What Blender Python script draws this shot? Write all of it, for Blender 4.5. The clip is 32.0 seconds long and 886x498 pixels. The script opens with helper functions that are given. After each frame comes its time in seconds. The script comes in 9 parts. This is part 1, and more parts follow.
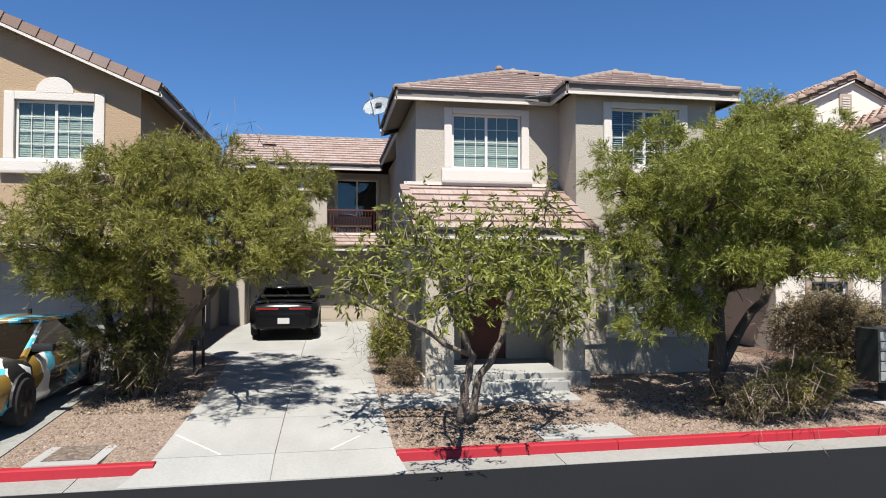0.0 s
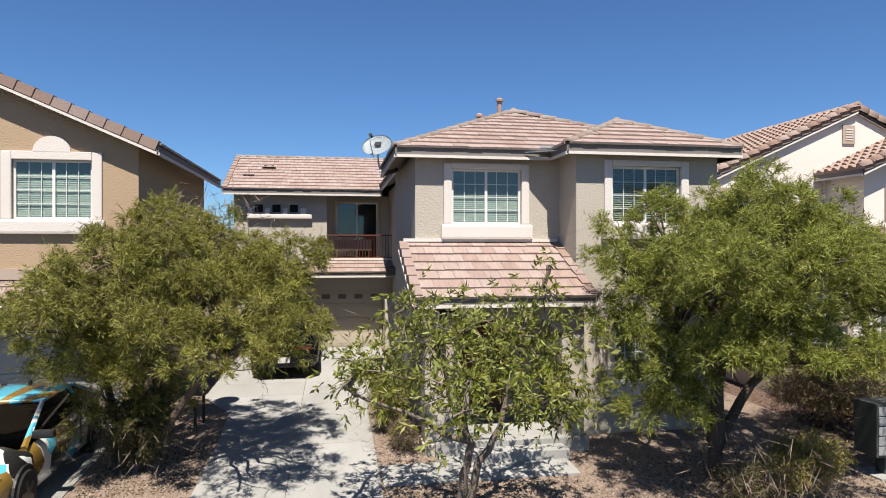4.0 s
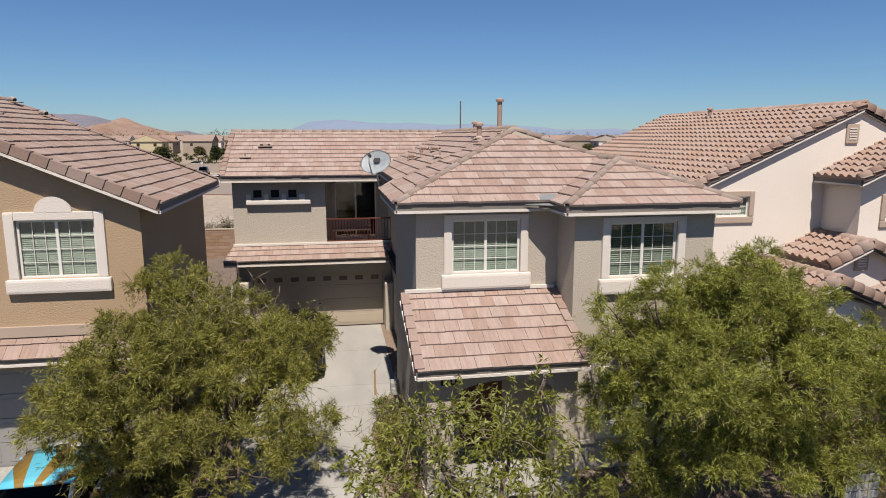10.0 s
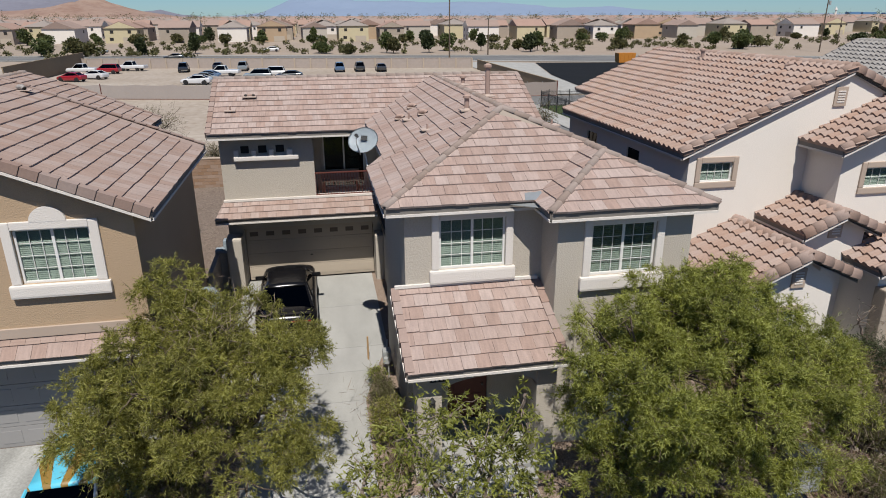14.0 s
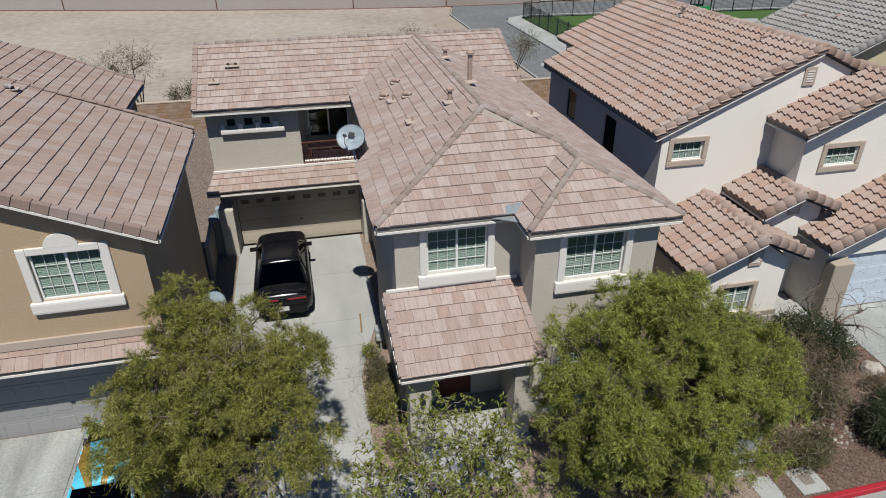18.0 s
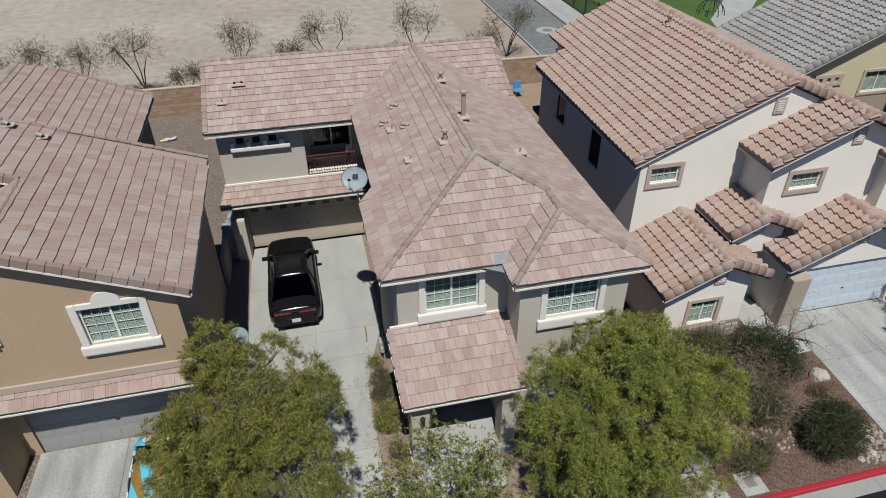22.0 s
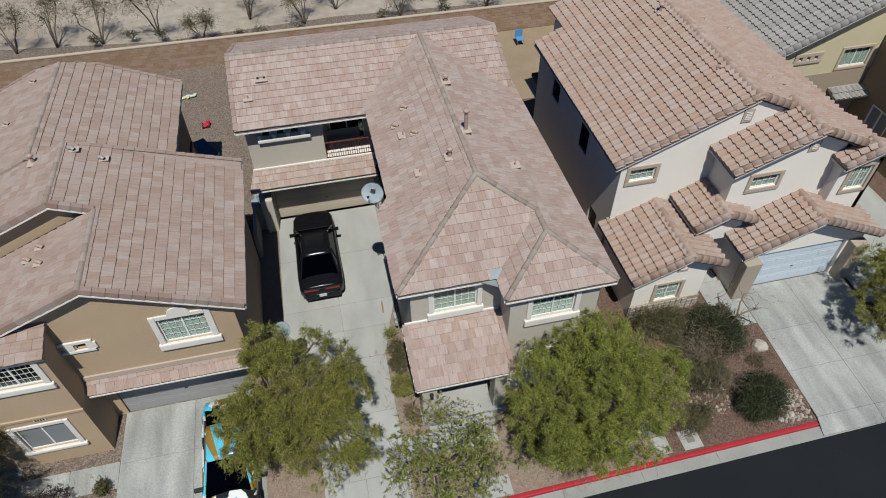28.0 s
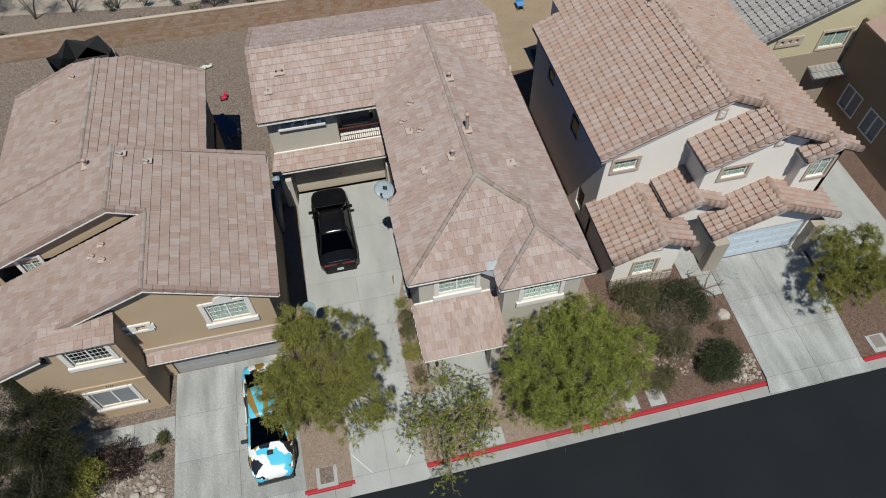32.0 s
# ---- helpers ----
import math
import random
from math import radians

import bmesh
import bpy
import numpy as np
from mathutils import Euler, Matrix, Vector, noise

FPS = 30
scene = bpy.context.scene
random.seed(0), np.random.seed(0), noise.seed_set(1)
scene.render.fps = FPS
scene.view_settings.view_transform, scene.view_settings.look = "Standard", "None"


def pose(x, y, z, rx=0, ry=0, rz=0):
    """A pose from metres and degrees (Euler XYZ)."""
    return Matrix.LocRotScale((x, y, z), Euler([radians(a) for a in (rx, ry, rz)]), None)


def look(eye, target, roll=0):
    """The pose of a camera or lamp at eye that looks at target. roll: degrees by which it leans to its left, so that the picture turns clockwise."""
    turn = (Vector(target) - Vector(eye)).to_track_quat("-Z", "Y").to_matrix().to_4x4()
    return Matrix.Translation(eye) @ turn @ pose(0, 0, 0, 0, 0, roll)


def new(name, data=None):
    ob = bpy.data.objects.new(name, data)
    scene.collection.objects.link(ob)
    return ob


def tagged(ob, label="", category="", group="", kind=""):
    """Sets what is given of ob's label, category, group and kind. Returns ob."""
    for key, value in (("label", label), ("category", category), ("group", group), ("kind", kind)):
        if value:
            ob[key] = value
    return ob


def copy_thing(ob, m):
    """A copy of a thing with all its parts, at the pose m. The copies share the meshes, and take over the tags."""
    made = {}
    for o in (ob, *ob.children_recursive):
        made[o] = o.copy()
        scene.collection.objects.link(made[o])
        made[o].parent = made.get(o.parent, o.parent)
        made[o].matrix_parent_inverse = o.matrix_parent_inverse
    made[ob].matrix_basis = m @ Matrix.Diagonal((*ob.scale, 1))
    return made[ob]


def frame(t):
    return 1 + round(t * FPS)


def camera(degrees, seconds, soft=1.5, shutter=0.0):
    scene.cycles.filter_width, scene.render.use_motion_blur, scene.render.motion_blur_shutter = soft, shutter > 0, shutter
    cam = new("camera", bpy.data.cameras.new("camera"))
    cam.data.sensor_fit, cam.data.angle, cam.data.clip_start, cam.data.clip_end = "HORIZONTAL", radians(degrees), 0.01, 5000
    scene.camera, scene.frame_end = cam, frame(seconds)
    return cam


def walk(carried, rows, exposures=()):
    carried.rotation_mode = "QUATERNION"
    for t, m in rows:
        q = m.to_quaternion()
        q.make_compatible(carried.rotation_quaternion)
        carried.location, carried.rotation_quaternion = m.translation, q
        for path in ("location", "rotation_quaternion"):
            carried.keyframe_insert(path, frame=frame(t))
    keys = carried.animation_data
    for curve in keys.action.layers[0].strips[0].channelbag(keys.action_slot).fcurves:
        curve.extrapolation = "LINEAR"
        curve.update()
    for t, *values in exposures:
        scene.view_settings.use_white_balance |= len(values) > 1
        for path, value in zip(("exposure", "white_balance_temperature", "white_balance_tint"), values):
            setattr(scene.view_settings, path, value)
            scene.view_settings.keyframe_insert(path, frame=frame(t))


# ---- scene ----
cam = camera(68.7, 32.0, 1.0)
METRES, EYE, TILT, LEAN, TURN = 24.6, 2.35, 1.55, 0.0, -9.7
ROWS = [
    (0.0, 0.0, 0.0, 0.0, 0.0, 0.0, -0.0),
    (0.5, -0.001, 0.0012, 0.0046, 0.02, -0.0, 0.0),
    (1.0, -0.0018, 0.0019, 0.0106, 0.02, -0.04, -0.0),
    (1.5, -0.0031, 0.0012, 0.0181, 0.02, -0.11, -0.01),
    (2.0, -0.003, 0.0008, 0.0271, 0.03, -0.16, -0.0),
    (2.5, -0.001, 0.0013, 0.0365, 0.04, -0.21, -0.0),
    (3.0, 0.0005, 0.0017, 0.0459, 0.05, -0.29, -0.01),
    (3.5, 0.0016, 0.0017, 0.0549, 0.07, -0.87, -0.01),
    (5.5, -0.002, 0.0042, 0.1009, 0.11, -3.71, 0.03),
    (6.0, -0.0023, 0.0039, 0.112, 0.14, -4.42, 0.03),
    (6.5, -0.0024, 0.0038, 0.123, 0.15, -5.2, 0.03),
    (7.0, -0.0022, 0.0032, 0.1344, 0.14, -6.13, 0.02),
    (7.5, -0.002, 0.0033, 0.1459, 0.12, -7.03, 0.02),
    (8.0, -0.0019, 0.0041, 0.1569, 0.05, -7.87, 0.02),
    (8.5, -0.0013, 0.0054, 0.1692, 0.01, -8.76, 0.03),
    (9.0, -0.0008, 0.0062, 0.1823, -0.04, -9.68, 0.04),
    (9.5, -0.0021, 0.0061, 0.1948, -0.15, -10.56, 0.01),
    (10.0, -0.0021, 0.0061, 0.2081, -0.23, -11.4, 0.02),
    (10.5, -0.0034, 0.0072, 0.2225, -0.32, -12.28, 0.04),
    (11.0, -0.0034, 0.0094, 0.2353, -0.39, -13.13, 0.03),
    (11.5, -0.0016, 0.0116, 0.2483, -0.5, -14.23, 0.02),
    (12.0, -0.0006, 0.013, 0.2608, -0.6, -15.62, 0.04),
    (12.5, 0.0002, 0.0144, 0.2723, -0.68, -17.07, 0.07),
    (13.0, 0.0, 0.0153, 0.2841, -0.81, -18.51, 0.09),
    (13.5, -0.0001, 0.0157, 0.297, -0.98, -19.94, 0.12),
    (14.0, 0.0004, 0.0152, 0.3099, -1.18, -21.41, 0.14),
    (14.5, 0.0006, 0.015, 0.3231, -1.42, -22.83, 0.16),
    (15.0, 0.0007, 0.0151, 0.3371, -1.63, -24.29, 0.18),
    (15.5, -0.0001, 0.0156, 0.3522, -1.86, -25.76, 0.18),
    (17.5, -0.0052, 0.0181, 0.4153, -2.78, -29.98, 0.12),
    (18.0, -0.0039, 0.0182, 0.4302, -2.99, -30.75, 0.14),
    (18.5, -0.0026, 0.0187, 0.4465, -3.2, -31.59, 0.15),
    (19.0, -0.002, 0.018, 0.462, -3.37, -32.35, 0.17),
    (19.5, -0.0011, 0.0177, 0.4796, -3.46, -33.13, 0.19),
    (20.0, -0.0005, 0.0176, 0.4977, -3.49, -33.94, 0.2),
    (20.5, -0.0008, 0.0175, 0.5169, -3.48, -34.73, 0.21),
    (21.0, -0.0007, 0.0176, 0.5381, -3.45, -35.52, 0.24),
    (21.5, -0.0004, 0.0175, 0.56, -3.39, -36.32, 0.28),
    (22.0, -0.0016, 0.0182, 0.5812, -3.36, -37.1, 0.29),
    (22.5, -0.005, 0.0194, 0.6012, -3.35, -37.9, 0.27),
    (23.0, -0.0091, 0.0204, 0.6202, -3.36, -38.65, 0.25),
    (23.5, -0.0105, 0.0199, 0.6393, -3.31, -39.42, 0.27),
    (24.0, -0.0095, 0.0193, 0.6594, -3.31, -40.17, 0.26),
    (24.5, -0.0091, 0.0195, 0.6789, -3.29, -40.97, 0.23),
    (26.5, -0.0062, 0.0226, 0.7551, -3.18, -44.94, 0.31),
    (27.0, -0.0057, 0.0231, 0.7737, -3.16, -45.98, 0.32),
    (27.5, -0.0055, 0.0245, 0.7942, -3.16, -47.02, 0.32),
    (28.0, -0.0041, 0.0241, 0.8142, -3.14, -48.07, 0.35),
    (28.5, -0.0035, 0.0238, 0.8343, -3.13, -49.08, 0.37),
    (29.0, -0.0042, 0.0246, 0.8547, -3.1, -50.07, 0.39),
    (29.5, -0.0054, 0.0251, 0.8736, -3.12, -51.03, 0.4),
    (30.0, -0.0058, 0.0258, 0.8957, -3.1, -52.03, 0.44),
    (30.5, -0.0063, 0.0261, 0.919, -3.08, -53.03, 0.45),
    (31.0, -0.0061, 0.0263, 0.9442, -3.07, -53.94, 0.47),
    (31.5, -0.0052, 0.0262, 0.9702, -3.06, -54.78, 0.5),
    (32.0, -0.005, 0.0273, 0.996, -3.03, -55.5, 0.52),
]
walk(cam, [(t, pose(0, 0, EYE, TILT, LEAN, TURN) @ pose(METRES * x, METRES * y, METRES * z, 90 + pitch, roll, yaw)) for t, x, y, z, yaw, pitch, roll in ROWS],
     [(0.0, 1.04, 6550, 9), (3.0, 1.02, 6650, 10), (6.0, 0.88, 7150, 13), (10.0, 0.57, 7150, 14), (13.0, 0.45, 6700, 11), (19.0, 0.36, 6300, 6), (23.0, 0.27, 6300, 5), (27.0, 0.24, 6300, 4), (32.0, 0.28, 6300, 4)])

# ---- light ----
world = bpy.data.worlds.new("sky")
scene.world = world
world.use_nodes = True
SUN_EL, SUN_AZ = 62.0, 186.0
_nt = world.node_tree
_sky = _nt.nodes.new("ShaderNodeTexSky")
_sky.sky_type = "NISHITA"
_sky.sun_disc = False
_sky.sun_elevation = radians(SUN_EL)
_sky.sun_rotation = radians(SUN_AZ)
_sky.altitude = 600
_sky.air_density, _sky.dust_density, _sky.ozone_density = 1.0, 0.1, 5.0
_nt.nodes["Background"].inputs["Strength"].default_value = 0.05
_cool = _nt.nodes.new("ShaderNodeMix")      # the film's white balance sits on the sunlight, so the sky is bluer
_cool.data_type, _cool.blend_type = "RGBA", "MULTIPLY"
_cool.inputs[0].default_value = 1.0
_cool.inputs[7].default_value = (0.655, 0.945, 1.25, 1)
_nt.links.new(_sky.outputs[0], _cool.inputs[6])
_nt.links.new(_cool.outputs[2], _nt.nodes["Background"].inputs["Color"])
sun = new("sun", bpy.data.lights.new("sun", "SUN"))
sun.data.energy, sun.data.angle, sun.data.color = 5.0, radians(0.53), (1.0, 0.955, 0.89)
SUN_DIR = Vector((-0.049, -0.467, 0.882))      # towards the sun
sun.matrix_world = look(SUN_DIR * 60, (0, 0, 0))
scene.view_settings.exposure = 0.0


# ---- materials ----
def mat(name, col, col2=None, rough=0.85, s1=0.8, s2=45.0, amount=0.5, bump=0.25, dist=0.01, metal=0.0, rnd="", rv=0.3, spec=0.3, coat=0.0, streak=None, sa=0.11):
    """A surface with large stains and fine grain; rnd: 'object' or 'island' varies it from piece to piece."""
    m = bpy.data.materials.new(name)
    m.use_nodes = True
    nt = m.node_tree
    N, L = nt.nodes, nt.links
    b = N["Principled BSDF"]
    b.inputs["Roughness"].default_value = rough
    b.inputs["Metallic"].default_value = metal
    b.inputs["Specular IOR Level"].default_value = spec
    b.inputs["Coat Weight"].default_value = coat
    if col2 is None:
        col2 = tuple(c * 0.78 for c in col)
    g = N.new("ShaderNodeNewGeometry")
    n1, n2 = N.new("ShaderNodeTexNoise"), N.new("ShaderNodeTexNoise")
    n1.inputs["Scale"].default_value, n1.inputs["Detail"].default_value = s1, 5
    n2.inputs["Scale"].default_value, n2.inputs["Detail"].default_value = s2, 3
    for n in (n1, n2):
        L.new(g.outputs["Position"], n.inputs["Vector"])
    add = N.new("ShaderNodeMath")
    add.operation = "ADD"
    L.new(n1.outputs["Fac"], add.inputs[0])
    L.new(n2.outputs["Fac"], add.inputs[1])
    rng = N.new("ShaderNodeMapRange")
    rng.inputs["From Min"].default_value, rng.inputs["From Max"].default_value = 0.7, 1.3
    L.new(add.outputs[0], rng.inputs["Value"])
    mul = N.new("ShaderNodeMath")
    mul.operation = "MULTIPLY"
    mul.inputs[1].default_value = amount
    L.new(rng.outputs[0], mul.inputs[0])
    mix = N.new("ShaderNodeMix")
    mix.data_type = "RGBA"
    mix.inputs[6].default_value, mix.inputs[7].default_value = (*col, 1), (*col2, 1)
    L.new(mul.outputs[0], mix.inputs[0])
    out = mix.outputs[2]
    if rnd:
        src = g.outputs["Random Per Island"]
        if rnd == "object":
            src = N.new("ShaderNodeObjectInfo").outputs["Random"]
        r = N.new("ShaderNodeMapRange")
        r.inputs["To Min"].default_value, r.inputs["To Max"].default_value = 1 - rv, 1 + rv * 0.6
        L.new(src, r.inputs["Value"])
        h = N.new("ShaderNodeHueSaturation")
        L.new(r.outputs[0], h.inputs["Value"])
        L.new(out, h.inputs["Color"])
        s = N.new("ShaderNodeMapRange")
        s.inputs["To Min"].default_value, s.inputs["To Max"].default_value = 1.15, 0.8
        L.new(src, s.inputs["Value"])
        L.new(s.outputs[0], h.inputs["Saturation"])
        out = h.outputs[0]
    if streak:
        mp, n3, r3, m3 = N.new("ShaderNodeMapping"), N.new("ShaderNodeTexNoise"), N.new("ShaderNodeMapRange"), N.new("ShaderNodeMix")
        mp.inputs["Scale"].default_value = streak
        n3.inputs["Scale"].default_value, n3.inputs["Detail"].default_value = 1.0, 4
        r3.inputs["From Min"].default_value, r3.inputs["From Max"].default_value = 0.3, 0.7
        r3.inputs["To Min"].default_value, r3.inputs["To Max"].default_value = 1 - sa, 1 + sa
        L.new(g.outputs["Position"], mp.inputs[0])
        L.new(mp.outputs[0], n3.inputs["Vector"])
        L.new(n3.outputs["Fac"], r3.inputs["Value"])
        m3.data_type, m3.blend_type = "RGBA", "MULTIPLY"
        m3.inputs[0].default_value = 1.0
        L.new(out, m3.inputs[6])
        L.new(r3.outputs[0], m3.inputs[7])
        out = m3.outputs[2]
    L.new(out, b.inputs["Base Color"])
    if bump:
        bp = N.new("ShaderNodeBump")
        bp.inputs["Strength"].default_value, bp.inputs["Distance"].default_value = bump, dist
        L.new(n2.outputs["Fac"], bp.inputs["Height"])
        L.new(bp.outputs[0], b.inputs["Normal"])
    return m


def gravel_mat(name, colors, scale=22.0, patch=0.35):
    """Loose stones of several colours, with dusty patches."""
    m = mat(name, colors[0], colors[1], 0.95, patch, 9.0, 0.8, 0.0)
    N, L = m.node_tree.nodes, m.node_tree.links
    b = N["Principled BSDF"]
    base = b.inputs["Base Color"].links[0].from_socket
    v = N.new("ShaderNodeTexVoronoi")
    v.inputs["Scale"].default_value = scale
    g = N.new("ShaderNodeNewGeometry")
    L.new(g.outputs["Position"], v.inputs["Vector"])
    ramp = N.new("ShaderNodeValToRGB")
    ramp.color_ramp.interpolation = "CONSTANT"
    els = ramp.color_ramp.elements
    while len(els) < len(colors):
        els.new(0.5)
    for i, c in enumerate(colors):
        els[i].position, els[i].color = i / len(colors), (*c, 1)
    sep = N.new("ShaderNodeSeparateColor")
    L.new(v.outputs["Color"], sep.inputs[0])
    L.new(sep.outputs[0], ramp.inputs[0])
    mx = N.new("ShaderNodeMix")
    mx.data_type = "RGBA"
    mx.inputs[0].default_value = 0.75
    L.new(base, mx.inputs[6])
    L.new(ramp.outputs[0], mx.inputs[7])
    L.new(mx.outputs[2], b.inputs["Base Color"])
    bp = N.new("ShaderNodeBump")
    bp.inputs["Strength"].default_value, bp.inputs["Distance"].default_value = 0.9, 0.02
    bp.invert = True
    L.new(v.outputs["Distance"], bp.inputs["Height"])
    L.new(bp.outputs[0], b.inputs["Normal"])
    return m


def glass_mat(name, tint, gloss=0.045):
    m = bpy.data.materials.new(name)
    m.use_nodes = True
    N, L = m.node_tree.nodes, m.node_tree.links
    N.remove(N["Principled BSDF"])
    tr, gl, mx, fr, up, rg = (N.new("ShaderNode" + n) for n in ("BsdfTransparent", "BsdfGlossy", "MixShader", "LayerWeight", "Math", "MapRange"))
    tr.inputs[0].default_value = (*tint, 1)
    gl.inputs["Roughness"].default_value = 0.02
    up.operation = "POWER"
    up.inputs[1].default_value = 4.0
    L.new(fr.outputs["Facing"], up.inputs[0])
    L.new(up.outputs[0], rg.inputs["Value"])
    rg.inputs["To Min"].default_value, rg.inputs["To Max"].default_value = gloss, 0.55
    fr = rg
    L.new(fr.outputs[0], mx.inputs[0])
    L.new(tr.outputs[0], mx.inputs[1])
    L.new(gl.outputs[0], mx.inputs[2])
    L.new(mx.outputs[0], N["Material Output"].inputs[0])
    return m


def leaf_mat(name, col, col2, rv=0.5):
    m = mat(name, col, col2, 0.6, 1.3, 5.0, 1.0, 0.0, rnd="island", rv=rv, spec=0.2)
    N, L = m.node_tree.nodes, m.node_tree.links
    b = N["Principled BSDF"]
    t, mx = N.new("ShaderNodeBsdfTranslucent"), N.new("ShaderNodeMixShader")
    L.new(b.inputs["Base Color"].links[0].from_socket, t.inputs[0])
    mx.inputs[0].default_value = 0.42
    L.new(b.outputs[0], mx.inputs[1])
    L.new(t.outputs[0], mx.inputs[2])
    L.new(mx.outputs[0], N["Material Output"].inputs[0])
    return m


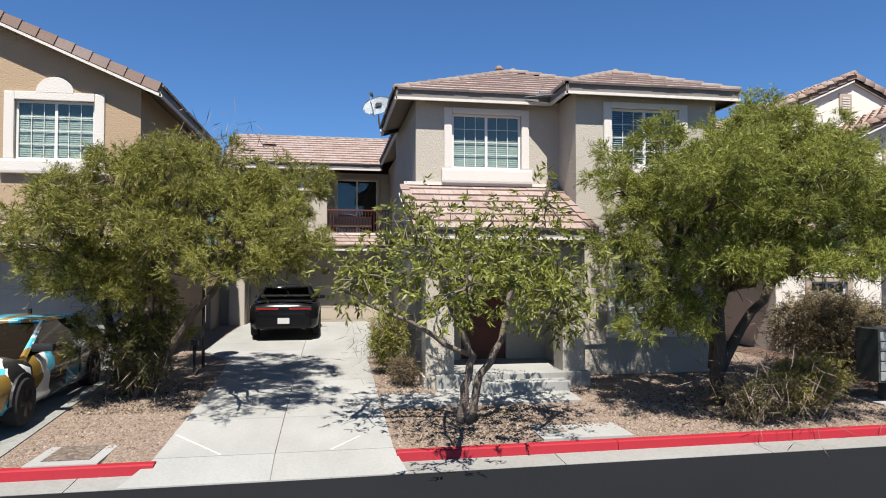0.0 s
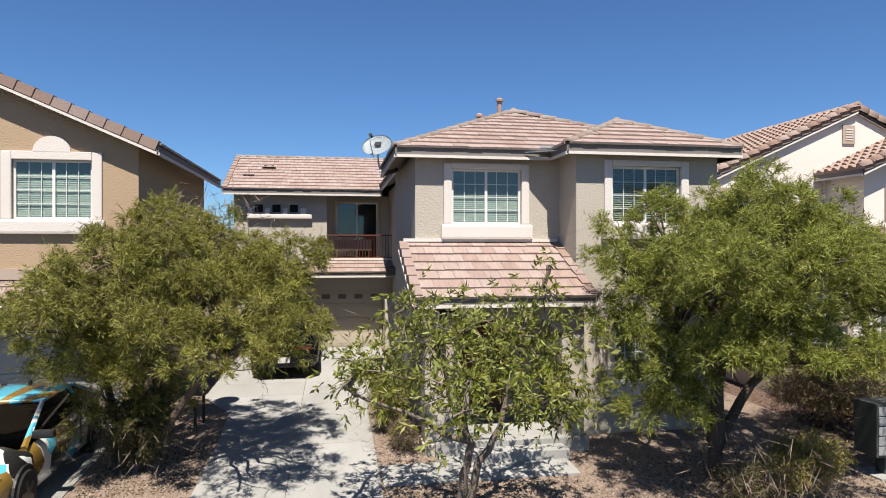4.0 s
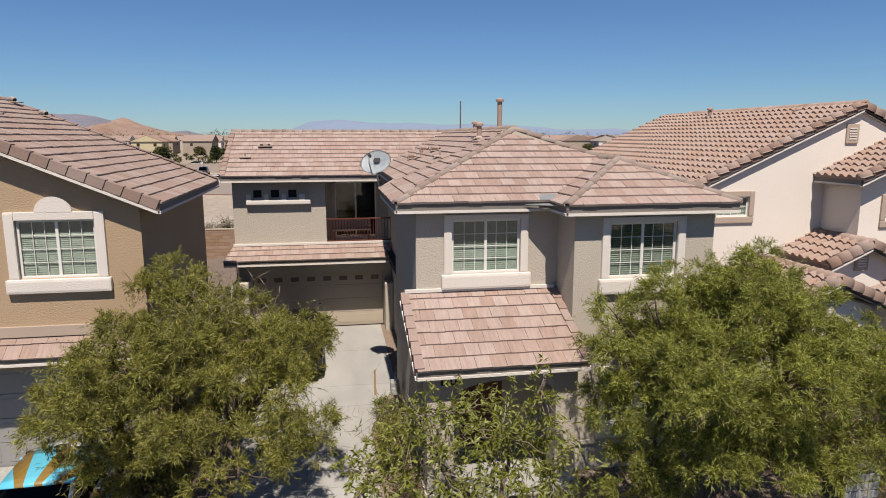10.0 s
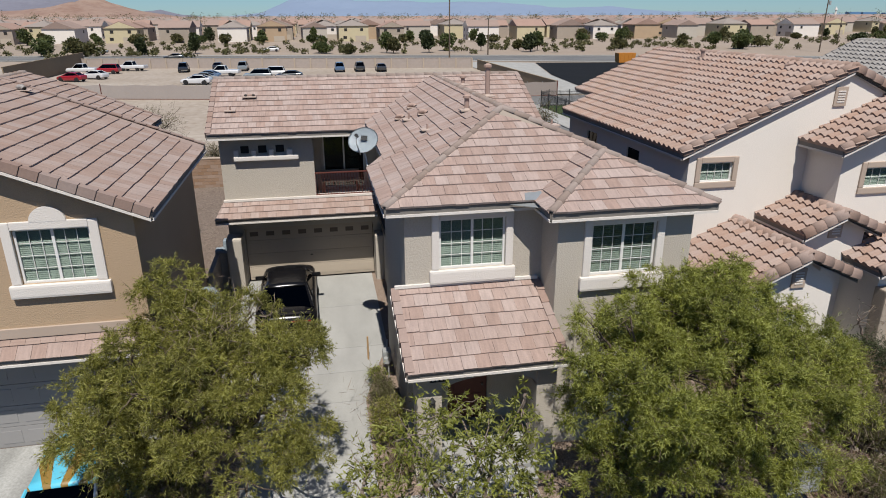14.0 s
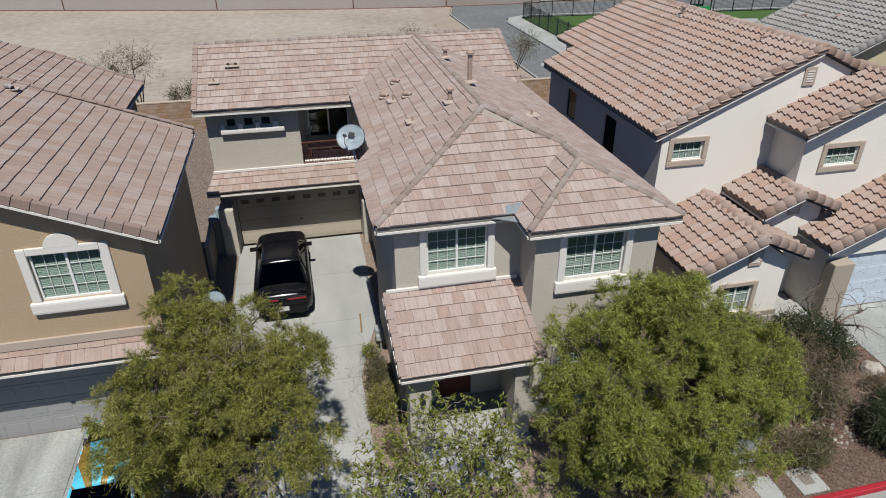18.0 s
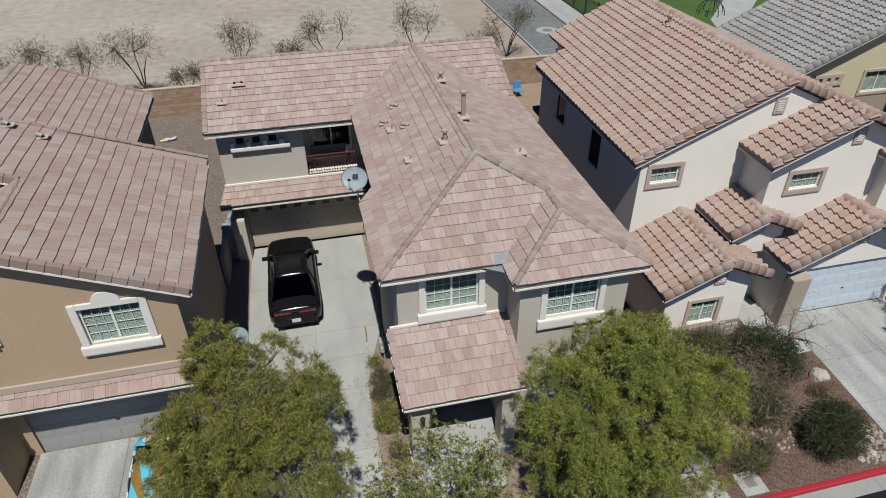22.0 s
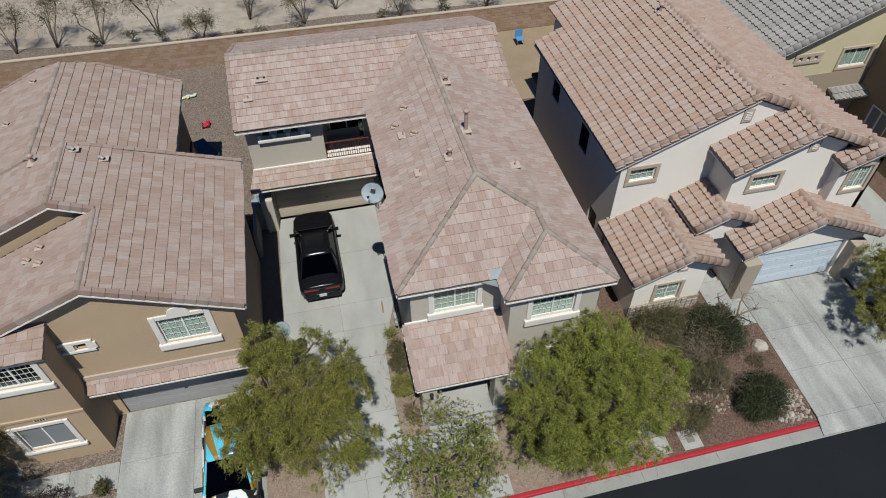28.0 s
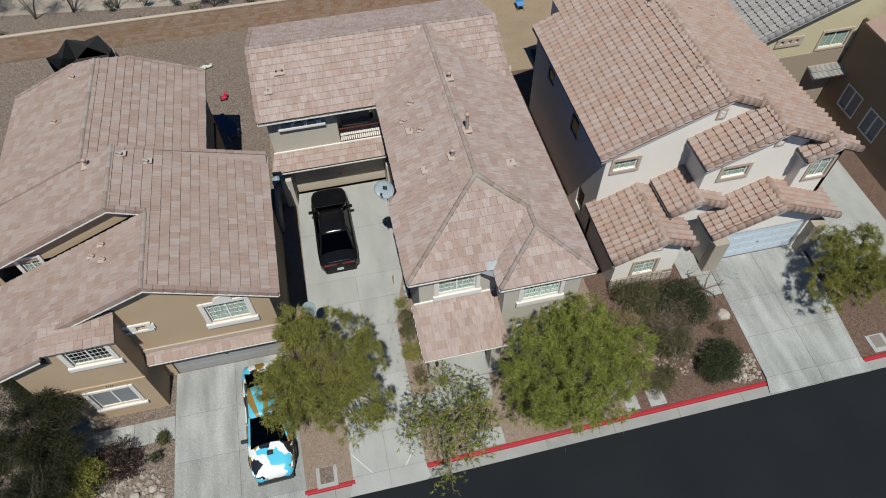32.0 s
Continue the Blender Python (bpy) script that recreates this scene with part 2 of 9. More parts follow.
M = {
    "stucco": mat("taupe_stucco", (0.395, 0.359, 0.305), (0.335, 0.302, 0.255), 0.95, 0.5, 32, 0.75, 0.75, 0.018),
    "stucco_tan": mat("tan_stucco", (0.362, 0.266, 0.174), (0.305, 0.222, 0.144), 0.95, 0.5, 32, 0.75, 0.75, 0.018),
    "stucco_cream": mat("cream_stucco", (0.62, 0.575, 0.52), (0.56, 0.517, 0.463), 0.95, 0.5, 32, 0.65, 0.4, 0.012),
    "stucco_beige": mat("beige_stucco", (0.302, 0.256, 0.205), (0.259, 0.216, 0.173), 0.95, 0.5, 32, 0.65, 0.75, 0.018),
    "stucco_yellow": mat("yellow_stucco", (0.446, 0.389, 0.252), (0.403, 0.349, 0.223), 0.95, 0.5, 32, 0.65, 0.75, 0.018),
    "stucco_band": mat("tan_band_stucco", (0.265, 0.213, 0.158), (0.225, 0.18, 0.134), 0.95, 0.5, 32, 0.65, 0.5, 0.012),
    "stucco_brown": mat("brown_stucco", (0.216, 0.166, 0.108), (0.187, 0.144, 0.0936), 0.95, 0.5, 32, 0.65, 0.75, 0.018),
    "trim": mat("offwhite_trim", (0.56, 0.525, 0.485), (0.49, 0.455, 0.415), 0.88, 0.9, 34, 0.55, 0.6, 0.014),
    "trim_tan": mat("tan_trim", (0.352, 0.282, 0.228), (0.302, 0.240, 0.192), 0.9, 0.9, 60, 0.5, 0.35, 0.006),
    # dark tone paints in the shadow that the tiles cast on pale boards
    "fascia": mat("fascia_with_tile_shadow", (0.17, 0.155, 0.138), (0.13, 0.118, 0.105), 0.7, 1.5, 30, 0.6, 0.15, 0.004),
    "soffit": mat("soffit_paint", (0.245, 0.209, 0.173), (0.216, 0.18, 0.151), 0.9, 1.0, 40, 0.5, 0.3),
    "tile": mat("pink_concrete_tile", (0.288, 0.216, 0.187), (0.238, 0.178, 0.153), 0.9, 1.3, 26, 0.6, 0.7, 0.012, rnd="island", rv=0.105, streak=(16, 2.2, 3), sa=0.16),
    "tile_side": mat("pink_concrete_tile_side", (0.288, 0.216, 0.187), (0.238, 0.178, 0.153), 0.9, 1.3, 26, 0.6, 0.7, 0.012, rnd="island", rv=0.105, streak=(2.2, 16, 3), sa=0.16),
    "tile_piece": mat("pink_concrete_tile_piece", (0.288, 0.216, 0.187), (0.238, 0.178, 0.153), 0.9, 1.3, 26, 0.85, 0.7, 0.012, rnd="object", rv=0.12, streak=(16, 2.2, 3)),
    "tile_edge": mat("worn_tile_edge", (0.40, 0.325, 0.29), (0.30, 0.23, 0.2), 0.95, 2.5, 30, 0.8, 0.4, 0.006),
    "tile_l": mat("mauve_concrete_tile", (0.268, 0.199, 0.168), (0.222, 0.164, 0.138), 0.9, 1.3, 26, 0.65, 0.7, 0.012, rnd="island", rv=0.1, streak=(2.2, 16, 3)),
    "tile_r": mat("terracotta_barrel_tile", (0.285, 0.205, 0.168), (0.238, 0.169, 0.138), 0.9, 1.1, 22, 0.85, 0.7, 0.012, rnd="island", rv=0.055),
    "tile_grey": mat("grey_barrel_tile", (0.225, 0.212, 0.2), (0.18, 0.17, 0.16), 0.9, 1.1, 22, 0.7, 0.4, 0.006, rnd="island", rv=0.12),
    "rake": mat("verge_tile", (0.248, 0.18, 0.153), (0.198, 0.144, 0.121), 0.9, 1.5, 24, 0.8, 0.4, 0.006, rnd="object", rv=0.12),
    "cap": mat("ridge_cap_tile", (0.228, 0.182, 0.158), (0.185, 0.148, 0.128), 0.9, 1.5, 24, 0.8, 0.5, 0.008, rnd="object", rv=0.15),
    "cap_r": mat("barrel_ridge_cap", (0.275, 0.196, 0.16), (0.215, 0.153, 0.124), 0.9, 1.5, 24, 0.8, 0.5, 0.008, rnd="object", rv=0.2),
    "mortar": mat("mortar", (0.324, 0.274, 0.238), None, 0.95, 2.0, 40, 0.6, 0.5),
    "vinyl": mat("white_vinyl", (0.576, 0.569, 0.547), (0.533, 0.526, 0.504), 0.45, 2.0, 30, 0.4, 0.0),
    "blind": mat("pale_blind", (0.66, 0.68, 0.65), (0.58, 0.60, 0.57), 0.6, 2.0, 30, 0.4, 0.0),
    "garage": mat("beige_garage_door", (0.36, 0.31, 0.248), (0.331, 0.281, 0.223), 0.6, 0.7, 60, 0.5, 0.15, 0.003),
    "garage_grey": mat("grey_garage_door", (0.245, 0.24, 0.235), (0.22, 0.215, 0.21), 0.6, 0.7, 60, 0.5, 0.15, 0.003),
    "garage_white": mat("white_garage_door", (0.432, 0.482, 0.533), (0.403, 0.446, 0.497), 0.6, 0.7, 60, 0.5, 0.15, 0.003),
    # near-black: paints shade into rooms and recesses, and colours small black parts
    "dark": mat("near_black_and_shade", (0.0216, 0.0202, 0.0187), None, 0.9, 1, 10, 0.4, 0.0),
    "iron": mat("red_brown_iron", (0.115, 0.036, 0.0252), (0.0792, 0.0252, 0.018), 0.55, 3.0, 60, 0.6, 0.1, 0.002),
    "iron_black": mat("black_iron", (0.025, 0.025, 0.025), None, 0.5, 3.0, 60, 0.6, 0.1, 0.002),
    "concrete": mat("pale_concrete", (0.285, 0.283, 0.268), (0.222, 0.22, 0.206), 0.92, 0.45, 30, 0.8, 0.25, 0.004, rnd="object", rv=0.05, streak=(1.5, 0.5, 1.0), sa=0.09),
    "concrete_old": mat("stained_concrete", (0.275, 0.277, 0.262), (0.16, 0.16, 0.148), 0.92, 0.35, 18, 0.9, 0.3, 0.004, rnd="object", rv=0.06, streak=(1.7, 0.3, 1.0), sa=0.24),
    "joint": mat("joint_dirt", (0.173, 0.151, 0.13), None, 0.95, 3, 50, 0.6, 0.2),
    "red_paint": mat("red_kerb_paint", (0.29, 0.0135, 0.023), (0.205, 0.012, 0.018), 0.6, 1.2, 25, 0.6, 0.25, 0.004),
    "kerb": mat("kerb_concrete", (0.24, 0.235, 0.22), (0.175, 0.17, 0.157), 0.9, 0.7, 22, 0.8, 0.3, 0.004, rnd="object", rv=0.06),
    "asphalt": mat("asphalt", (0.0105, 0.0118, 0.0138), (0.0155, 0.0168, 0.0185), 0.95, 0.25, 70, 0.8, 0.5, 0.006, spec=0.04),
    "asphalt_old": mat("worn_asphalt", (0.085, 0.088, 0.089), (0.15, 0.148, 0.142), 0.9, 0.12, 2.0, 0.9, 0.2),
    "gravel": gravel_mat("tan_gravel", [(0.215, 0.163, 0.125), (0.165, 0.12, 0.09), (0.27, 0.215, 0.172), (0.125, 0.088, 0.066), (0.225, 0.172, 0.136)], 42),
    "gravel_red": gravel_mat("red_brown_gravel", [(0.0828, 0.0504, 0.036), (0.108, 0.0684, 0.0504), (0.0612, 0.0374, 0.0274), (0.144, 0.0972, 0.0756)], 26),
    "gravel_grey": gravel_mat("grey_brown_gravel", [(0.144, 0.112, 0.09), (0.108, 0.0828, 0.0648), (0.187, 0.151, 0.126), (0.0792, 0.0576, 0.0461)], 20),
    "desert": mat("desert_soil", (0.259, 0.212, 0.169), (0.202, 0.162, 0.126), 0.95, 0.03, 0.6, 0.8, 0.3, 0.05),
    "lot": mat("graded_dirt", (0.305, 0.268, 0.226), (0.205, 0.166, 0.128), 0.95, 0.075, 1.2, 0.95, 0.4, 0.04),
    "soil": mat("tan_yard_soil", (0.235, 0.178, 0.118), (0.17, 0.125, 0.083), 0.95, 0.6, 14, 0.85, 0.5, 0.02),
    "block": mat("tan_block", (0.259, 0.173, 0.119), (0.216, 0.144, 0.0972), 0.95, 0.8, 30, 0.7, 0.5, 0.008, rnd="island", rv=0.12),
    "block_cap": mat("block_cap", (0.36, 0.295, 0.23), (0.302, 0.245, 0.187), 0.95, 0.8, 30, 0.7, 0.4),
    "bark": mat("grey_brown_bark", (0.115, 0.0864, 0.0648), (0.0648, 0.049, 0.036), 0.95, 4.0, 35, 0.9, 0.9, 0.02),
    "bark_pale": mat("pale_bark", (0.187, 0.151, 0.122), (0.115, 0.09, 0.072), 0.95, 4.0, 35, 0.9, 0.9, 0.02),
    "twig": mat("dry_twig", (0.194, 0.151, 0.119), (0.144, 0.108, 0.0864), 0.95, 4.0, 35, 0.8, 0.3),
    "leaf_l": leaf_mat("olive_leaf", (0.335, 0.328, 0.062), (0.155, 0.154, 0.034), 0.7),
    "leaf_r": leaf_mat("yellow_green_leaf", (0.345, 0.37, 0.062), (0.162, 0.18, 0.035), 0.7),
    "leaf_m": leaf_mat("fresh_green_leaf", (0.29, 0.31, 0.06), (0.14, 0.152, 0.034), 0.5),
    "leaf_yellow": leaf_mat("yellow_olive_leaf", (0.36, 0.32, 0.085), (0.2, 0.175, 0.05)),
    "leaf_straw": leaf_mat("straw_brown_leaf", (0.36, 0.275, 0.14), (0.22, 0.165, 0.085)),
    "leaf_bush": leaf_mat("dusty_bush_leaf", (0.165, 0.158, 0.062), (0.085, 0.082, 0.036)),
    "leaf_dark": leaf_mat("dark_bush_leaf", (0.07, 0.088, 0.036), (0.036, 0.048, 0.021)),
    "leaf_dry": leaf_mat("dry_bush_leaf", (0.235, 0.18, 0.098), (0.14, 0.105, 0.06)),
    # base colour darkened to hold the crown's own shade
    "leaf_shaded": leaf_mat("shaded_brown_green_leaf", (0.05, 0.054, 0.021), (0.03, 0.033, 0.014)),
    "leaf_purple": leaf_mat("purple_leaf", (0.072, 0.036, 0.0396), (0.0432, 0.036, 0.0252)),
    "black_paint": mat("black_car_paint", (0.005, 0.005, 0.006), (0.008, 0.008, 0.009), 0.2, 2, 60, 0.3, 0.0, spec=0.22, coat=0.06),
    "rubber": mat("tyre_rubber", (0.018, 0.018, 0.018), None, 0.85, 8, 60, 0.5, 0.2),
    "alloy": mat("dark_alloy", (0.072, 0.072, 0.0756), None, 0.35, 8, 60, 0.3, 0.0, metal=0.9),
    "plastic": mat("black_plastic", (0.02, 0.02, 0.021), None, 0.5, 8, 60, 0.4, 0.1),
    "red_lens": mat("red_lens", (0.216, 0.00864, 0.013), None, 0.15, 8, 60, 0.3, 0.0, spec=0.6),
    "plate": mat("number_plate", (0.446, 0.446, 0.432), None, 0.4, 8, 60, 0.3, 0.0),
    "metal_grey": mat("grey_sheet_metal", (0.302, 0.31, 0.302), (0.259, 0.266, 0.259), 0.5, 2, 30, 0.5, 0.05, metal=0.2),
    "metal_green": mat("dark_utility_metal", (0.0612, 0.0684, 0.0612), (0.0468, 0.0518, 0.0468), 0.5, 2, 30, 0.5, 0.05),
    "dish": mat("grey_dish_paint", (0.42, 0.475, 0.505), (0.37, 0.42, 0.45), 0.45, 3, 40, 0.5, 0.0),
    "vent": mat("painted_vent_metal", (0.302, 0.216, 0.18), (0.216, 0.151, 0.122), 0.6, 5, 40, 0.6, 0.1),
    "vent_grey": mat("galvanised_vent", (0.25, 0.235, 0.225), (0.19, 0.175, 0.165), 0.5, 5, 40, 0.6, 0.1),
    "lead": mat("flashing", (0.36, 0.288, 0.245), (0.302, 0.238, 0.202), 0.7, 5, 40, 0.6, 0.1),
    "gutter_metal": mat("galvanised_flashing", (0.396, 0.418, 0.418), None, 0.4, 5, 40, 0.5, 0.05, metal=0.6),
    "stone": mat("field_stone", (0.302, 0.259, 0.216), (0.216, 0.18, 0.144), 0.95, 2, 25, 0.8, 0.5, 0.01, rnd="island", rv=0.25),
    "screen": mat("grey_sun_screen", (0.17, 0.175, 0.18), None, 0.8, 2, 60, 0.4, 0.1),
    "smoked": mat("smoked_pane", (0.108, 0.0864, 0.0684), None, 0.4, 3, 30, 0.4, 0.0),
    "pane": glass_mat("window_glass", (0.60, 0.665, 0.635), 0.065),
    "car_glass": glass_mat("dark_car_glass", (0.0288, 0.0324, 0.0324), 0.014),
}


# ---- mesh helpers ----
def finish(name, bm, material, smooth=False):
    me = bpy.data.meshes.new(name)
    bmesh.ops.recalc_face_normals(bm, faces=bm.faces)
    bm.to_mesh(me)
    bm.free()
    me.materials.append(material)
    if smooth:
        me.polygons.foreach_set("use_smooth", [True] * len(me.polygons))
    return me


def part(name, bm, material, parent, label="", smooth=False):
    """Links a bmesh (in world coordinates) as one mesh under a thing or a part."""
    me = bm if isinstance(bm, bpy.types.Mesh) else finish(name, bm, material, smooth)
    ob = new(name, me)
    if parent is not None:
        ob.parent = parent
        if parent.type == "EMPTY":
            ob.matrix_parent_inverse = parent.matrix_basis.inverted()
    if label:
        ob["label"] = label
    return ob


def thing(name, at, label, category, group="", kind=""):
    e = new(name)
    e.empty_display_size = 0.2
    e.location = at
    e.matrix_basis = Matrix.Translation(at)
    return tagged(e, label, category, group, kind)


def solid(name, bm, material, label, category, kind="", group="", smooth=False):
    """A thing that is one mesh."""
    return tagged(new(name, finish(name, bm, material, smooth)), label, category, group, kind)


def mesh_of(name, verts, faces, material, smooth=False):
    me = bpy.data.meshes.new(name)
    me.from_pydata(verts, [], faces)
    me.materials.append(material)
    if smooth:
        me.polygons.foreach_set("use_smooth", [True] * len(me.polygons))
    return me


def box(bm, x0, x1, y0, y1, z0, z1, bev=0.0):
    v = [bm.verts.new(p) for p in ((x0, y0, z0), (x1, y0, z0), (x1, y1, z0), (x0, y1, z0), (x0, y0, z1), (x1, y0, z1), (x1, y1, z1), (x0, y1, z1))]
    f = [bm.faces.new([v[i] for i in q]) for q in ((3, 2, 1, 0), (4, 5, 6, 7), (0, 1, 5, 4), (1, 2, 6, 5), (2, 3, 7, 6), (3, 0, 4, 7))]
    if bev:
        es = {e for q in f for e in q.edges}
        bmesh.ops.bevel(bm, geom=list(es), offset=bev, segments=2, affect="EDGES", profile=0.7)
    return bm


def boxed(*a, bev=0.0):
    return box(bmesh.new(), *a, bev=bev)


def prism(bm, pts, off):
    """A polygon (3D points) swept by the vector off."""
    a = [bm.verts.new(p) for p in pts]
    b = [bm.verts.new(Vector(p) + Vector(off)) for p in pts]
    bm.faces.new(a)
    bm.faces.new(b[::-1])
    n = len(a)
    for i in range(n):
        bm.faces.new((a[i], b[i], b[(i + 1) % n], a[(i + 1) % n]))
    return bm


def tube(bm, pts, radii, n=8, close=True):
    """A tapered tube along points."""
    rings = []
    pts = [Vector(p) for p in pts]
    for i, p in enumerate(pts):
        d = (pts[min(i + 1, len(pts) - 1)] - pts[max(i - 1, 0)]).normalized()
        a = d.orthogonal().normalized() if i == 0 else (rings_a - d * rings_a.dot(d)).normalized()
        rings_a = a
        b = d.cross(a)
        rings.append([bm.verts.new(p + (a * math.cos(k * math.tau / n) + b * math.sin(k * math.tau / n)) * radii[i]) for k in range(n)])
    for r, s in zip(rings, rings[1:]):
        for k in range(n):
            bm.faces.new((r[k], r[(k + 1) % n], s[(k + 1) % n], s[k]))
    if close:
        bm.faces.new(rings[0][::-1])
        bm.faces.new(rings[-1])
    return bm


def wall(parent, name, axis, a0, a1, z0, z1, t0, t1, holes, material, label=""):
    """An upright wall along x (axis 'x') or y, t0 to t1 thick, with openings (a0, a1, z0, z1) cut through."""
    bm = bmesh.new()
    zs = sorted({z0, z1, *(min(max(h[i], z0), z1) for h in holes for i in (2, 3))})
    us = sorted({a0, a1, *(min(max(h[i], a0), a1) for h in holes for i in (0, 1))})
    V = {}

    def vert(i, j, k):
        if (i, j, k) not in V:
            t = t1 if k else t0
            V[i, j, k] = bm.verts.new((us[i], t, zs[j]) if axis == "x" else (t, us[i], zs[j]))
        return V[i, j, k]

    full = {}
    for i in range(len(us) - 1):
        for j in range(len(zs) - 1):
            cu, cz = (us[i] + us[i + 1]) / 2, (zs[j] + zs[j + 1]) / 2
            full[i, j] = not any(h[0] < cu < h[1] and h[2] < cz < h[3] for h in holes)
    for (i, j), on in full.items():
        if on:
            for k in (0, 1):
                bm.faces.new([vert(*q, k) for q in ((i, j), (i + 1, j), (i + 1, j + 1), (i, j + 1))])
            for di, dj, q in ((-1, 0, ((i, j), (i, j + 1))), (1, 0, ((i + 1, j), (i + 1, j + 1))), (0, -1, ((i, j), (i + 1, j))), (0, 1, ((i, j + 1), (i + 1, j + 1)))):
                if not full.get((i + di, j + dj), False):
                    bm.faces.new((vert(*q[0], 0), vert(*q[1], 0), vert(*q[1], 1), vert(*q[0], 1)))
    return part(name, bm, material, parent, label)


# ---- roof helpers ----
def clip(poly, inside):
    """Cuts a polygon in the plane to a convex one."""
    n = len(inside)
    for i in range(n):
        (ax, ay), (bx, by) = inside[i], inside[(i + 1) % n]
        out = []
        for j, p in enumerate(poly):
            q = poly[(j + 1) % len(poly)]
            sp = (bx - ax) * (p[1] - ay) - (by - ay) * (p[0] - ax)
            sq = (bx - ax) * (q[1] - ay) - (by - ay) * (q[0] - ax)
            if sp >= 0:
                out.append(p)
            if (sp >= 0) != (sq >= 0):
                t = sp / (sp - sq)
                out.append((p[0] + (q[0] - p[0]) * t, p[1] + (q[1] - p[1]) * t))
        poly = out
        if len(poly) < 3:
            return []
    return poly


def plane_axes(poly):
    p = [Vector(q) for q in poly]
    u = (p[1] - p[0]).normalized()
    n = u.cross(p[2] - p[0]).normalized()
    if n.z < 0:
        n = -n
    v = n.cross(u)
    if v.z < 0:
        v = -v
    return p[0], u, v, n


def edge_faces(me, first, step):
    """Gives the worn front edges of tiles, every step-th face from first, their own material."""
    me.materials.append(M["tile_edge"])
    for i in range(first, len(me.polygons), step):
        me.polygons[i].material_index = 1


def flat_tiles(parent, poly, material, piece_material=None, run=0.355, width=0.305, over=0.075, seed=0):
    """Flat concrete tiles on a roof plane whose first two points are its eave: loose pieces, or one mesh of all."""
    rnd = random.Random(seed)
    o, u, v, n = plane_axes(poly)
    loc = [((Vector(p) - o).dot(u), (Vector(p) - o).dot(v)) for p in poly]
    area = sum(loc[i][0] * loc[(i + 1) % len(loc)][1] - loc[(i + 1) % len(loc)][0] * loc[i][1] for i in range(len(loc)))
    if area < 0:
        loc = loc[::-1]
    low = min(q[1] for q in loc)
    loc = [(q[0], q[1] - over if q[1] < low + 0.02 else q[1]) for q in loc]
    u0, u1 = min(q[0] for q in loc), max(q[0] for q in loc)
    v1 = max(q[1] for q in loc)
    verts, faces, fronts = [], [], []
    unit = {}
    frame_m = Matrix((u, v, n)).transposed().to_4x4()
    k, row = -over, 0
    while k < v1:
        c = u0 - width + (width * 0.5 if row % 2 else 0.0)
        while c < u1:
            g = 0.0025
            rect = [(c + g, k), (c + width - g, k), (c + width - g, k + run + 0.01), (c + g, k + run + 0.01)]
            cut = clip(rect, loc)
            lift = rnd.uniform(0, 0.008)
            slip = rnd.uniform(-0.009, 0.009)
            if len(cut) >= 3:
                whole = len(cut) == 4 and all(min(abs(a[0] - b[0]) + abs(a[1] - b[1]) for b in rect) < 1e-6 for a in cut)
                if piece_material and whole:
                    kind = rnd.randrange(4)
                    if kind not in unit:
                        w, h, e = width - 2 * g, run + 0.01, 0.006 * kind / 3
                        q = [(0, 0, 0.046 + e), (w, 0, 0.046 + e), (w, h, 0.012), (0, h, 0.012)]
                        unit[kind] = mesh_of("tile", q + [(a, b, 0) for a, b, _ in q], [(0, 1, 2, 3), (4, 5, 1, 0), (5, 6, 2, 1), (7, 4, 0, 3)], piece_material)
                        edge_faces(unit[kind], 1, 4)
                    t = new("tile", unit[kind])
                    t.parent = parent
                    t.matrix_basis = Matrix.Translation(o + u * (c + g) + v * (k + rnd.uniform(-0.006, 0.006)) + n * rnd.uniform(0, 0.005)) @ frame_m @ Matrix.Rotation(rnd.uniform(-0.008, 0.008), 4, "Z")
                else:
                    b0 = len(verts)
                    m = len(cut)
                    for a, b in cut:
                        verts.append(o + u * a + v * (b + (slip if abs(b - k) < 1e-4 else 0.0)) + n * (0.046 + lift - 0.034 * (b - k) / run))
                    for a, b in cut:
                        verts.append(o + u * a + v * (b + (slip if abs(b - k) < 1e-4 else 0.0)))
                    faces.append(tuple(range(b0, b0 + m)))
                    for i in range(m):
                        j = (i + 1) % m
                        if abs(cut[i][1] - k) < 1e-4 and abs(cut[j][1] - k) < 1e-4:
                            fronts.append(len(faces))
                        faces.append((b0 + m + i, b0 + m + j, b0 + j, b0 + i))
            c += width
        k += run
        row += 1
    if verts:
        ob = new("tile_field", mesh_of("tile_field", [tuple(q) for q in verts], faces, material))
        ob.data.materials.append(M["tile_edge"])
        for i in fronts:
            ob.data.polygons[i].material_index = 1
        ob.parent = parent
        ob["kind"] = "stuff"


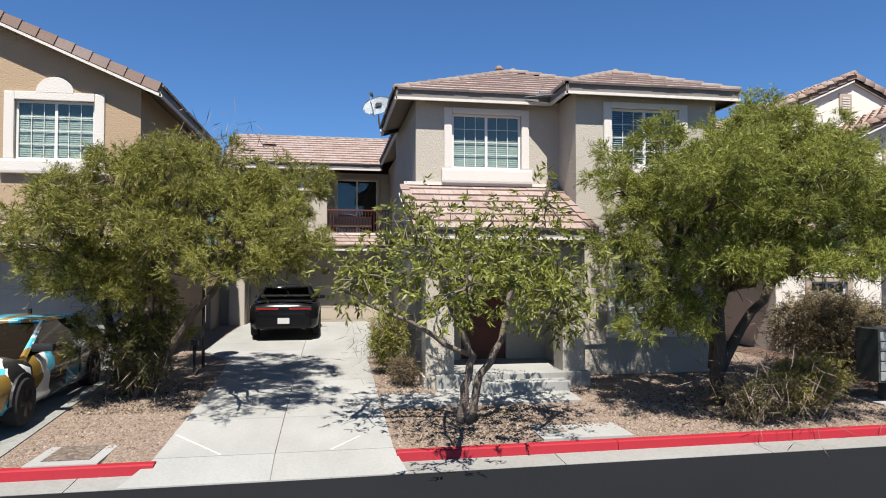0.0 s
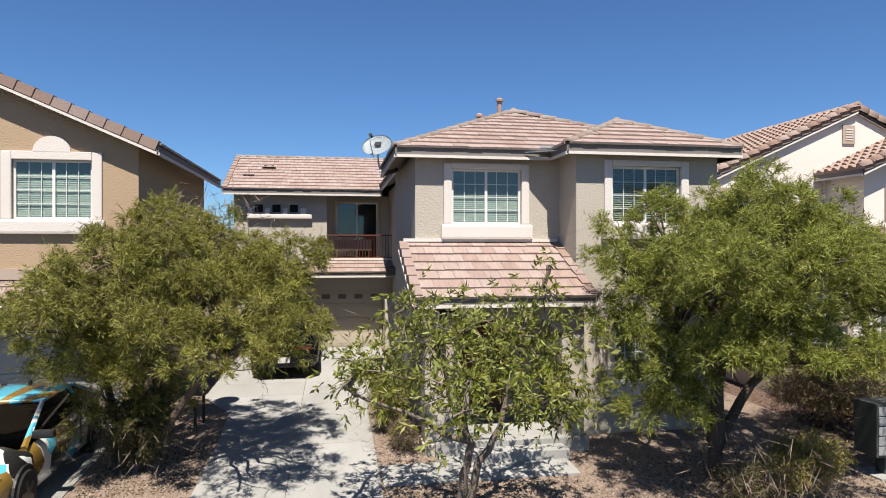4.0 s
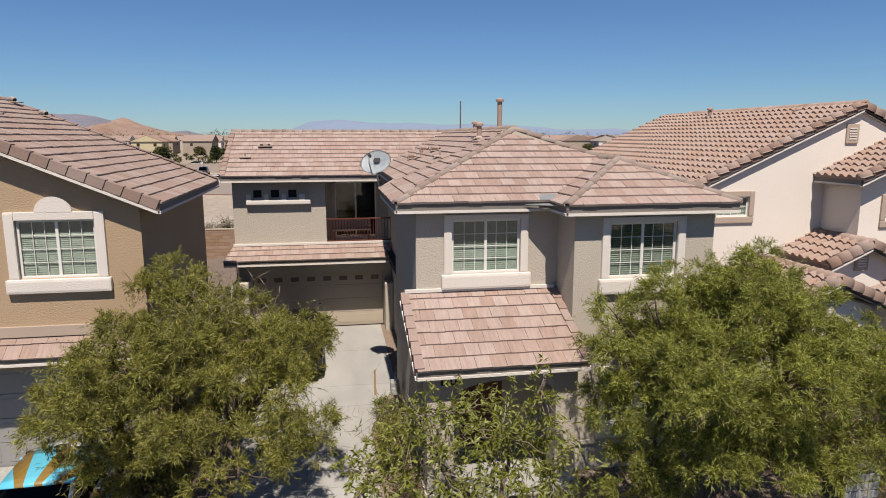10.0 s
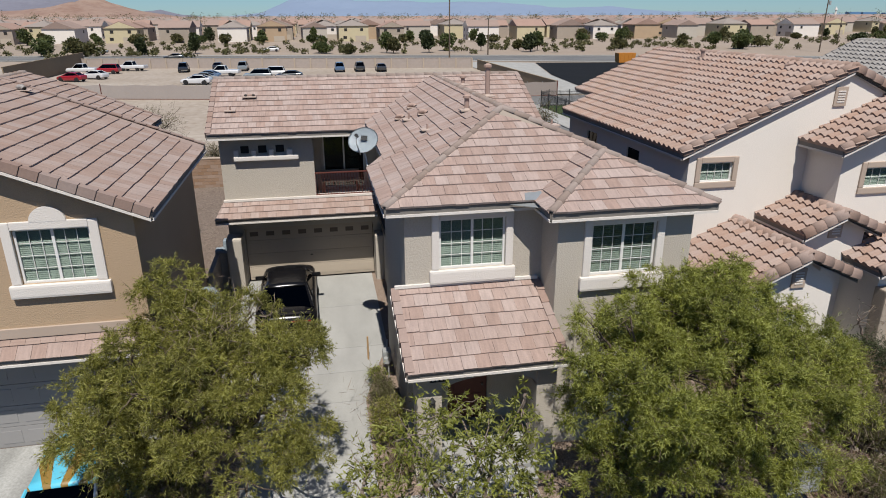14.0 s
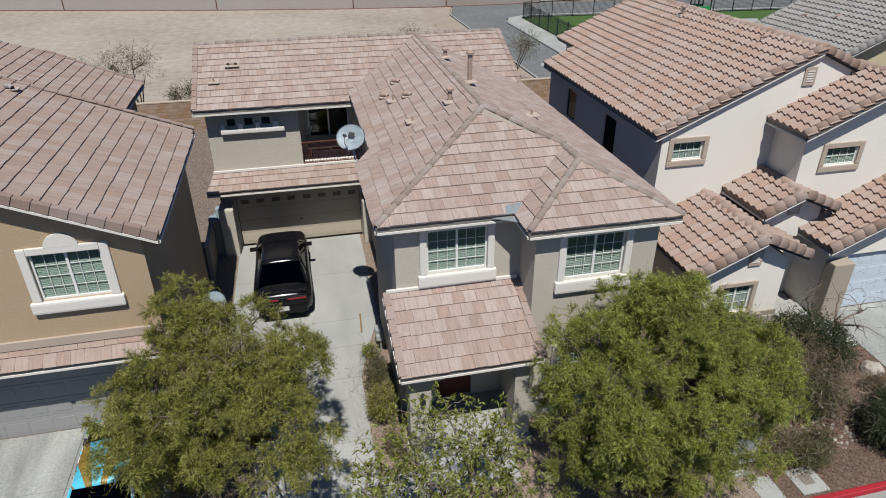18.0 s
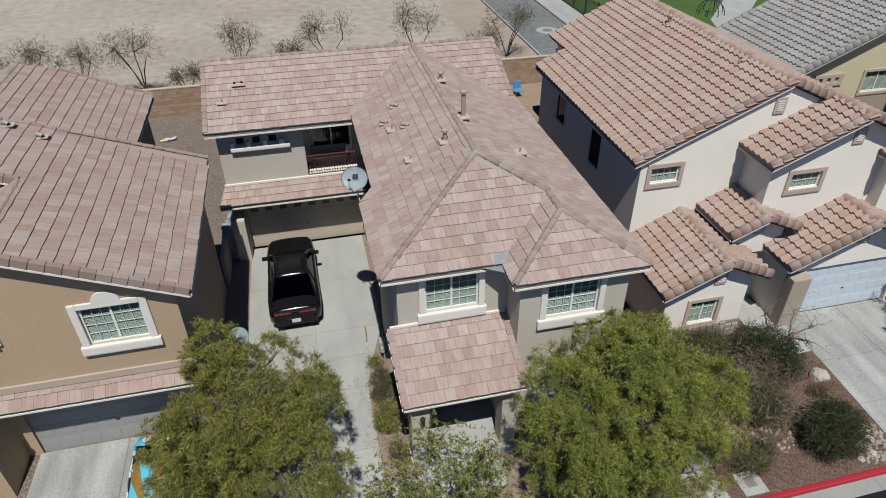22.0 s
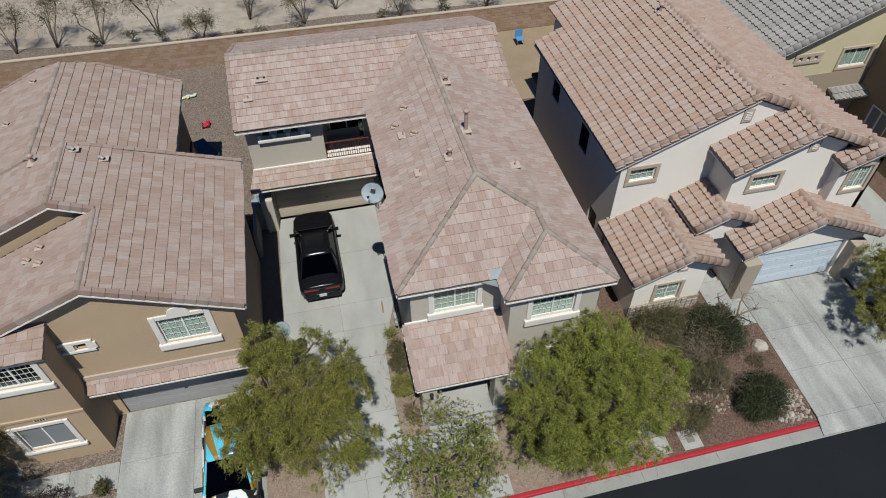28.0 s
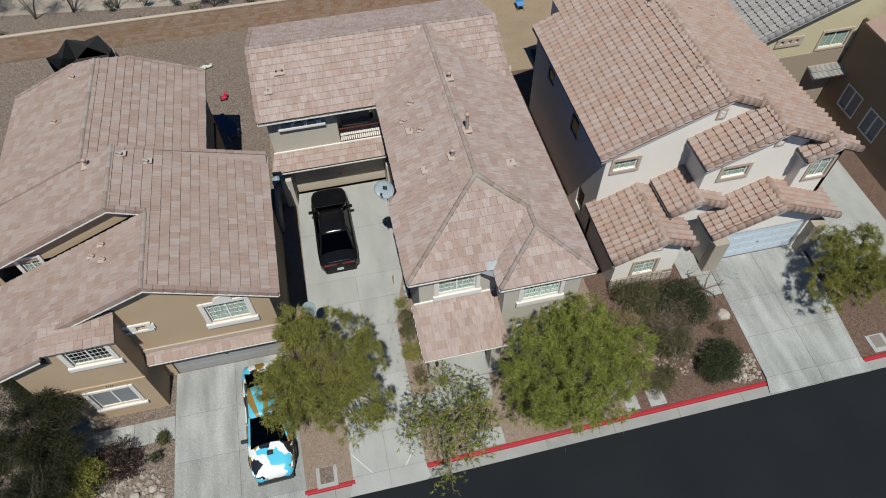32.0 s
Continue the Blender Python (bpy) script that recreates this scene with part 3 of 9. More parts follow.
def barrel_tiles(parent, poly, material, run=0.38, width=0.31, over=0.05, seed=0):
    """Curved S-shaped tiles on a roof plane whose first two points are its eave, joined."""
    rnd = random.Random(seed)
    o, u, v, n = plane_axes(poly)
    loc = [((Vector(p) - o).dot(u), (Vector(p) - o).dot(v)) for p in poly]
    area = sum(loc[i][0] * loc[(i + 1) % len(loc)][1] - loc[(i + 1) % len(loc)][0] * loc[i][1] for i in range(len(loc)))
    if area < 0:
        loc = loc[::-1]
    u0, u1 = min(q[0] for q in loc), max(q[0] for q in loc)
    v1 = max(q[1] for q in loc)
    S = 7
    prof = [(i / S * width, 0.012 + 0.088 * max(0.0, math.sin(min(1.0, i / S / 0.72) * math.pi)) ** 0.8) for i in range(S + 1)]
    verts, faces = [], []
    k = -over
    while k < v1:
        c = u0
        while c < u1 - 0.02:
            mid = (c + width / 2, k + run / 2)
            if all((loc[(i + 1) % len(loc)][0] - loc[i][0]) * (mid[1] - loc[i][1]) - (loc[(i + 1) % len(loc)][1] - loc[i][1]) * (mid[0] - loc[i][0]) >= -0.03 for i in range(len(loc))):
                b0 = len(verts)
                lift = rnd.uniform(0.0, 0.008)
                for a, h in prof:
                    verts.append(o + u * (c + a) + v * k + n * (h + 0.065 + lift))
                for a, h in prof:
                    verts.append(o + u * (c + a) + v * (k + run + 0.02) + n * h)
                for a, h in prof:
                    verts.append(o + u * (c + a) + v * k + n * 0.0)
                m = S + 1
                for i in range(S):
                    faces.append((b0 + i, b0 + i + 1, b0 + m + i + 1, b0 + m + i))
                    faces.append((b0 + 2 * m + i, b0 + 2 * m + i + 1, b0 + i + 1, b0 + i))
            c += width
        k += run
    ob = new("tile_field", mesh_of("tile_field", [tuple(q) for q in verts], faces, material))
    ob.parent = parent
    ob["kind"] = "stuff"


def caps(parent, p0, p1, material, w=0.105, h=0.06, length=0.40, lift=0.015, name="ridge_cap", taper=0.85):
    """Overlapping ridge or hip caps from p0 up to p1."""
    p0, p1 = Vector(p0), Vector(p1)
    d = (p1 - p0)
    L = d.length
    d.normalize()
    s = d.cross(Vector((0, 0, 1))).normalized()
    up = s.cross(d)
    n = max(1, round(L / length))
    step = L / n
    prof = [(-math.cos(math.radians(a)), 1.6 * math.sin(math.radians(a)) - 0.75) for a in range(0, 181, 20)]
    verts, faces = [], []
    for y, sc, l in ((-0.03, 1.0, lift + 0.03), (step, taper, lift)):
        verts += [(x * w * sc, y, z * h + l) for x, z in prof]
    verts += [(x * w * 0.8, -0.03, z * h * 0.7 + lift - 0.02) for x, z in prof]
    m = len(prof)
    for j in range(m - 1):
        faces.append((j, j + 1, m + j + 1, m + j))
        faces.append((2 * m + j, 2 * m + j + 1, j + 1, j))
    me = mesh_of(name, verts, faces, material, True)
    rot = Matrix((s, d, up)).transposed().to_4x4()
    for i in range(n):
        ob = new(name, me)
        ob.parent = parent
        ob.matrix_basis = Matrix.Translation(p0 + d * (step * i) + up * random.uniform(-0.004, 0.004)) @ rot


def deck(parent, planes, thick=0.10, name="roof", label=""):
    """The boarded roof under the tiles, one mesh; returns the part that carries the tiles."""
    bm = bmesh.new()
    for poly in planes:
        prism(bm, [Vector(p) - Vector((0, 0, 0.004)) for p in poly], (0, 0, -thick))
    return part(name, bm, M["soffit"], parent, label)


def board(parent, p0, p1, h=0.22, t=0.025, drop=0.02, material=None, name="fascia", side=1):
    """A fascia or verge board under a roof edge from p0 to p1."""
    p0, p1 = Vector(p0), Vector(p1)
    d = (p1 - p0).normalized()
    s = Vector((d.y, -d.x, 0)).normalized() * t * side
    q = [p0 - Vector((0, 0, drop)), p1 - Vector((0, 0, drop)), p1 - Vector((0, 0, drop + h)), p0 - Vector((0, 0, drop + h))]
    # the default material has the eave shadow in its colour
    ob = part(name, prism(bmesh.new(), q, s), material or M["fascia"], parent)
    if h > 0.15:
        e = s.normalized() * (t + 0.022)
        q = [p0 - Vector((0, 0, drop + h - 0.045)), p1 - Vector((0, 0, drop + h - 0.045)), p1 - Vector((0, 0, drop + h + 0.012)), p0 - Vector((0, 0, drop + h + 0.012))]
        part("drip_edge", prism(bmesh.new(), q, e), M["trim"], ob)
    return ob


def rake(parent, p0, p1, out, material, length=0.36):
    """Square verge tiles up a gable edge from p0 to p1, their faces turned towards out (a unit vector)."""
    p0, p1, out = Vector(p0), Vector(p1), Vector(out)
    d = p1 - p0
    L = d.length
    d.normalize()
    up = out.cross(d)
    if up.z < 0:
        up = -up
    n = max(1, round(L / length))
    st = L / n
    verts, faces = [], []
    for y, e in ((-0.02, 0.022), (st, 0.0)):
        verts += [(-0.14, y, 0.05 + e), (0.03 + e, y, 0.05 + e), (0.03 + e, y, -0.14), (0.01, y, -0.14), (0.01, y, 0.02 + e), (-0.14, y, 0.02 + e)]
    m = 6
    for j in range(m):
        faces.append((j, (j + 1) % m, m + (j + 1) % m, m + j))
    faces += [tuple(range(m))[::-1], tuple(range(m, 2 * m))]
    me = mesh_of("verge_tile", verts, faces, material)
    rot = Matrix((out, d, up)).transposed().to_4x4()
    for i in range(n):
        ob = new("verge_tile", me)
        ob.parent = parent
        ob.matrix_basis = Matrix.Translation(p0 + d * (st * i)) @ rot


# ---- windows and doors ----
def window(parent, x0, x1, z0, z1, y, cols=3, rows=4, surround=0.2, sill=0.3, arch=False, blind=True, mats=("trim", "vinyl"), proud=0.06, halves=2, head=0.12, axis="x", deep=0.045):
    """A two-light sliding window in a wall whose outer face is at y, looking towards -y (axis 'x') or -x (axis 'y')."""
    w = part("window", boxed(0, 0.001, 0, 0.001, 0, 0.001), M["dark"], parent)
    tm, vm = M[mats[0]], M[mats[1]]
    made = []

    def put(name, bm, material, label=""):
        ob = part(name, bm, material, w, label)
        made.append(ob)
        return ob

    me = w.data
    bm = bmesh.new()
    f, yo = 0.05, y + deep
    for a in ((x0, x0 + f, z0, z1), (x1 - f, x1, z0, z1), (x0 + f, x1 - f, z0, z0 + f), (x0 + f, x1 - f, z1 - f, z1)):
        box(bm, a[0], a[1], yo, yo + 0.07, a[2], a[3], 0.006)
    bm.to_mesh(me)
    bm.free()
    me.materials[0] = vm
    made.append(w)
    span = (x1 - x0 - 2 * f) / halves
    for i in range(halves):
        a, b = x0 + f + i * span, x0 + f + (i + 1) * span
        put("pane", boxed(a, b, yo + 0.03, yo + 0.036, z0 + f, z1 - f), M["pane"]).visible_shadow = False
        bm = bmesh.new()
        for k in range(1, cols):
            c = a + (b - a) * k / cols
            box(bm, c - 0.006, c + 0.006, yo + 0.018, yo + 0.028, z0 + f, z1 - f)
        for k in range(1, rows):
            c = z0 + f + (z1 - z0 - 2 * f) * k / rows
            box(bm, a, b, yo + 0.016, yo + 0.026, c - 0.006, c + 0.006)
        if cols > 1 or rows > 1:
            put("glazing_grid", bm, vm)
        else:
            bm.free()
        if i:
            put("mullion", boxed(a - 0.03, a + 0.03, yo + 0.005, yo + 0.06, z0 + f, z1 - f, bev=0.005), vm)
    if blind:
        bm = bmesh.new()
        z = z0 + 0.03
        while z < z1 - 0.02:
            hs, ts = (0.047, 0.012) if blind == 1 else (0.024, 0.03)
            c = [(x0 + 0.02, yo + 0.05, z), (x1 - 0.02, yo + 0.05, z), (x1 - 0.02, yo + 0.05 + ts, z + hs), (x0 + 0.02, yo + 0.05 + ts, z + hs)]
            prism(bm, c, (0, 0.001, -0.003))
            z += 0.046
        put("blind", bm, M["blind"], "pale slatted blind, closed")
    else:
        # added panel: hides the sunlit reveal and paints the room as unlit
        put("curtain", boxed(x0 + 0.01, x1 - 0.01, yo + 0.075, yo + 0.085, z0 + 0.01, z1 - 0.01), M["dark"], "near-black panel standing for the unlit room")
    s = surround
    if s:
        for q in ((x0 - s, x0), (x1, x1 + s)):
            put("surround_side", boxed(q[0], q[1], y - proud, y + 0.02, z0, z1 + head, bev=0.04), tm, "thick moulded stucco surround")
        put("surround_head", boxed(x0, x1, y - proud + 0.003, y + 0.02, z1, z1 + head, bev=0.015), tm)
        if sill:
            so = 0.06 if mats[0] == "trim" else 0.0
            put("sill", boxed(x0 - s - so, x1 + s + so, y - proud - so, y + 0.02, z0 - sill, z0, bev=0.055 if so else 0.03), tm, "thick rounded stucco sill" if mats[0] == "trim" else "")
        if arch:
            c, r = (x0 + x1) / 2, 0.36
            pts = [(c + r * math.cos(t * math.pi / 14), y - proud, z1 + head - 0.01 + r * 0.9 * math.sin(t * math.pi / 14)) for t in range(15)]
            put("arched_crest", prism(bmesh.new(), pts, (0, proud + 0.02, 0)), tm, "half-round stucco crest")
    if axis == "y":
        turn = Matrix.Rotation(radians(-90), 4, "Z")
        for o in made:
            o.data.transform(turn)
    return w


def garage_door(parent, x0, x1, z0, z1, y, material, rows=4, windows=True):
    d = part("garage_door", boxed(x0, x1, y + 0.03, y + 0.07, z0, z1), material, parent)
    hgt = (z1 - z0) / rows
    for i in range(rows):
        bm = bmesh.new()
        box(bm, x0 + 0.005, x1 - 0.005, y - 0.005, y + 0.03, z0 + i * hgt + 0.006, z0 + (i + 1) * hgt - 0.006, 0.006)
        for k in range(8):
            a = x0 + (x1 - x0) * (k + 0.12) / 8
            b = x0 + (x1 - x0) * (k + 0.88) / 8
            box(bm, a, b, y - 0.014, y - 0.0045, z0 + i * hgt + hgt * 0.2, z0 + (i + 1) * hgt - hgt * 0.2, 0.005)
        part("panel", bm, material, d)
    if windows:
        for k in range(8):
            a = x0 + (x1 - x0) * (k + 0.25) / 8
            b = x0 + (x1 - x0) * (k + 0.75) / 8
            part("pane", boxed(a, b, y - 0.02, y - 0.015, z1 - hgt * 0.68, z1 - hgt * 0.36), M["smoked"], d)
    part("handle", boxed((x0 + x1) / 2 - 0.05, (x0 + x1) / 2 + 0.05, y - 0.04, y - 0.014, z0 + 0.9, z0 + 0.93, bev=0.008), M["plastic"], d)
    return d


# ---- ground, road, kerb, drives ----
def gz(y):
    """Height of the front yards, which fall towards the street."""
    return float(np.interp(y, (8.6, 12.9, 20.6), (-0.10, 0.12, 0.30)))


def ky(x):
    """Back edge of the kerb."""
    return 8.66 + 0.012 * max(x, 0.0)


def sheet(name, pts, material, label, category, z=None, kind="structure"):
    """A patch of ground of points (x, y), laid on the yards' slope or flat at z."""
    ys = sorted({p[1] for p in pts})
    bm = bmesh.new()
    f = bm.faces.new([bm.verts.new((x, y, 0)) for x, y in pts])
    cut = [8.6, 12.9, 20.6] if z is None else []
    for c in cut:
        if ys[0] < c < ys[-1]:
            bmesh.ops.bisect_plane(bm, geom=bm.verts[:] + bm.edges[:] + bm.faces[:], plane_co=(0, c, 0), plane_no=(0, 1, 0))
    for v in bm.verts:
        v.co.z = (gz(v.co.y) if z is None else 0.0) + (z or 0.0)
    for f in bm.faces:
        if f.normal.z < 0:
            f.normal_flip()
    me = bpy.data.meshes.new(name)
    bm.to_mesh(me)
    bm.free()
    me.materials.append(material)
    return tagged(new(name, me), label, category, "", kind)


bm = bmesh.new()
bmesh.ops.create_grid(bm, x_segments=60, y_segments=60, size=3500)
for v in bm.verts:
    v.co.z = -0.06 if v.co.y > 100 else -0.32
solid("ground", bm, M["desert"], "pale dry desert soil reaching to the horizon", "ground", "structure")
sheet("road", [(-90, 8.05), (-90, -8), (90, -8), (90, 9.13), (0, 8.05)], M["asphalt"], "dark smooth asphalt street", "road", z=-0.218)

yard = sheet("yard_gravel", [(-4.2, 8.66), (-2.2, 8.66), (-2.2, 8.95), (0.82, 8.95), (0.82, 8.67), (10.2, 8.78), (10.2, 39.9), (-4.2, 39.9)], M["gravel"], "tan decorative gravel yard in front of the house", "gravel", None)
sheet("yard_gravel_left", [(-40, 8.66), (-9.35, 8.66), (-9.35, 8.95), (-4.2, 8.95), (-4.2, 39.9), (-40, 39.9)], M["gravel_grey"], "grey-brown gravel yard", "gravel")
sheet("yard_gravel_right", [(10.2, 8.78), (16.35, 8.86), (16.35, 9.4), (21.15, 9.5), (21.15, 8.92), (50, 9.26), (50, 39.9), (10.2, 39.9)], M["gravel_red"], "reddish brown gravel yard", "gravel")
sheet("back_yard_soil", [(8.9, 31.5), (17.5, 31.5), (17.5, 39.7), (8.9, 39.7)], M["soil"], "bare tan back yard soil", "ground", 0.31)
sheet("side_slab", [(21.55, 13.2), (26.6, 13.4), (26.65, 21.5), (21.55, 21.5)], M["concrete"], "pale concrete slab beside the cream house", "pavement", 0.325)
sheet("dirt_lot", [(-160, 40.3), (17.0, 40.3), (17.0, 82.4), (7.7, 83.6), (-27, 90.8), (-160, 122)], M["lot"], "bare graded dirt lot", "ground", 0.0)

sheet("wall_gravel_strip", [(-60, 40.4), (12.5, 40.4), (12.5, 44.6), (2, 45.2), (-10, 44.4), (-24, 46.2), (-60, 46.5)], M["gravel_grey"], "grey-brown gravel strip with rocks behind the block wall", "gravel", 0.006)

kerb_run = thing("kerb", (0, 8.4, 0), "concrete kerb painted red along its top and face", "kerb", kind="structure")
gutter_run = thing("gutter", (0, 7.8, 0), "pale concrete gutter pan along the street", "gutter", kind="structure")


def kerb_piece(x0, x1, paint):
    bm = bmesh.new()
    for a, b in ((x0 + 0.004, x1 - 0.004),):
        ya, yb = ky(a), ky(b)
        prof = [(0.0, -0.32), (0.0, -0.085), (-0.02, -0.075), (-0.13, -0.075), (-0.155, -0.09), (-0.178, -0.195), (-0.178, -0.32)]
        A = [bm.verts.new((a, ya + d, z)) for d, z in prof]
        B = [bm.verts.new((b, yb + d, z)) for d, z in prof]
        n = len(prof)
        for i in range(n):
            bm.faces.new((A[i], A[(i + 1) % n], B[(i + 1) % n], B[i]))
        bm.faces.new(A)
        bm.faces.new(B[::-1])
    part("kerb_section", bm, M["red_paint"] if paint else M["kerb"], kerb_run, "red painted kerb section" if paint else "")


def gutter_piece(x0, x1):
    a, b = x0 + 0.005, x1 - 0.005
    q = [(a, ky(a) - 0.18, -0.195), (b, ky(b) - 0.18, -0.195), (b, ky(b) - 0.62, -0.212), (a, ky(a) - 0.62, -0.212)]
    part("gutter_slab", prism(bmesh.new(), q, (0, 0, -0.08)), M["kerb"], gutter_run)


x = -39.0
while x < 60:
    gutter_piece(x, x + 3.0)
    x += 3.0
for a, b in ((-39, -9.4), (-4.2, -2.15), (0.84, 16.3), (21.15, 60)):
    n = max(1, round((b - a) / 3.0))
    for i in range(n):
        kerb_piece(a + (b - a) * i / n, a + (b - a) * (i + 1) / n, True)


def drive(name, left, right, ys, mid, label, material):
    """A concrete drive of slabs; left and right give its edges at y, ys its cross joints, mid its long joint."""
    d = thing(name, ((left(ys[0]) + right(ys[0])) / 2, ys[0], gz(ys[0])), label, "driveway", kind="structure")
    e = 0.006
    for y0, y1 in zip(ys, ys[1:]):
        for s in ((left, lambda y: mid), (lambda y: mid, right)):
            q = [(s[0](y0) + e, y0 + e), (s[1](y0) - e, y0 + e), (s[1](y1) - e, y1 - e), (s[0](y1) + e, y1 - e)]
            q = [(a, b, (gz(b) + 0.02) if b > 8.8 else -0.205 + 0.13 * max(0, (b - 8.06) / 0.7)) for a, b in q]
            bm = prism(bmesh.new(), q, (0, 0, -0.12))
            part("slab", bm, material, d)
    bm = bmesh.new()
    for y0, y1 in zip(ys, ys[1:]):
        za = (gz(y0) if y0 > 8.8 else -0.21 if y0 < 8.4 else -0.09) - 0.004
        zb = (gz(y1) if y1 > 8.8 else -0.09) - 0.004
        f = bm.faces.new([bm.verts.new(p) for p in ((left(y0) + .02, y0, za), (right(y0) - .02, y0, za), (right(y1) - .02, y1, zb), (left(y1) + .02, y1, zb))])
    part("joint_bed", bm, M["joint"], d)
    return d


def interp(*pts):
    return lambda y: float(np.interp(y, [p[0] for p in pts], [p[1] for p in pts]))


main_drive = drive("driveway", interp((8.1, -2.45), (8.8, -2.2), (15.2, -2.2), (16.9, -3.15), (24.3, -3.05)), interp((8.1, 0.95), (8.8, 0.82), (15.6, 0.82), (18.3, 1.72), (24.3, 1.75)),
      [8.05, 8.75, 10.4, 12.9, 15.4, 16.9, 18.3, 21.3, 24.28], -0.72, "pale concrete driveway with scored joints", M["concrete"])
drive("driveway_left", interp((8.1, -9.4), (15, -9.25)), interp((8.1, -4.1), (15, -4.25)), [8.05, 8.75, 10.9, 12.9, 14.98], -6.7, "stained concrete driveway of the tan house", M["concrete_old"])
drive("driveway_right", interp((8.1, 16.2), (8.8, 16.4), (15.3, 16.5)), interp((8.1, 21.3), (8.8, 21.1), (15.3, 21.6)), [8.28, 9.0, 11.0, 12.9, 15.28], 18.9, "stained concrete driveway of the cream house", M["concrete_old"])


for a, b in (((-2.15, 9.7), (-1.41, 8.78)), ((0.0, 8.78), (0.4, 9.3))):
    q = [(a[0] - 0.015, a[1]), (a[0] + 0.015, a[1]), (b[0] + 0.015, b[1]), (b[0] - 0.015, b[1])]
    part("score_line", prism(bmesh.new(), [(x, y, gz(y) + 0.024) for x, y in q], (0, 0, -0.01)), M["trim"], main_drive)


def path_slabs(name, cells, label, material):
    d = thing(name, (cells[0][0], cells[0][2], gz(cells[0][2])), label, "walkway", kind="structure")
    for x0, x1, y0, y1 in cells:
        q = [(x0 + .006, y0 + .006, gz(y0) + .03), (x1 - .006, y0 + .006, gz(y0) + .03), (x1 - .006, y1 - .006, gz(y1) + .03), (x0 + .006, y1 - .006, gz(y1) + .03)]
        part("slab", prism(bmesh.new(), q, (0, 0, -0.1)), material, d)
    return d


path_slabs("walkway", [(0.85, 2.3, 10.75, 11.6), (2.3, 4.3, 10.75, 11.6), (1.9, 4.3, 11.6, 12.1)], "pale concrete path from drive to porch", M["concrete"])
path_slabs("walkway_left", [(-11.0, -9.3, 12.0, 13.0), (-12.7, -11.0, 12.0, 13.0), (-13.7, -12.7, 12.0, 15.0)], "stained concrete path beside the drive", M["concrete_old"])
path_slabs("walkway_right", [(14.9, 16.45, 14.6, 15.9), (14.9, 16.0, 15.9, 17.4), (15.6, 16.45, 13.4, 14.6)], "concrete path to the cream house's door", M["concrete"])


def meter_pad(x, y, w, h, label, lid=True, lx=0.0, k=0.3, lid_mat=M["joint"]):
    d = thing("utility_pad", (x, y, gz(y)), label, "utility pad")
    z = gz(y)
    bm = bmesh.new()
    box(bm, x - w / 2, x + w / 2, y - h / 2, y + h / 2, z - 0.05, z + 0.018, 0.008)
    part("pad", bm, M["concrete"], d)
    if lid:
        part("lid", boxed(x + lx - w * k, x + lx + w * k, y - h * k, y + h * k, z + 0.018, z + 0.028, bev=0.004), lid_mat, d, "brown-grey lid")


meter_pad(-3.25, 9.1, 0.85, 1.0, "worn concrete ring round a tan meter lid in gravel", k=0.33, lid_mat=M["gravel_grey"])
meter_pad(3.6, 9.15, 1.35, 0.8, "long pale concrete pad with a small dark lid", lx=-0.4, k=0.13)
meter_pad(10.1, 9.25, 0.6, 0.7, "pale concrete utility pad by the kerb", False)
meter_pad(11.25, 9.27, 0.75, 0.8, "pale concrete pad with a small round lid", k=0.2)
meter_pad(22.3, 9.5, 0.9, 1.0, "concrete pad with a dark meter lid")


# ---- the taupe house ----
main_house = thing("house", (5.0, 14.0, 0.2), "two-storey taupe stucco house with pink concrete tile roof", "house")
S = M["stucco"]
WA = (2.55, 4.10, 4.48, 5.68)      # upper windows: x0, x1, z0, z1
WB = (5.76, 7.30, 4.48, 5.68)
WL = (5.80, 7.30, 1.15, 2.40)
DOOR = (2.75, 3.75, 0.34, 2.5)
wall(main_house, "front_wall", "x", 1.76, 4.98, 0.1, 6.0, 13.77, 13.97, [WA, DOOR], S)
wall(main_house, "bay_front_wall", "x", 4.98, 8.16, 0.1, 6.0, 12.75, 12.95, [WB, WL], S)
wall(main_house, "bay_side_wall", "y", 12.95, 13.97, 0.1, 6.0, 4.98, 5.18, [], S)
wall(main_house, "west_wall", "y", 13.97, 18.2, 0.1, 6.0, 1.76, 1.96, [], S)
wall(main_house, "west_step_wall", "x", 1.96, 2.4, 0.1, 6.15, 18.0, 18.2, [], S)
wall(main_house, "west_rear_wall", "y", 18.2, 25.8, 0.1, 6.2, 2.2, 2.4, [], S)
wall(main_house, "east_wall", "y", 12.95, 31.0, 0.1, 6.0, 7.96, 8.16, [], S)
wall(main_house, "rear_wall", "x", -3.5, 7.96, 0.1, 6.0, 30.8, 31.0, [], S)
wall(main_house, "wing_west_wall", "y", 24.5, 31.0, 0.1, 6.0, -3.5, -3.3, [], S)
GD = (-2.95, 1.88, 0.3, 2.45)
wall(main_house, "garage_wall", "x", -3.5, 2.2, 0.1, 3.35, 24.3, 24.5, [GD], S)
SLOTS = [(-2.78 + 0.62 * i, -2.48 + 0.62 * i, 5.28, 5.56) for i in range(3)]
wall(main_house, "wing_front_wall", "x", -3.5, -0.20, 3.35, 6.0, 24.3, 24.5, SLOTS, S)
BD = (0.15, 1.75, 3.55, 5.75)
wall(main_house, "balcony_back_wall", "x", -0.20, 2.2, 3.35, 6.0, 25.6, 25.8, [BD], S)
wall(main_house, "balcony_side_wall", "y", 24.5, 25.8, 3.35, 6.0, -0.40, -0.20, [], S)
part("balcony_floor", boxed(-0.20, 2.2, 24.3, 25.6, 3.33, 3.47), M["trim"], main_house)
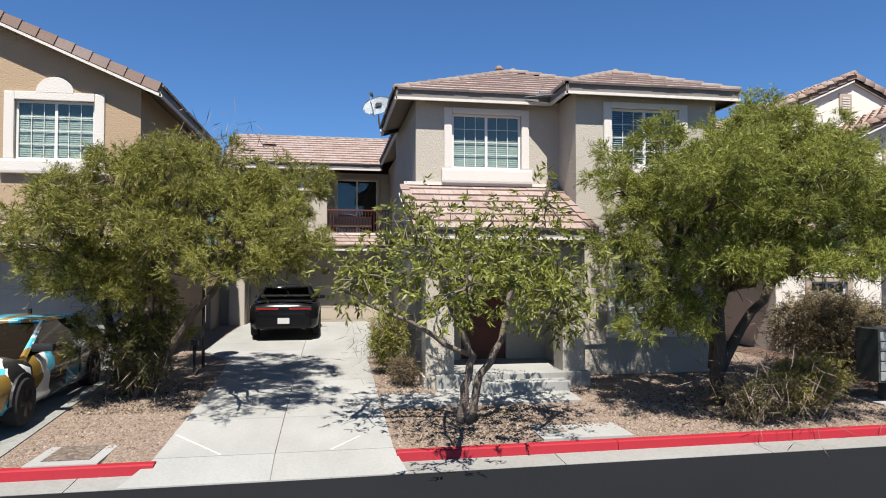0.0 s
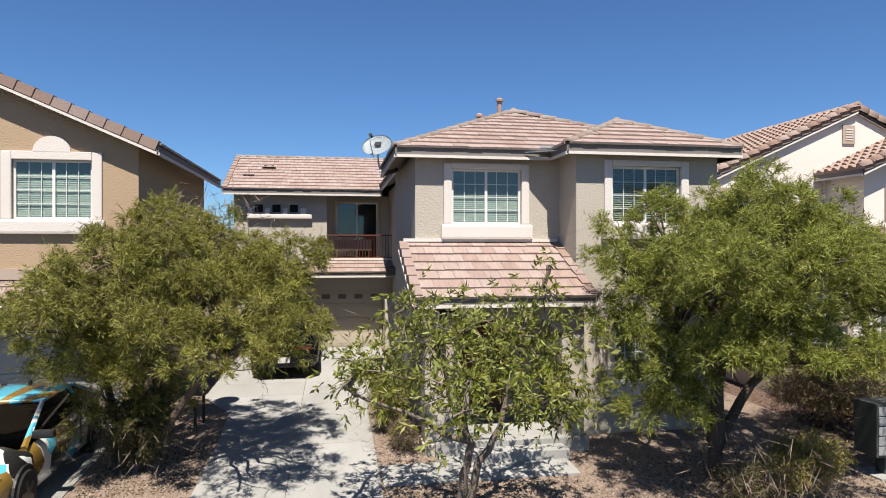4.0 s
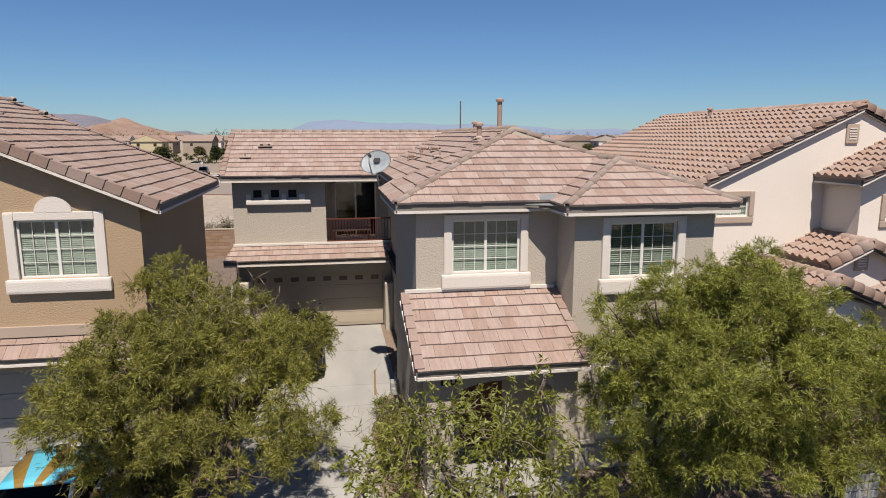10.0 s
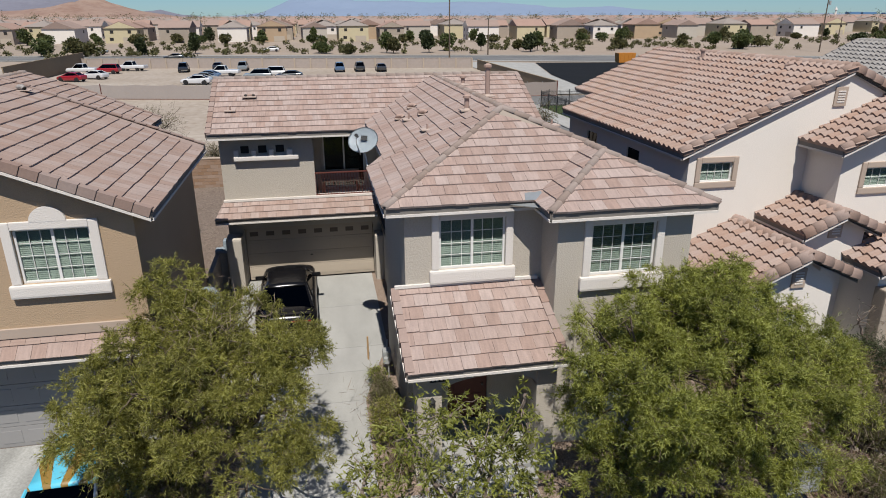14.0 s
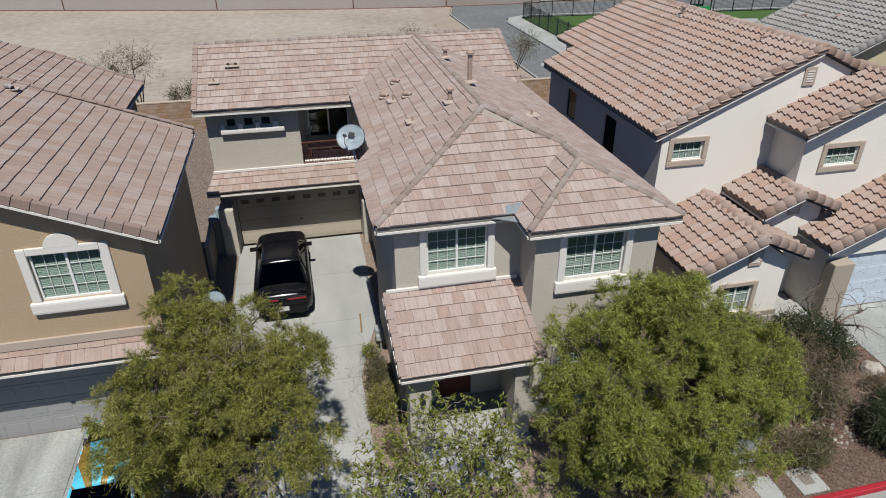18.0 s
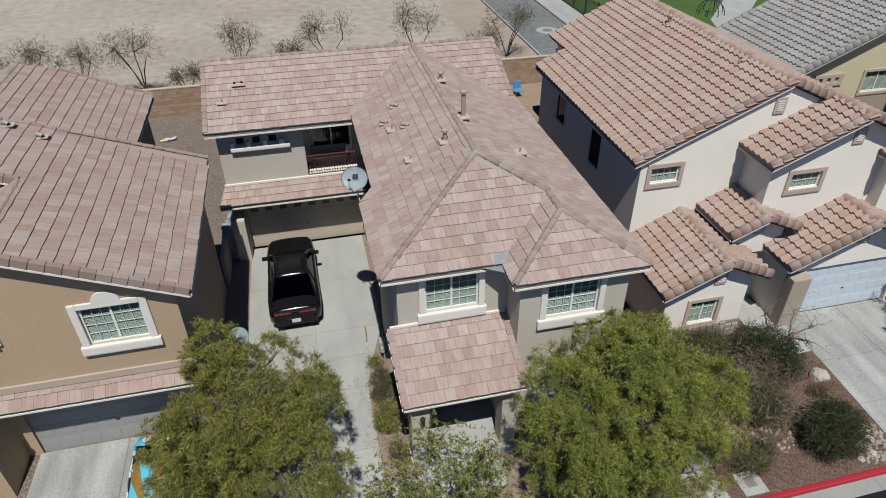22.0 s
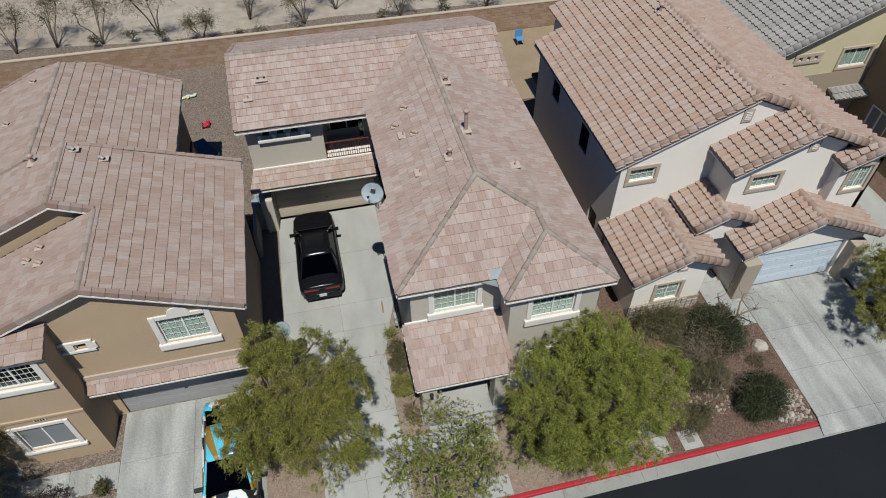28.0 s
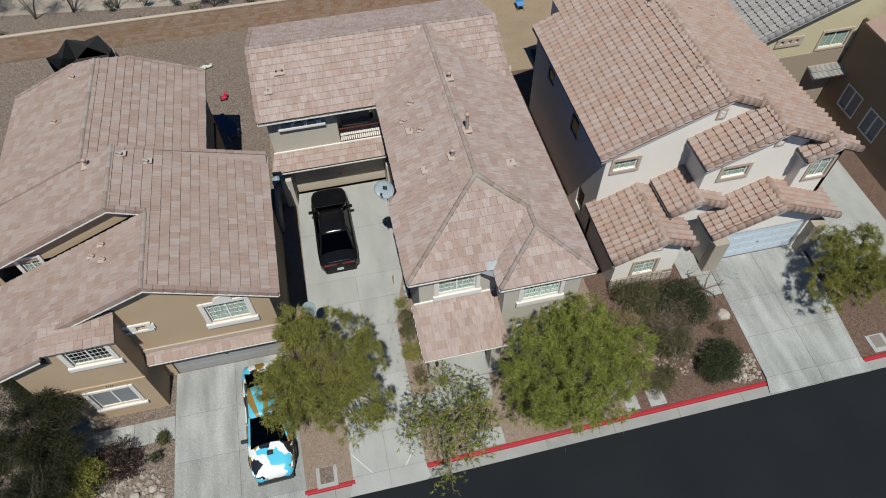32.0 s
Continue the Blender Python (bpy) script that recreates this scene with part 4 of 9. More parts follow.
# floors coloured near-black so the rooms look unlit
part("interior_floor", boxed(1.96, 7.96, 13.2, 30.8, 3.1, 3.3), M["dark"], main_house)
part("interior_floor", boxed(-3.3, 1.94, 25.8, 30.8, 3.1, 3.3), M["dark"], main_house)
# three-niche ornament
orn = part("niche_moulding", boxed(-3.02, -0.74, 24.12, 24.32, 5.04, 5.20, bev=0.04), M["trim"], main_house, "white stucco moulding round three small niches")
for i in range(4):
    c = -2.94 + 0.62 * i
    part("moulding_post", boxed(c - 0.07, c + 0.09 if i < 3 else c + 0.14, 24.14, 24.31, 5.18, 5.42, bev=0.03), M["trim"], orn)
# near-black backs paint shade into the niches
for s in SLOTS:
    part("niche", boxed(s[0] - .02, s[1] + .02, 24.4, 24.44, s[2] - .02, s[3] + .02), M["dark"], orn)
# balcony door and rail
bd = window(main_house, *BD, 25.6, cols=1, rows=1, surround=0.12, sill=0, blind=False, mats=("stucco", "vinyl"), proud=0.04)
rail = part("balcony_rail", boxed(-0.20, 2.2, 24.31, 24.35, 4.42, 4.47, bev=0.01), M["iron"], main_house, "red-brown iron balcony rail")
part("bottom_rail", boxed(-0.20, 2.2, 24.315, 24.345, 3.60, 3.64), M["iron"], rail)
n = 22
for i in range(n + 1):
    c = -0.18 + 2.36 * i / n
    part("baluster", boxed(c - 0.008, c + 0.008, 24.322, 24.338, 3.64, 4.42), M["iron"], rail)
bench = thing("bench", (0.75, 25.3, 3.47), "tan bench on the balcony", "bench")
part("seat", boxed(0.0, 1.5, 25.1, 25.5, 3.88, 3.95, bev=0.02), M["stucco_beige"], bench)
part("backrest", boxed(0.0, 1.5, 25.46, 25.52, 3.95, 4.3, bev=0.02), M["stucco_beige"], bench)
for c in (0.1, 1.4):
    part("leg", boxed(c - 0.03, c + 0.03, 25.15, 25.45, 3.47, 3.88), M["iron"], bench)

window(main_house, *WA, 13.77, cols=3, rows=4, surround=0.18, head=0.12, sill=0.33)
window(main_house, *WB, 12.75, blind=2, cols=3, rows=4, surround=0.18, head=0.12, sill=0.33)
window(main_house, *WL, 12.75, cols=3, rows=4, surround=0.16, head=0.12, sill=0.28)
part("wall_band", boxed(4.96, 8.18, 12.69, 12.748, 0.74, 0.84, bev=0.02), S, main_house)
garage_door(main_house, GD[0] + 0.02, GD[1] - 0.02, GD[2], GD[3], 24.45, M["garage"])
part("garage_pier", boxed(1.88, 2.2, 23.55, 24.3, 0.2, 2.1, bev=0.08), S, main_house, "rounded stucco pier beside the garage door")
part("garage_pier", boxed(-3.55, -3.0, 23.5, 24.3, 0.2, 2.3, bev=0.08), S, main_house)

# porch
slab = part("porch_slab", boxed(1.9, 4.9, 11.85, 13.77, 0.05, 0.34, bev=0.015), M["concrete"], main_house, "pale concrete porch slab")
part("porch_step", boxed(2.35, 4.35, 11.45, 11.85, 0.05, 0.24, bev=0.015), M["concrete"], main_house)
part("porch_column", boxed(1.72, 2.27, 12.0, 12.55, -0.02, 2.8, bev=0.03), S, main_house)
part("column_base", boxed(1.68, 2.31, 11.96, 12.59, -0.02, 0.3, bev=0.02), S, main_house)
part("porch_column", boxed(4.40, 4.86, 12.0, 12.55, -0.02, 2.8, bev=0.03), S, main_house)
part("porch_side_wall", boxed(4.62, 4.86, 12.55, 13.77, 0.0, 2.85), S, main_house)
part("column_base", boxed(4.36, 4.90, 11.96, 12.59, -0.02, 0.3, bev=0.02), S, main_house)
bm = bmesh.new()
pts = [(2.27, 12.05, 3.0), (2.27, 12.05, 2.25)]
for k in range(13):
    t = math.pi * k / 12
    pts.append((3.335 - 1.065 * math.cos(t), 12.05, 2.3 + 0.33 * math.sin(t)))
pts += [(4.40, 12.05, 2.25), (4.40, 12.05, 3.0)]
prism(bm, pts, (0, 0.4, 0))
part("porch_arch", bm, S, main_house, "shallow arched stucco beam")
part("porch_beam", boxed(1.74, 4.9, 12.03, 12.5, 2.78, 3.0), S, main_house)
part("porch_beam", boxed(1.76, 1.98, 12.5, 13.77, 2.6, 3.2), S, main_house)
part("porch_ceiling", boxed(1.9, 4.86, 12.4, 13.77, 2.82, 2.88), M["soffit"], main_house)
fd = part("front_door", boxed(DOOR[0], DOOR[1], 13.85, 13.9, DOOR[2], DOOR[3]), M["iron"], main_house, "dark red-brown panelled front door")
for i in range(3):
    part("door_panel", boxed(2.9, 3.6, 13.83, 13.855, 0.5 + 0.68 * i, 1.05 + 0.68 * i, bev=0.01), M["iron"], fd)
part("door_knob", boxed(3.6, 3.66, 13.79, 13.85, 1.28, 1.34, bev=0.02), M["alloy"], fd)
lamp = part("wall_lantern", boxed(1.98, 2.10, 11.86, 11.98, 1.95, 2.2, bev=0.02), M["iron_black"], main_house, "black iron wall lantern")
part("lantern_cap", tube(bmesh.new(), [(2.04, 11.92, 2.2), (2.04, 11.92, 2.3)], [0.08, 0.015], 8), M["iron_black"], lamp)
part("lantern_bracket", boxed(2.02, 2.06, 11.92, 12.0, 2.05, 2.1), M["iron_black"], lamp)
plate_sign = part("number_sign", boxed(2.0, 2.42, 11.99, 12.03, 2.62, 2.80, bev=0.005), M["dark"], main_house, "dark plate with pale bars")
for i in range(4):
    part("bar", boxed(2.05 + 0.09 * i, 2.10 + 0.09 * i, 11.98, 11.992, 2.66, 2.76), M["trim"], plate_sign)

# roofs of the taupe house
E1, ZE, PT = 13.52, 6.10, 0.447
ridge_y = 27.3
zr = ZE + PT * 3.52
XW, XE, XR = 1.33, 8.55, 4.85
hip = (XR, E1 + 3.52, zr)
yb, xb = 12.5, 6.63
zb = ZE + PT * 1.92
bay_top = (xb, yb + 1.92, zb)
P_front_a = [(XW, E1, ZE), (4.71, E1, ZE), (xb, E1 + 1.92, zb), hip]
P_front = [(XW, E1, ZE), (4.71, E1, ZE), (xb, E1 + 1.92, zb), (xb - 0.05, E1 + 1.95, zb + 0.02), hip]
P_bay_w = [(4.71, E1, ZE), (4.71, yb, ZE), bay_top, (xb, E1 + 1.92, zb)]
P_bay_f = [(4.71, yb, ZE), (XE, yb, ZE), bay_top]
P_east1 = [(XE, yb, ZE), (XE, E1 + 1.92, ZE), (xb, E1 + 1.92, zb), bay_top]
P_east2 = [(XE, E1 + 1.92, ZE), (XE, 27.3, ZE), (XR, 27.3, zr), hip, (xb, E1 + 1.92, zb)]
yw = 23.84
ZJ = ZE + PT * 0.47
P_west1 = [(XW, 17.45, ZE), (XW, E1, ZE), hip, (XR, 17.45, zr)]
P_west2 = [(1.8, 24.31, ZJ), (1.8, 17.45, ZJ), (XR, 17.45, zr), (XR, ridge_y, zr)]
P_west3 = [(1.8, 17.95, ZJ), (XW + 0.002, 17.45, ZE), (1.8, 17.45, ZJ)]
P_wing_f3 = [(XW, yw, ZE), (1.8, yw, ZE), (1.8, 24.31, ZJ)]
P_wing_f = [(-3.80, yw, ZE), (XW, yw, ZE), (XR, ridge_y, zr), (-3.80, ridge_y, zr)]
XG = 8.42
P_wing_b = [(XG, 31.2, ZE), (-3.80, 31.2, ZE), (-3.80, ridge_y, zr), (XG, ridge_y, zr)]
P_wing_f2 = [(XG - 0.02, 23.9, ZE + 0.04), (XG, 23.9, ZE + 0.04), (XG, ridge_y, zr), (XR, ridge_y, zr)]
P_porch = [(1.50, 11.74, 3.06), (4.98, 11.74, 3.06), (4.92, 13.77, 4.07), (1.44, 13.77, 4.07)]
P_pent = [(-3.80, 23.42, 3.12), (2.15, 23.42, 3.12), (2.15, 24.3, 3.50), (-3.56, 24.3, 3.50)]
roof = deck(main_house, [P_front_a, P_bay_w, P_bay_f, P_east1, P_east2, P_west1, P_west2, P_west3, P_wing_f, P_wing_f3, P_wing_b, P_wing_f2], 0.1)
porch_roof = deck(main_house, [P_porch], 0.12, "porch_roof")
pent_roof = deck(main_house, [P_pent], 0.1, "pent_roof")
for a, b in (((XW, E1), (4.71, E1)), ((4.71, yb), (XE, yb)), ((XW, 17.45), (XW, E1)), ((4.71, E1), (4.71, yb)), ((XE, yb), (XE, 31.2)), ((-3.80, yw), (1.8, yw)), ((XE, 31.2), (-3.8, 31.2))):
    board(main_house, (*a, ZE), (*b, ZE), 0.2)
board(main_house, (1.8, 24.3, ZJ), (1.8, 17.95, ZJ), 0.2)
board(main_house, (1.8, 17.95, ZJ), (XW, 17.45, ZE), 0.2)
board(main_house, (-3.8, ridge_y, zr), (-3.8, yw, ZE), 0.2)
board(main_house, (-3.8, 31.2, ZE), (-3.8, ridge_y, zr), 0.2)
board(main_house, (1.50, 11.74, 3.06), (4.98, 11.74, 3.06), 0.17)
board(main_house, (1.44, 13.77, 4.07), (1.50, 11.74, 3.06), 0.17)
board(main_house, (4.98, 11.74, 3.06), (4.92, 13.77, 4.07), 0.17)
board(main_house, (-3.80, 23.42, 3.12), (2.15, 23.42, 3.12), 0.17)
part("flashing", boxed(1.5, 4.9, 13.70, 13.768, 4.10, 4.17), M["trim"], main_house)
part("flashing", boxed(-3.55, 2.18, 24.22, 24.298, 3.52, 3.60), M["trim"], main_house)
part("valley_flashing", prism(bmesh.new(), [(4.42, E1 - 0.12, ZE + 0.03), (4.86, E1 - 0.12, ZE + 0.03), (4.9, E1 + 0.25, ZE + 0.13), (4.5, E1 + 0.2, ZE + 0.11)], (0, 0, -0.01)), M["gutter_metal"], main_house, "bent metal valley flashing")
caps(roof, (XW, E1, ZE), hip, M["cap"])
caps(roof, (xb, E1 + 1.92, zb), hip, M["cap"])
caps(roof, (4.71, yb, ZE), bay_top, M["cap"])
caps(roof, (XE, yb, ZE), bay_top, M["cap"])
caps(roof, bay_top, (xb, E1 + 1.92, zb), M["cap"])
caps(roof, hip, (XR, ridge_y, zr), M["cap"])
caps(roof, (-3.8, ridge_y, zr), (XG, ridge_y, zr), M["cap"])


def vent_pipe(x, y, z, h, r, label, cap=True, base=True):
    v = thing("roof_vent", (x, y, z), label, "roof vent", "vents on the roofs")
    part("pipe", tube(bmesh.new(), [(x, y, z - 0.05), (x, y, z + h)], [r, r], 10), M["vent"], v)
    if cap:
        part("cap", tube(bmesh.new(), [(x, y, z + h - 0.02), (x, y, z + h + 0.04), (x, y, z + h + 0.09)], [r * 1.7, r * 1.7, r * 0.6], 10), M["vent"], v)
        part("collar", tube(bmesh.new(), [(x, y, z + 0.0), (x, y, z + 0.1)], [r * 2.0, r * 1.1], 10), M["lead"], v)
    if base:
        part("flashing", boxed(x - 0.2, x + 0.2, y - 0.2, y + 0.2, z + 0.02, z + 0.06, bev=0.01), M["lead"], v)
    return v


def elbow_vent(x, y, z, label="small hooded roof vent", material="vent"):
    """A bent sheet-metal hood, its mouth a near-black disc painted as unlit, on a flat flashing plate."""
    v = thing("roof_vent", (x, y, z), label, "roof vent", "vents on the roofs")
    part("hood", tube(bmesh.new(), [(x - 0.1, y + 0.05, z + 0.01), (x - 0.1, y + 0.04, z + 0.09), (x - 0.05, y, z + 0.13), (x + 0.06, y - 0.06, z + 0.14), (x + 0.12, y - 0.1, z + 0.1)], [0.06, 0.06, 0.07, 0.07, 0.065], 10), M[material], v)
    part("mouth", tube(bmesh.new(), [(x + 0.115, y - 0.097, z + 0.105), (x + 0.128, y - 0.108, z + 0.09)], [0.055, 0.055], 10), M["dark"], v)
    part("flashing", boxed(x - 0.16, x + 0.26, y - 0.16, y + 0.13, z + 0.03, z + 0.055, bev=0.01), M["lead"], v)
    return v


def low_vent(x, y, z, label="low tile-coloured roof vent with two dark openings"):
    """A flat vent plate with two small near-black stubs, painted as unlit openings, under a raised lip."""
    v = thing("roof_vent", (x, y, z), label, "roof vent", "vents on the roofs")
    part("flashing", boxed(x - 0.26, x + 0.26, y - 0.28, y + 0.1, z + 0.03, z + 0.06, bev=0.01), M["lead"], v)
    for a in (-0.14, 0.14):
        part("opening", tube(bmesh.new(), [(x + a, y - 0.02, z + 0.05), (x + a, y - 0.05, z + 0.11)], [0.05, 0.055], 8), M["dark"], v)
    part("lip", boxed(x - 0.1, x + 0.1, y - 0.03, y + 0.04, z + 0.05, z + 0.13, bev=0.03), M["vent"], v)
    return v


# satellite dish on its mast
dishT = thing("satellite_dish", (1.5, 16.9, 5.95), "pale grey satellite dish on a bent mast at the eave", "satellite dish")
ctr = Vector((1.22, 17.85, 6.77))
ax = Vector((-0.35, -0.75, 0.62)).normalized()
sx = ax.cross(Vector((0, 0, 1))).normalized()
sy = sx.cross(ax)
bm = bmesh.new()
rings = []
for i, rr in enumerate((0.0, 0.13, 0.25, 0.35, 0.385)):
    ring = []
    for k in range(24):
        t = math.tau * k / 24
        ring.append(bm.verts.new(ctr + sx * (rr * 1.12 * math.cos(t)) + sy * (rr * math.sin(t)) + ax * (0.09 * (rr / 0.385) ** 2 - 0.05)) if rr else None)
    rings.append(ring)
cv = bm.verts.new(ctr - ax * 0.05)
for k in range(24):
    bm.faces.new((cv, rings[1][k], rings[1][(k + 1) % 24]))
    for i in range(1, 4):
        bm.faces.new((rings[i][k], rings[i + 1][k], rings[i + 1][(k + 1) % 24], rings[i][(k + 1) % 24]))
bmesh.ops.solidify(bm, geom=bm.faces[:], thickness=0.012)
part("reflector", bm, M["dish"], dishT, smooth=True)
part("mast", tube(bmesh.new(), [(1.44, 17.35, 5.98), (1.30, 17.75, 6.05), (1.26, 17.93, 6.35), (1.24, 17.9, 6.72)], [0.025] * 4, 8), M["metal_grey"], dishT)
part("feed_arm", tube(bmesh.new(), [ctr - sy * 0.42, ctr - sy * 0.3 + ax * 0.42, ctr - sy * 0.12 + ax * 0.52], [0.014] * 3, 6), M["metal_grey"], dishT)
part("feed_horn", tube(bmesh.new(), [ctr - sy * 0.12 + ax * 0.55, ctr - sy * 0.1 + ax * 0.43], [0.05, 0.035], 8), M["plastic"], dishT)
part("emblem", prism(bmesh.new(), [ctr + sx * a + sy * b + ax * 0.015 for a, b in ((-0.1, 0.0), (0.08, 0.0), (0.08, 0.14), (-0.1, 0.14))], ax * 0.005), M["plastic"], dishT)


# ---- the tan house ----
tan_house = thing("house", (-8.0, 14.7, 0.2), "two-storey tan stucco house with mauve concrete tile roof", "house")
T = M["stucco_tan"]
XL = -4.0
LW = (-6.42, -4.90, 4.55, 5.78)
LS = (-9.05, -8.75, 5.05, 5.3)
PL = 0.43
ZL = 6.12
lx = -3.56


def lz(xx):
    return ZL + PL * (lx - xx)


wall(tan_house, "front_wall", "x", -9.6, XL, 2.75, 6.1, 14.50, 14.70, [LW, LS], T)
LG = (-9.15, -4.45, 0.17, 2.45)
wall(tan_house, "garage_wall", "x", -9.6, XL, 0.17, 2.75, 14.95, 15.15, [LG], T)
bm = bmesh.new()
prism(bm, [(XL, 14.50, 6.1), (-7.9, 14.50, lz(-7.9) - 0.12), (-11.8, 14.50, 6.1)], (0, 0.2, 0))
part("gable_wall", bm, T, tan_house)
wall(tan_house, "east_wall", "y", 14.70, 21.5, 0.1, 6.15, XL - 0.2, XL, [], T)
wall(tan_house, "rear_east_wall", "y", 21.5, 28.0, 0.1, 6.1, -6.75, -6.55, [], T)
wall(tan_house, "step_wall", "x", -6.75, XL - 0.2, 0.1, 6.4, 21.3, 21.5, [], T)
wall(tan_house, "back_wall", "x", -14.5, -6.75, 0.1, 6.2, 27.8, 28.0, [], T)
wall(tan_house, "west_wall", "y", 18.0, 28.0, 0.1, 5.85, -14.7, -14.5, [], T)
wall(tan_house, "west_wall", "y", 14.92, 18.0, 0.1, 4.85, -14.7, -14.5, [], T)
wall(tan_house, "west_front_wall", "x", -14.7, -13.4, 0.1, 4.85, 14.7, 14.92, [], T)
BUW = (-11.4, -9.95, 4.85, 5.92)
BLW = (-11.95, -10.35, 1.15, 2.55)
wall(tan_house, "bay_front_wall", "x", -13.6, -9.55, 0.1, 4.4, 13.55, 13.75, [BLW], T)
wall(tan_house, "bay_upper_wall", "x", -12.05, -9.55, 4.4, 6.1, 13.55, 13.75, [BUW], T)
wall(tan_house, "bay_upper_wall", "x", -13.6, -12.05, 4.4, 5.4, 13.55, 13.75, [], T)
wall(tan_house, "bay_east_wall", "y", 13.75, 14.95, 0.1, 6.1, -9.75, -9.55, [], T)
wall(tan_house, "bay_west_wall", "y", 13.75, 14.9, 0.1, 5.4, -13.6, -13.4, [], T)
# near-black floors stand in for the shade indoors
part("interior_floor", boxed(-14.4, -6.5, 15.2, 27.7, 3.0, 3.2), M["dark"], tan_house)
part("interior_floor", boxed(-6.5, -4.3, 15.2, 21.2, 3.0, 3.2), M["dark"], tan_house)
part("wall_band", boxed(-13.65, -9.5, 13.49, 13.56, 3.0, 3.12, bev=0.02), T, tan_house)
window(tan_house, *LW, 14.50, cols=3, rows=4, surround=0.2, sill=0.30, arch=True, head=0.17)
window(tan_house, *BUW, 13.55, cols=4, rows=4, surround=0.2, sill=0.26, head=0.12, blind=False)
bay_low = window(tan_house, *BLW, 13.55, cols=1, rows=1, surround=0.18, sill=0.16, head=0.15, blind=False)
for o in bay_low.children:
    if o.name.startswith("pane"):
        o.data.materials[0] = M["screen"]
        o["label"] = "grey woven sun screen"
part("niche_moulding", boxed(-9.95, -8.5, 14.42, 14.498, 4.9, 5.02, bev=0.02), M["trim"], tan_house, "white stucco moulding round small square niches")
part("niche_moulding", boxed(-9.95, -8.5, 14.43, 14.498, 5.32, 5.45, bev=0.02), M["trim"], tan_house)
for a in (-9.95, -9.4, -8.72):
    part("niche_moulding", boxed(a, a + 0.3, 14.43, 14.499, 5.02, 5.32, bev=0.015), M["trim"], tan_house)
# the niche's shade is a near-black sheet
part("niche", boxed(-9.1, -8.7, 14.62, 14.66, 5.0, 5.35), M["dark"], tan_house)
garage_door(tan_house, LG[0] + 0.02, LG[1] - 0.02, LG[2], LG[3], 15.02, M["garage_grey"], windows=False)
ns = part("number_sign", boxed(-11.15, -10.75, 13.52, 13.55, 2.86, 2.98), M["trim"], tan_house, "pale plate with dark bars")
for i in range(4):
    part("bar", boxed(-11.1 + 0.085 * i, -11.05 + 0.085 * i, 13.51, 13.522, 2.88, 2.96), M["dark"], ns)

yf = 14.22
Q_r1 = [(lx, 17.75, ZL), (lx, yf, ZL), (-7.9, yf, lz(-7.9)), (-7.9, 17.75, lz(-7.9))]
Q_r2 = [(lx, 21.75, ZL), (lx, 17.75, ZL), (-9.16, 17.75, lz(-9.16)), (-9.16, 21.1, lz(-9.16)), (-8.7, 21.1, lz(-8.7))]
Q_l1 = [(-15.0, yf, lz(-7.9) - PL * 7.1), (-15.0, 17.75, lz(-7.9) - PL * 7.1), (-7.9, 17.75, lz(-7.9)), (-7.9, yf, lz(-7.9))]
Q_l2 = [(-15.0, 17.75, lz(-9.16) - PL * 5.84), (-15.0, 21.1, lz(-9.16) - PL * 5.84), (-9.16, 21.1, lz(-9.16)), (-9.16, 17.75, lz(-9.16))]
zb2 = ZL + PL * 4.4
RXL = -10.6      # ridge of the rear part
Q_r3 = [(-6.2, 28.3, ZL), (-6.2, 21.0, ZL), (RXL, 21.0, zb2), (RXL, 27.7, zb2), (-9.4, 28.3, zb2 - PL * 1.2)]
Q_l3 = [(-15.0, 21.0, zb2 - PL * 4.4), (-15.0, 28.3, zb2 - PL * 4.4), (-11.8, 28.3, zb2 - PL * 1.2), (RXL, 27.7, zb2), (RXL, 21.0, zb2)]
Q_b3 = [(-9.4, 28.3, zb2 - PL * 1.2), (-11.8, 28.3, zb2 - PL * 1.2), (RXL, 27.7, zb2)]
Q_l4 = [(-13.8, 13.25, 5.45), (-13.8, 14.2, 5.45), (-11.95, 14.2, 6.245), (-11.95, 13.25, 6.245)]
lroof = deck(tan_house, [Q_r1, Q_r2, Q_l1, Q_l2, Q_r3, Q_l3, Q_b3, Q_l4], 0.1)
lroof.data.materials[0] = M["tile_l"]
Q_bay = [(-12.0, 13.4, 6.26), (-9.4, 13.4, 6.26), (-9.4, 14.5, 6.58), (-12.0, 14.5, 6.58)]
bay_roof = deck(tan_house, [Q_bay], 0.1, "bay_roof")
Q_pent = [(-9.5, 14.16, 2.98), (-3.75, 14.16, 2.98), (-3.75, 14.5, 3.29), (-9.5, 14.5, 3.29)]
lpent = deck(tan_house, [Q_pent], 0.1, "pent_roof")
board(tan_house, (-7.9, yf, lz(-7.9)), (lx, yf, ZL), 0.2, side=1)
board(tan_house, (-15.0, yf, lz(-7.9) - PL * 7.1), (-7.9, yf, lz(-7.9)), 0.2)
board(tan_house, (-15.0, 17.75, lz(-9.16) - PL * 5.84), (-9.16, 17.75, lz(-9.16)), 0.2)
board(tan_house, (-9.16, 17.75, lz(-9.16)), (-7.9, 17.75, lz(-7.9) + 0.02), 0.2)
board(tan_house, (lx, yf, ZL), (lx, 21.75, ZL), 0.2)
board(tan_house, (-6.2, 21.0, ZL), (-6.2, 28.3, ZL), 0.2)
board(tan_house, (-9.5, 14.16, 2.98), (-3.75, 14.16, 2.98), 0.17)
board(tan_house, (-12.0, 13.4, 6.26), (-9.4, 13.4, 6.26), 0.12)
board(tan_house, (-13.8, 13.25, 5.45), (-12.0, 13.25, 6.22), 0.17)
part("flashing", boxed(-9.5, -3.95, 14.43, 14.498, 3.32, 3.54), M["trim_tan"], tan_house)
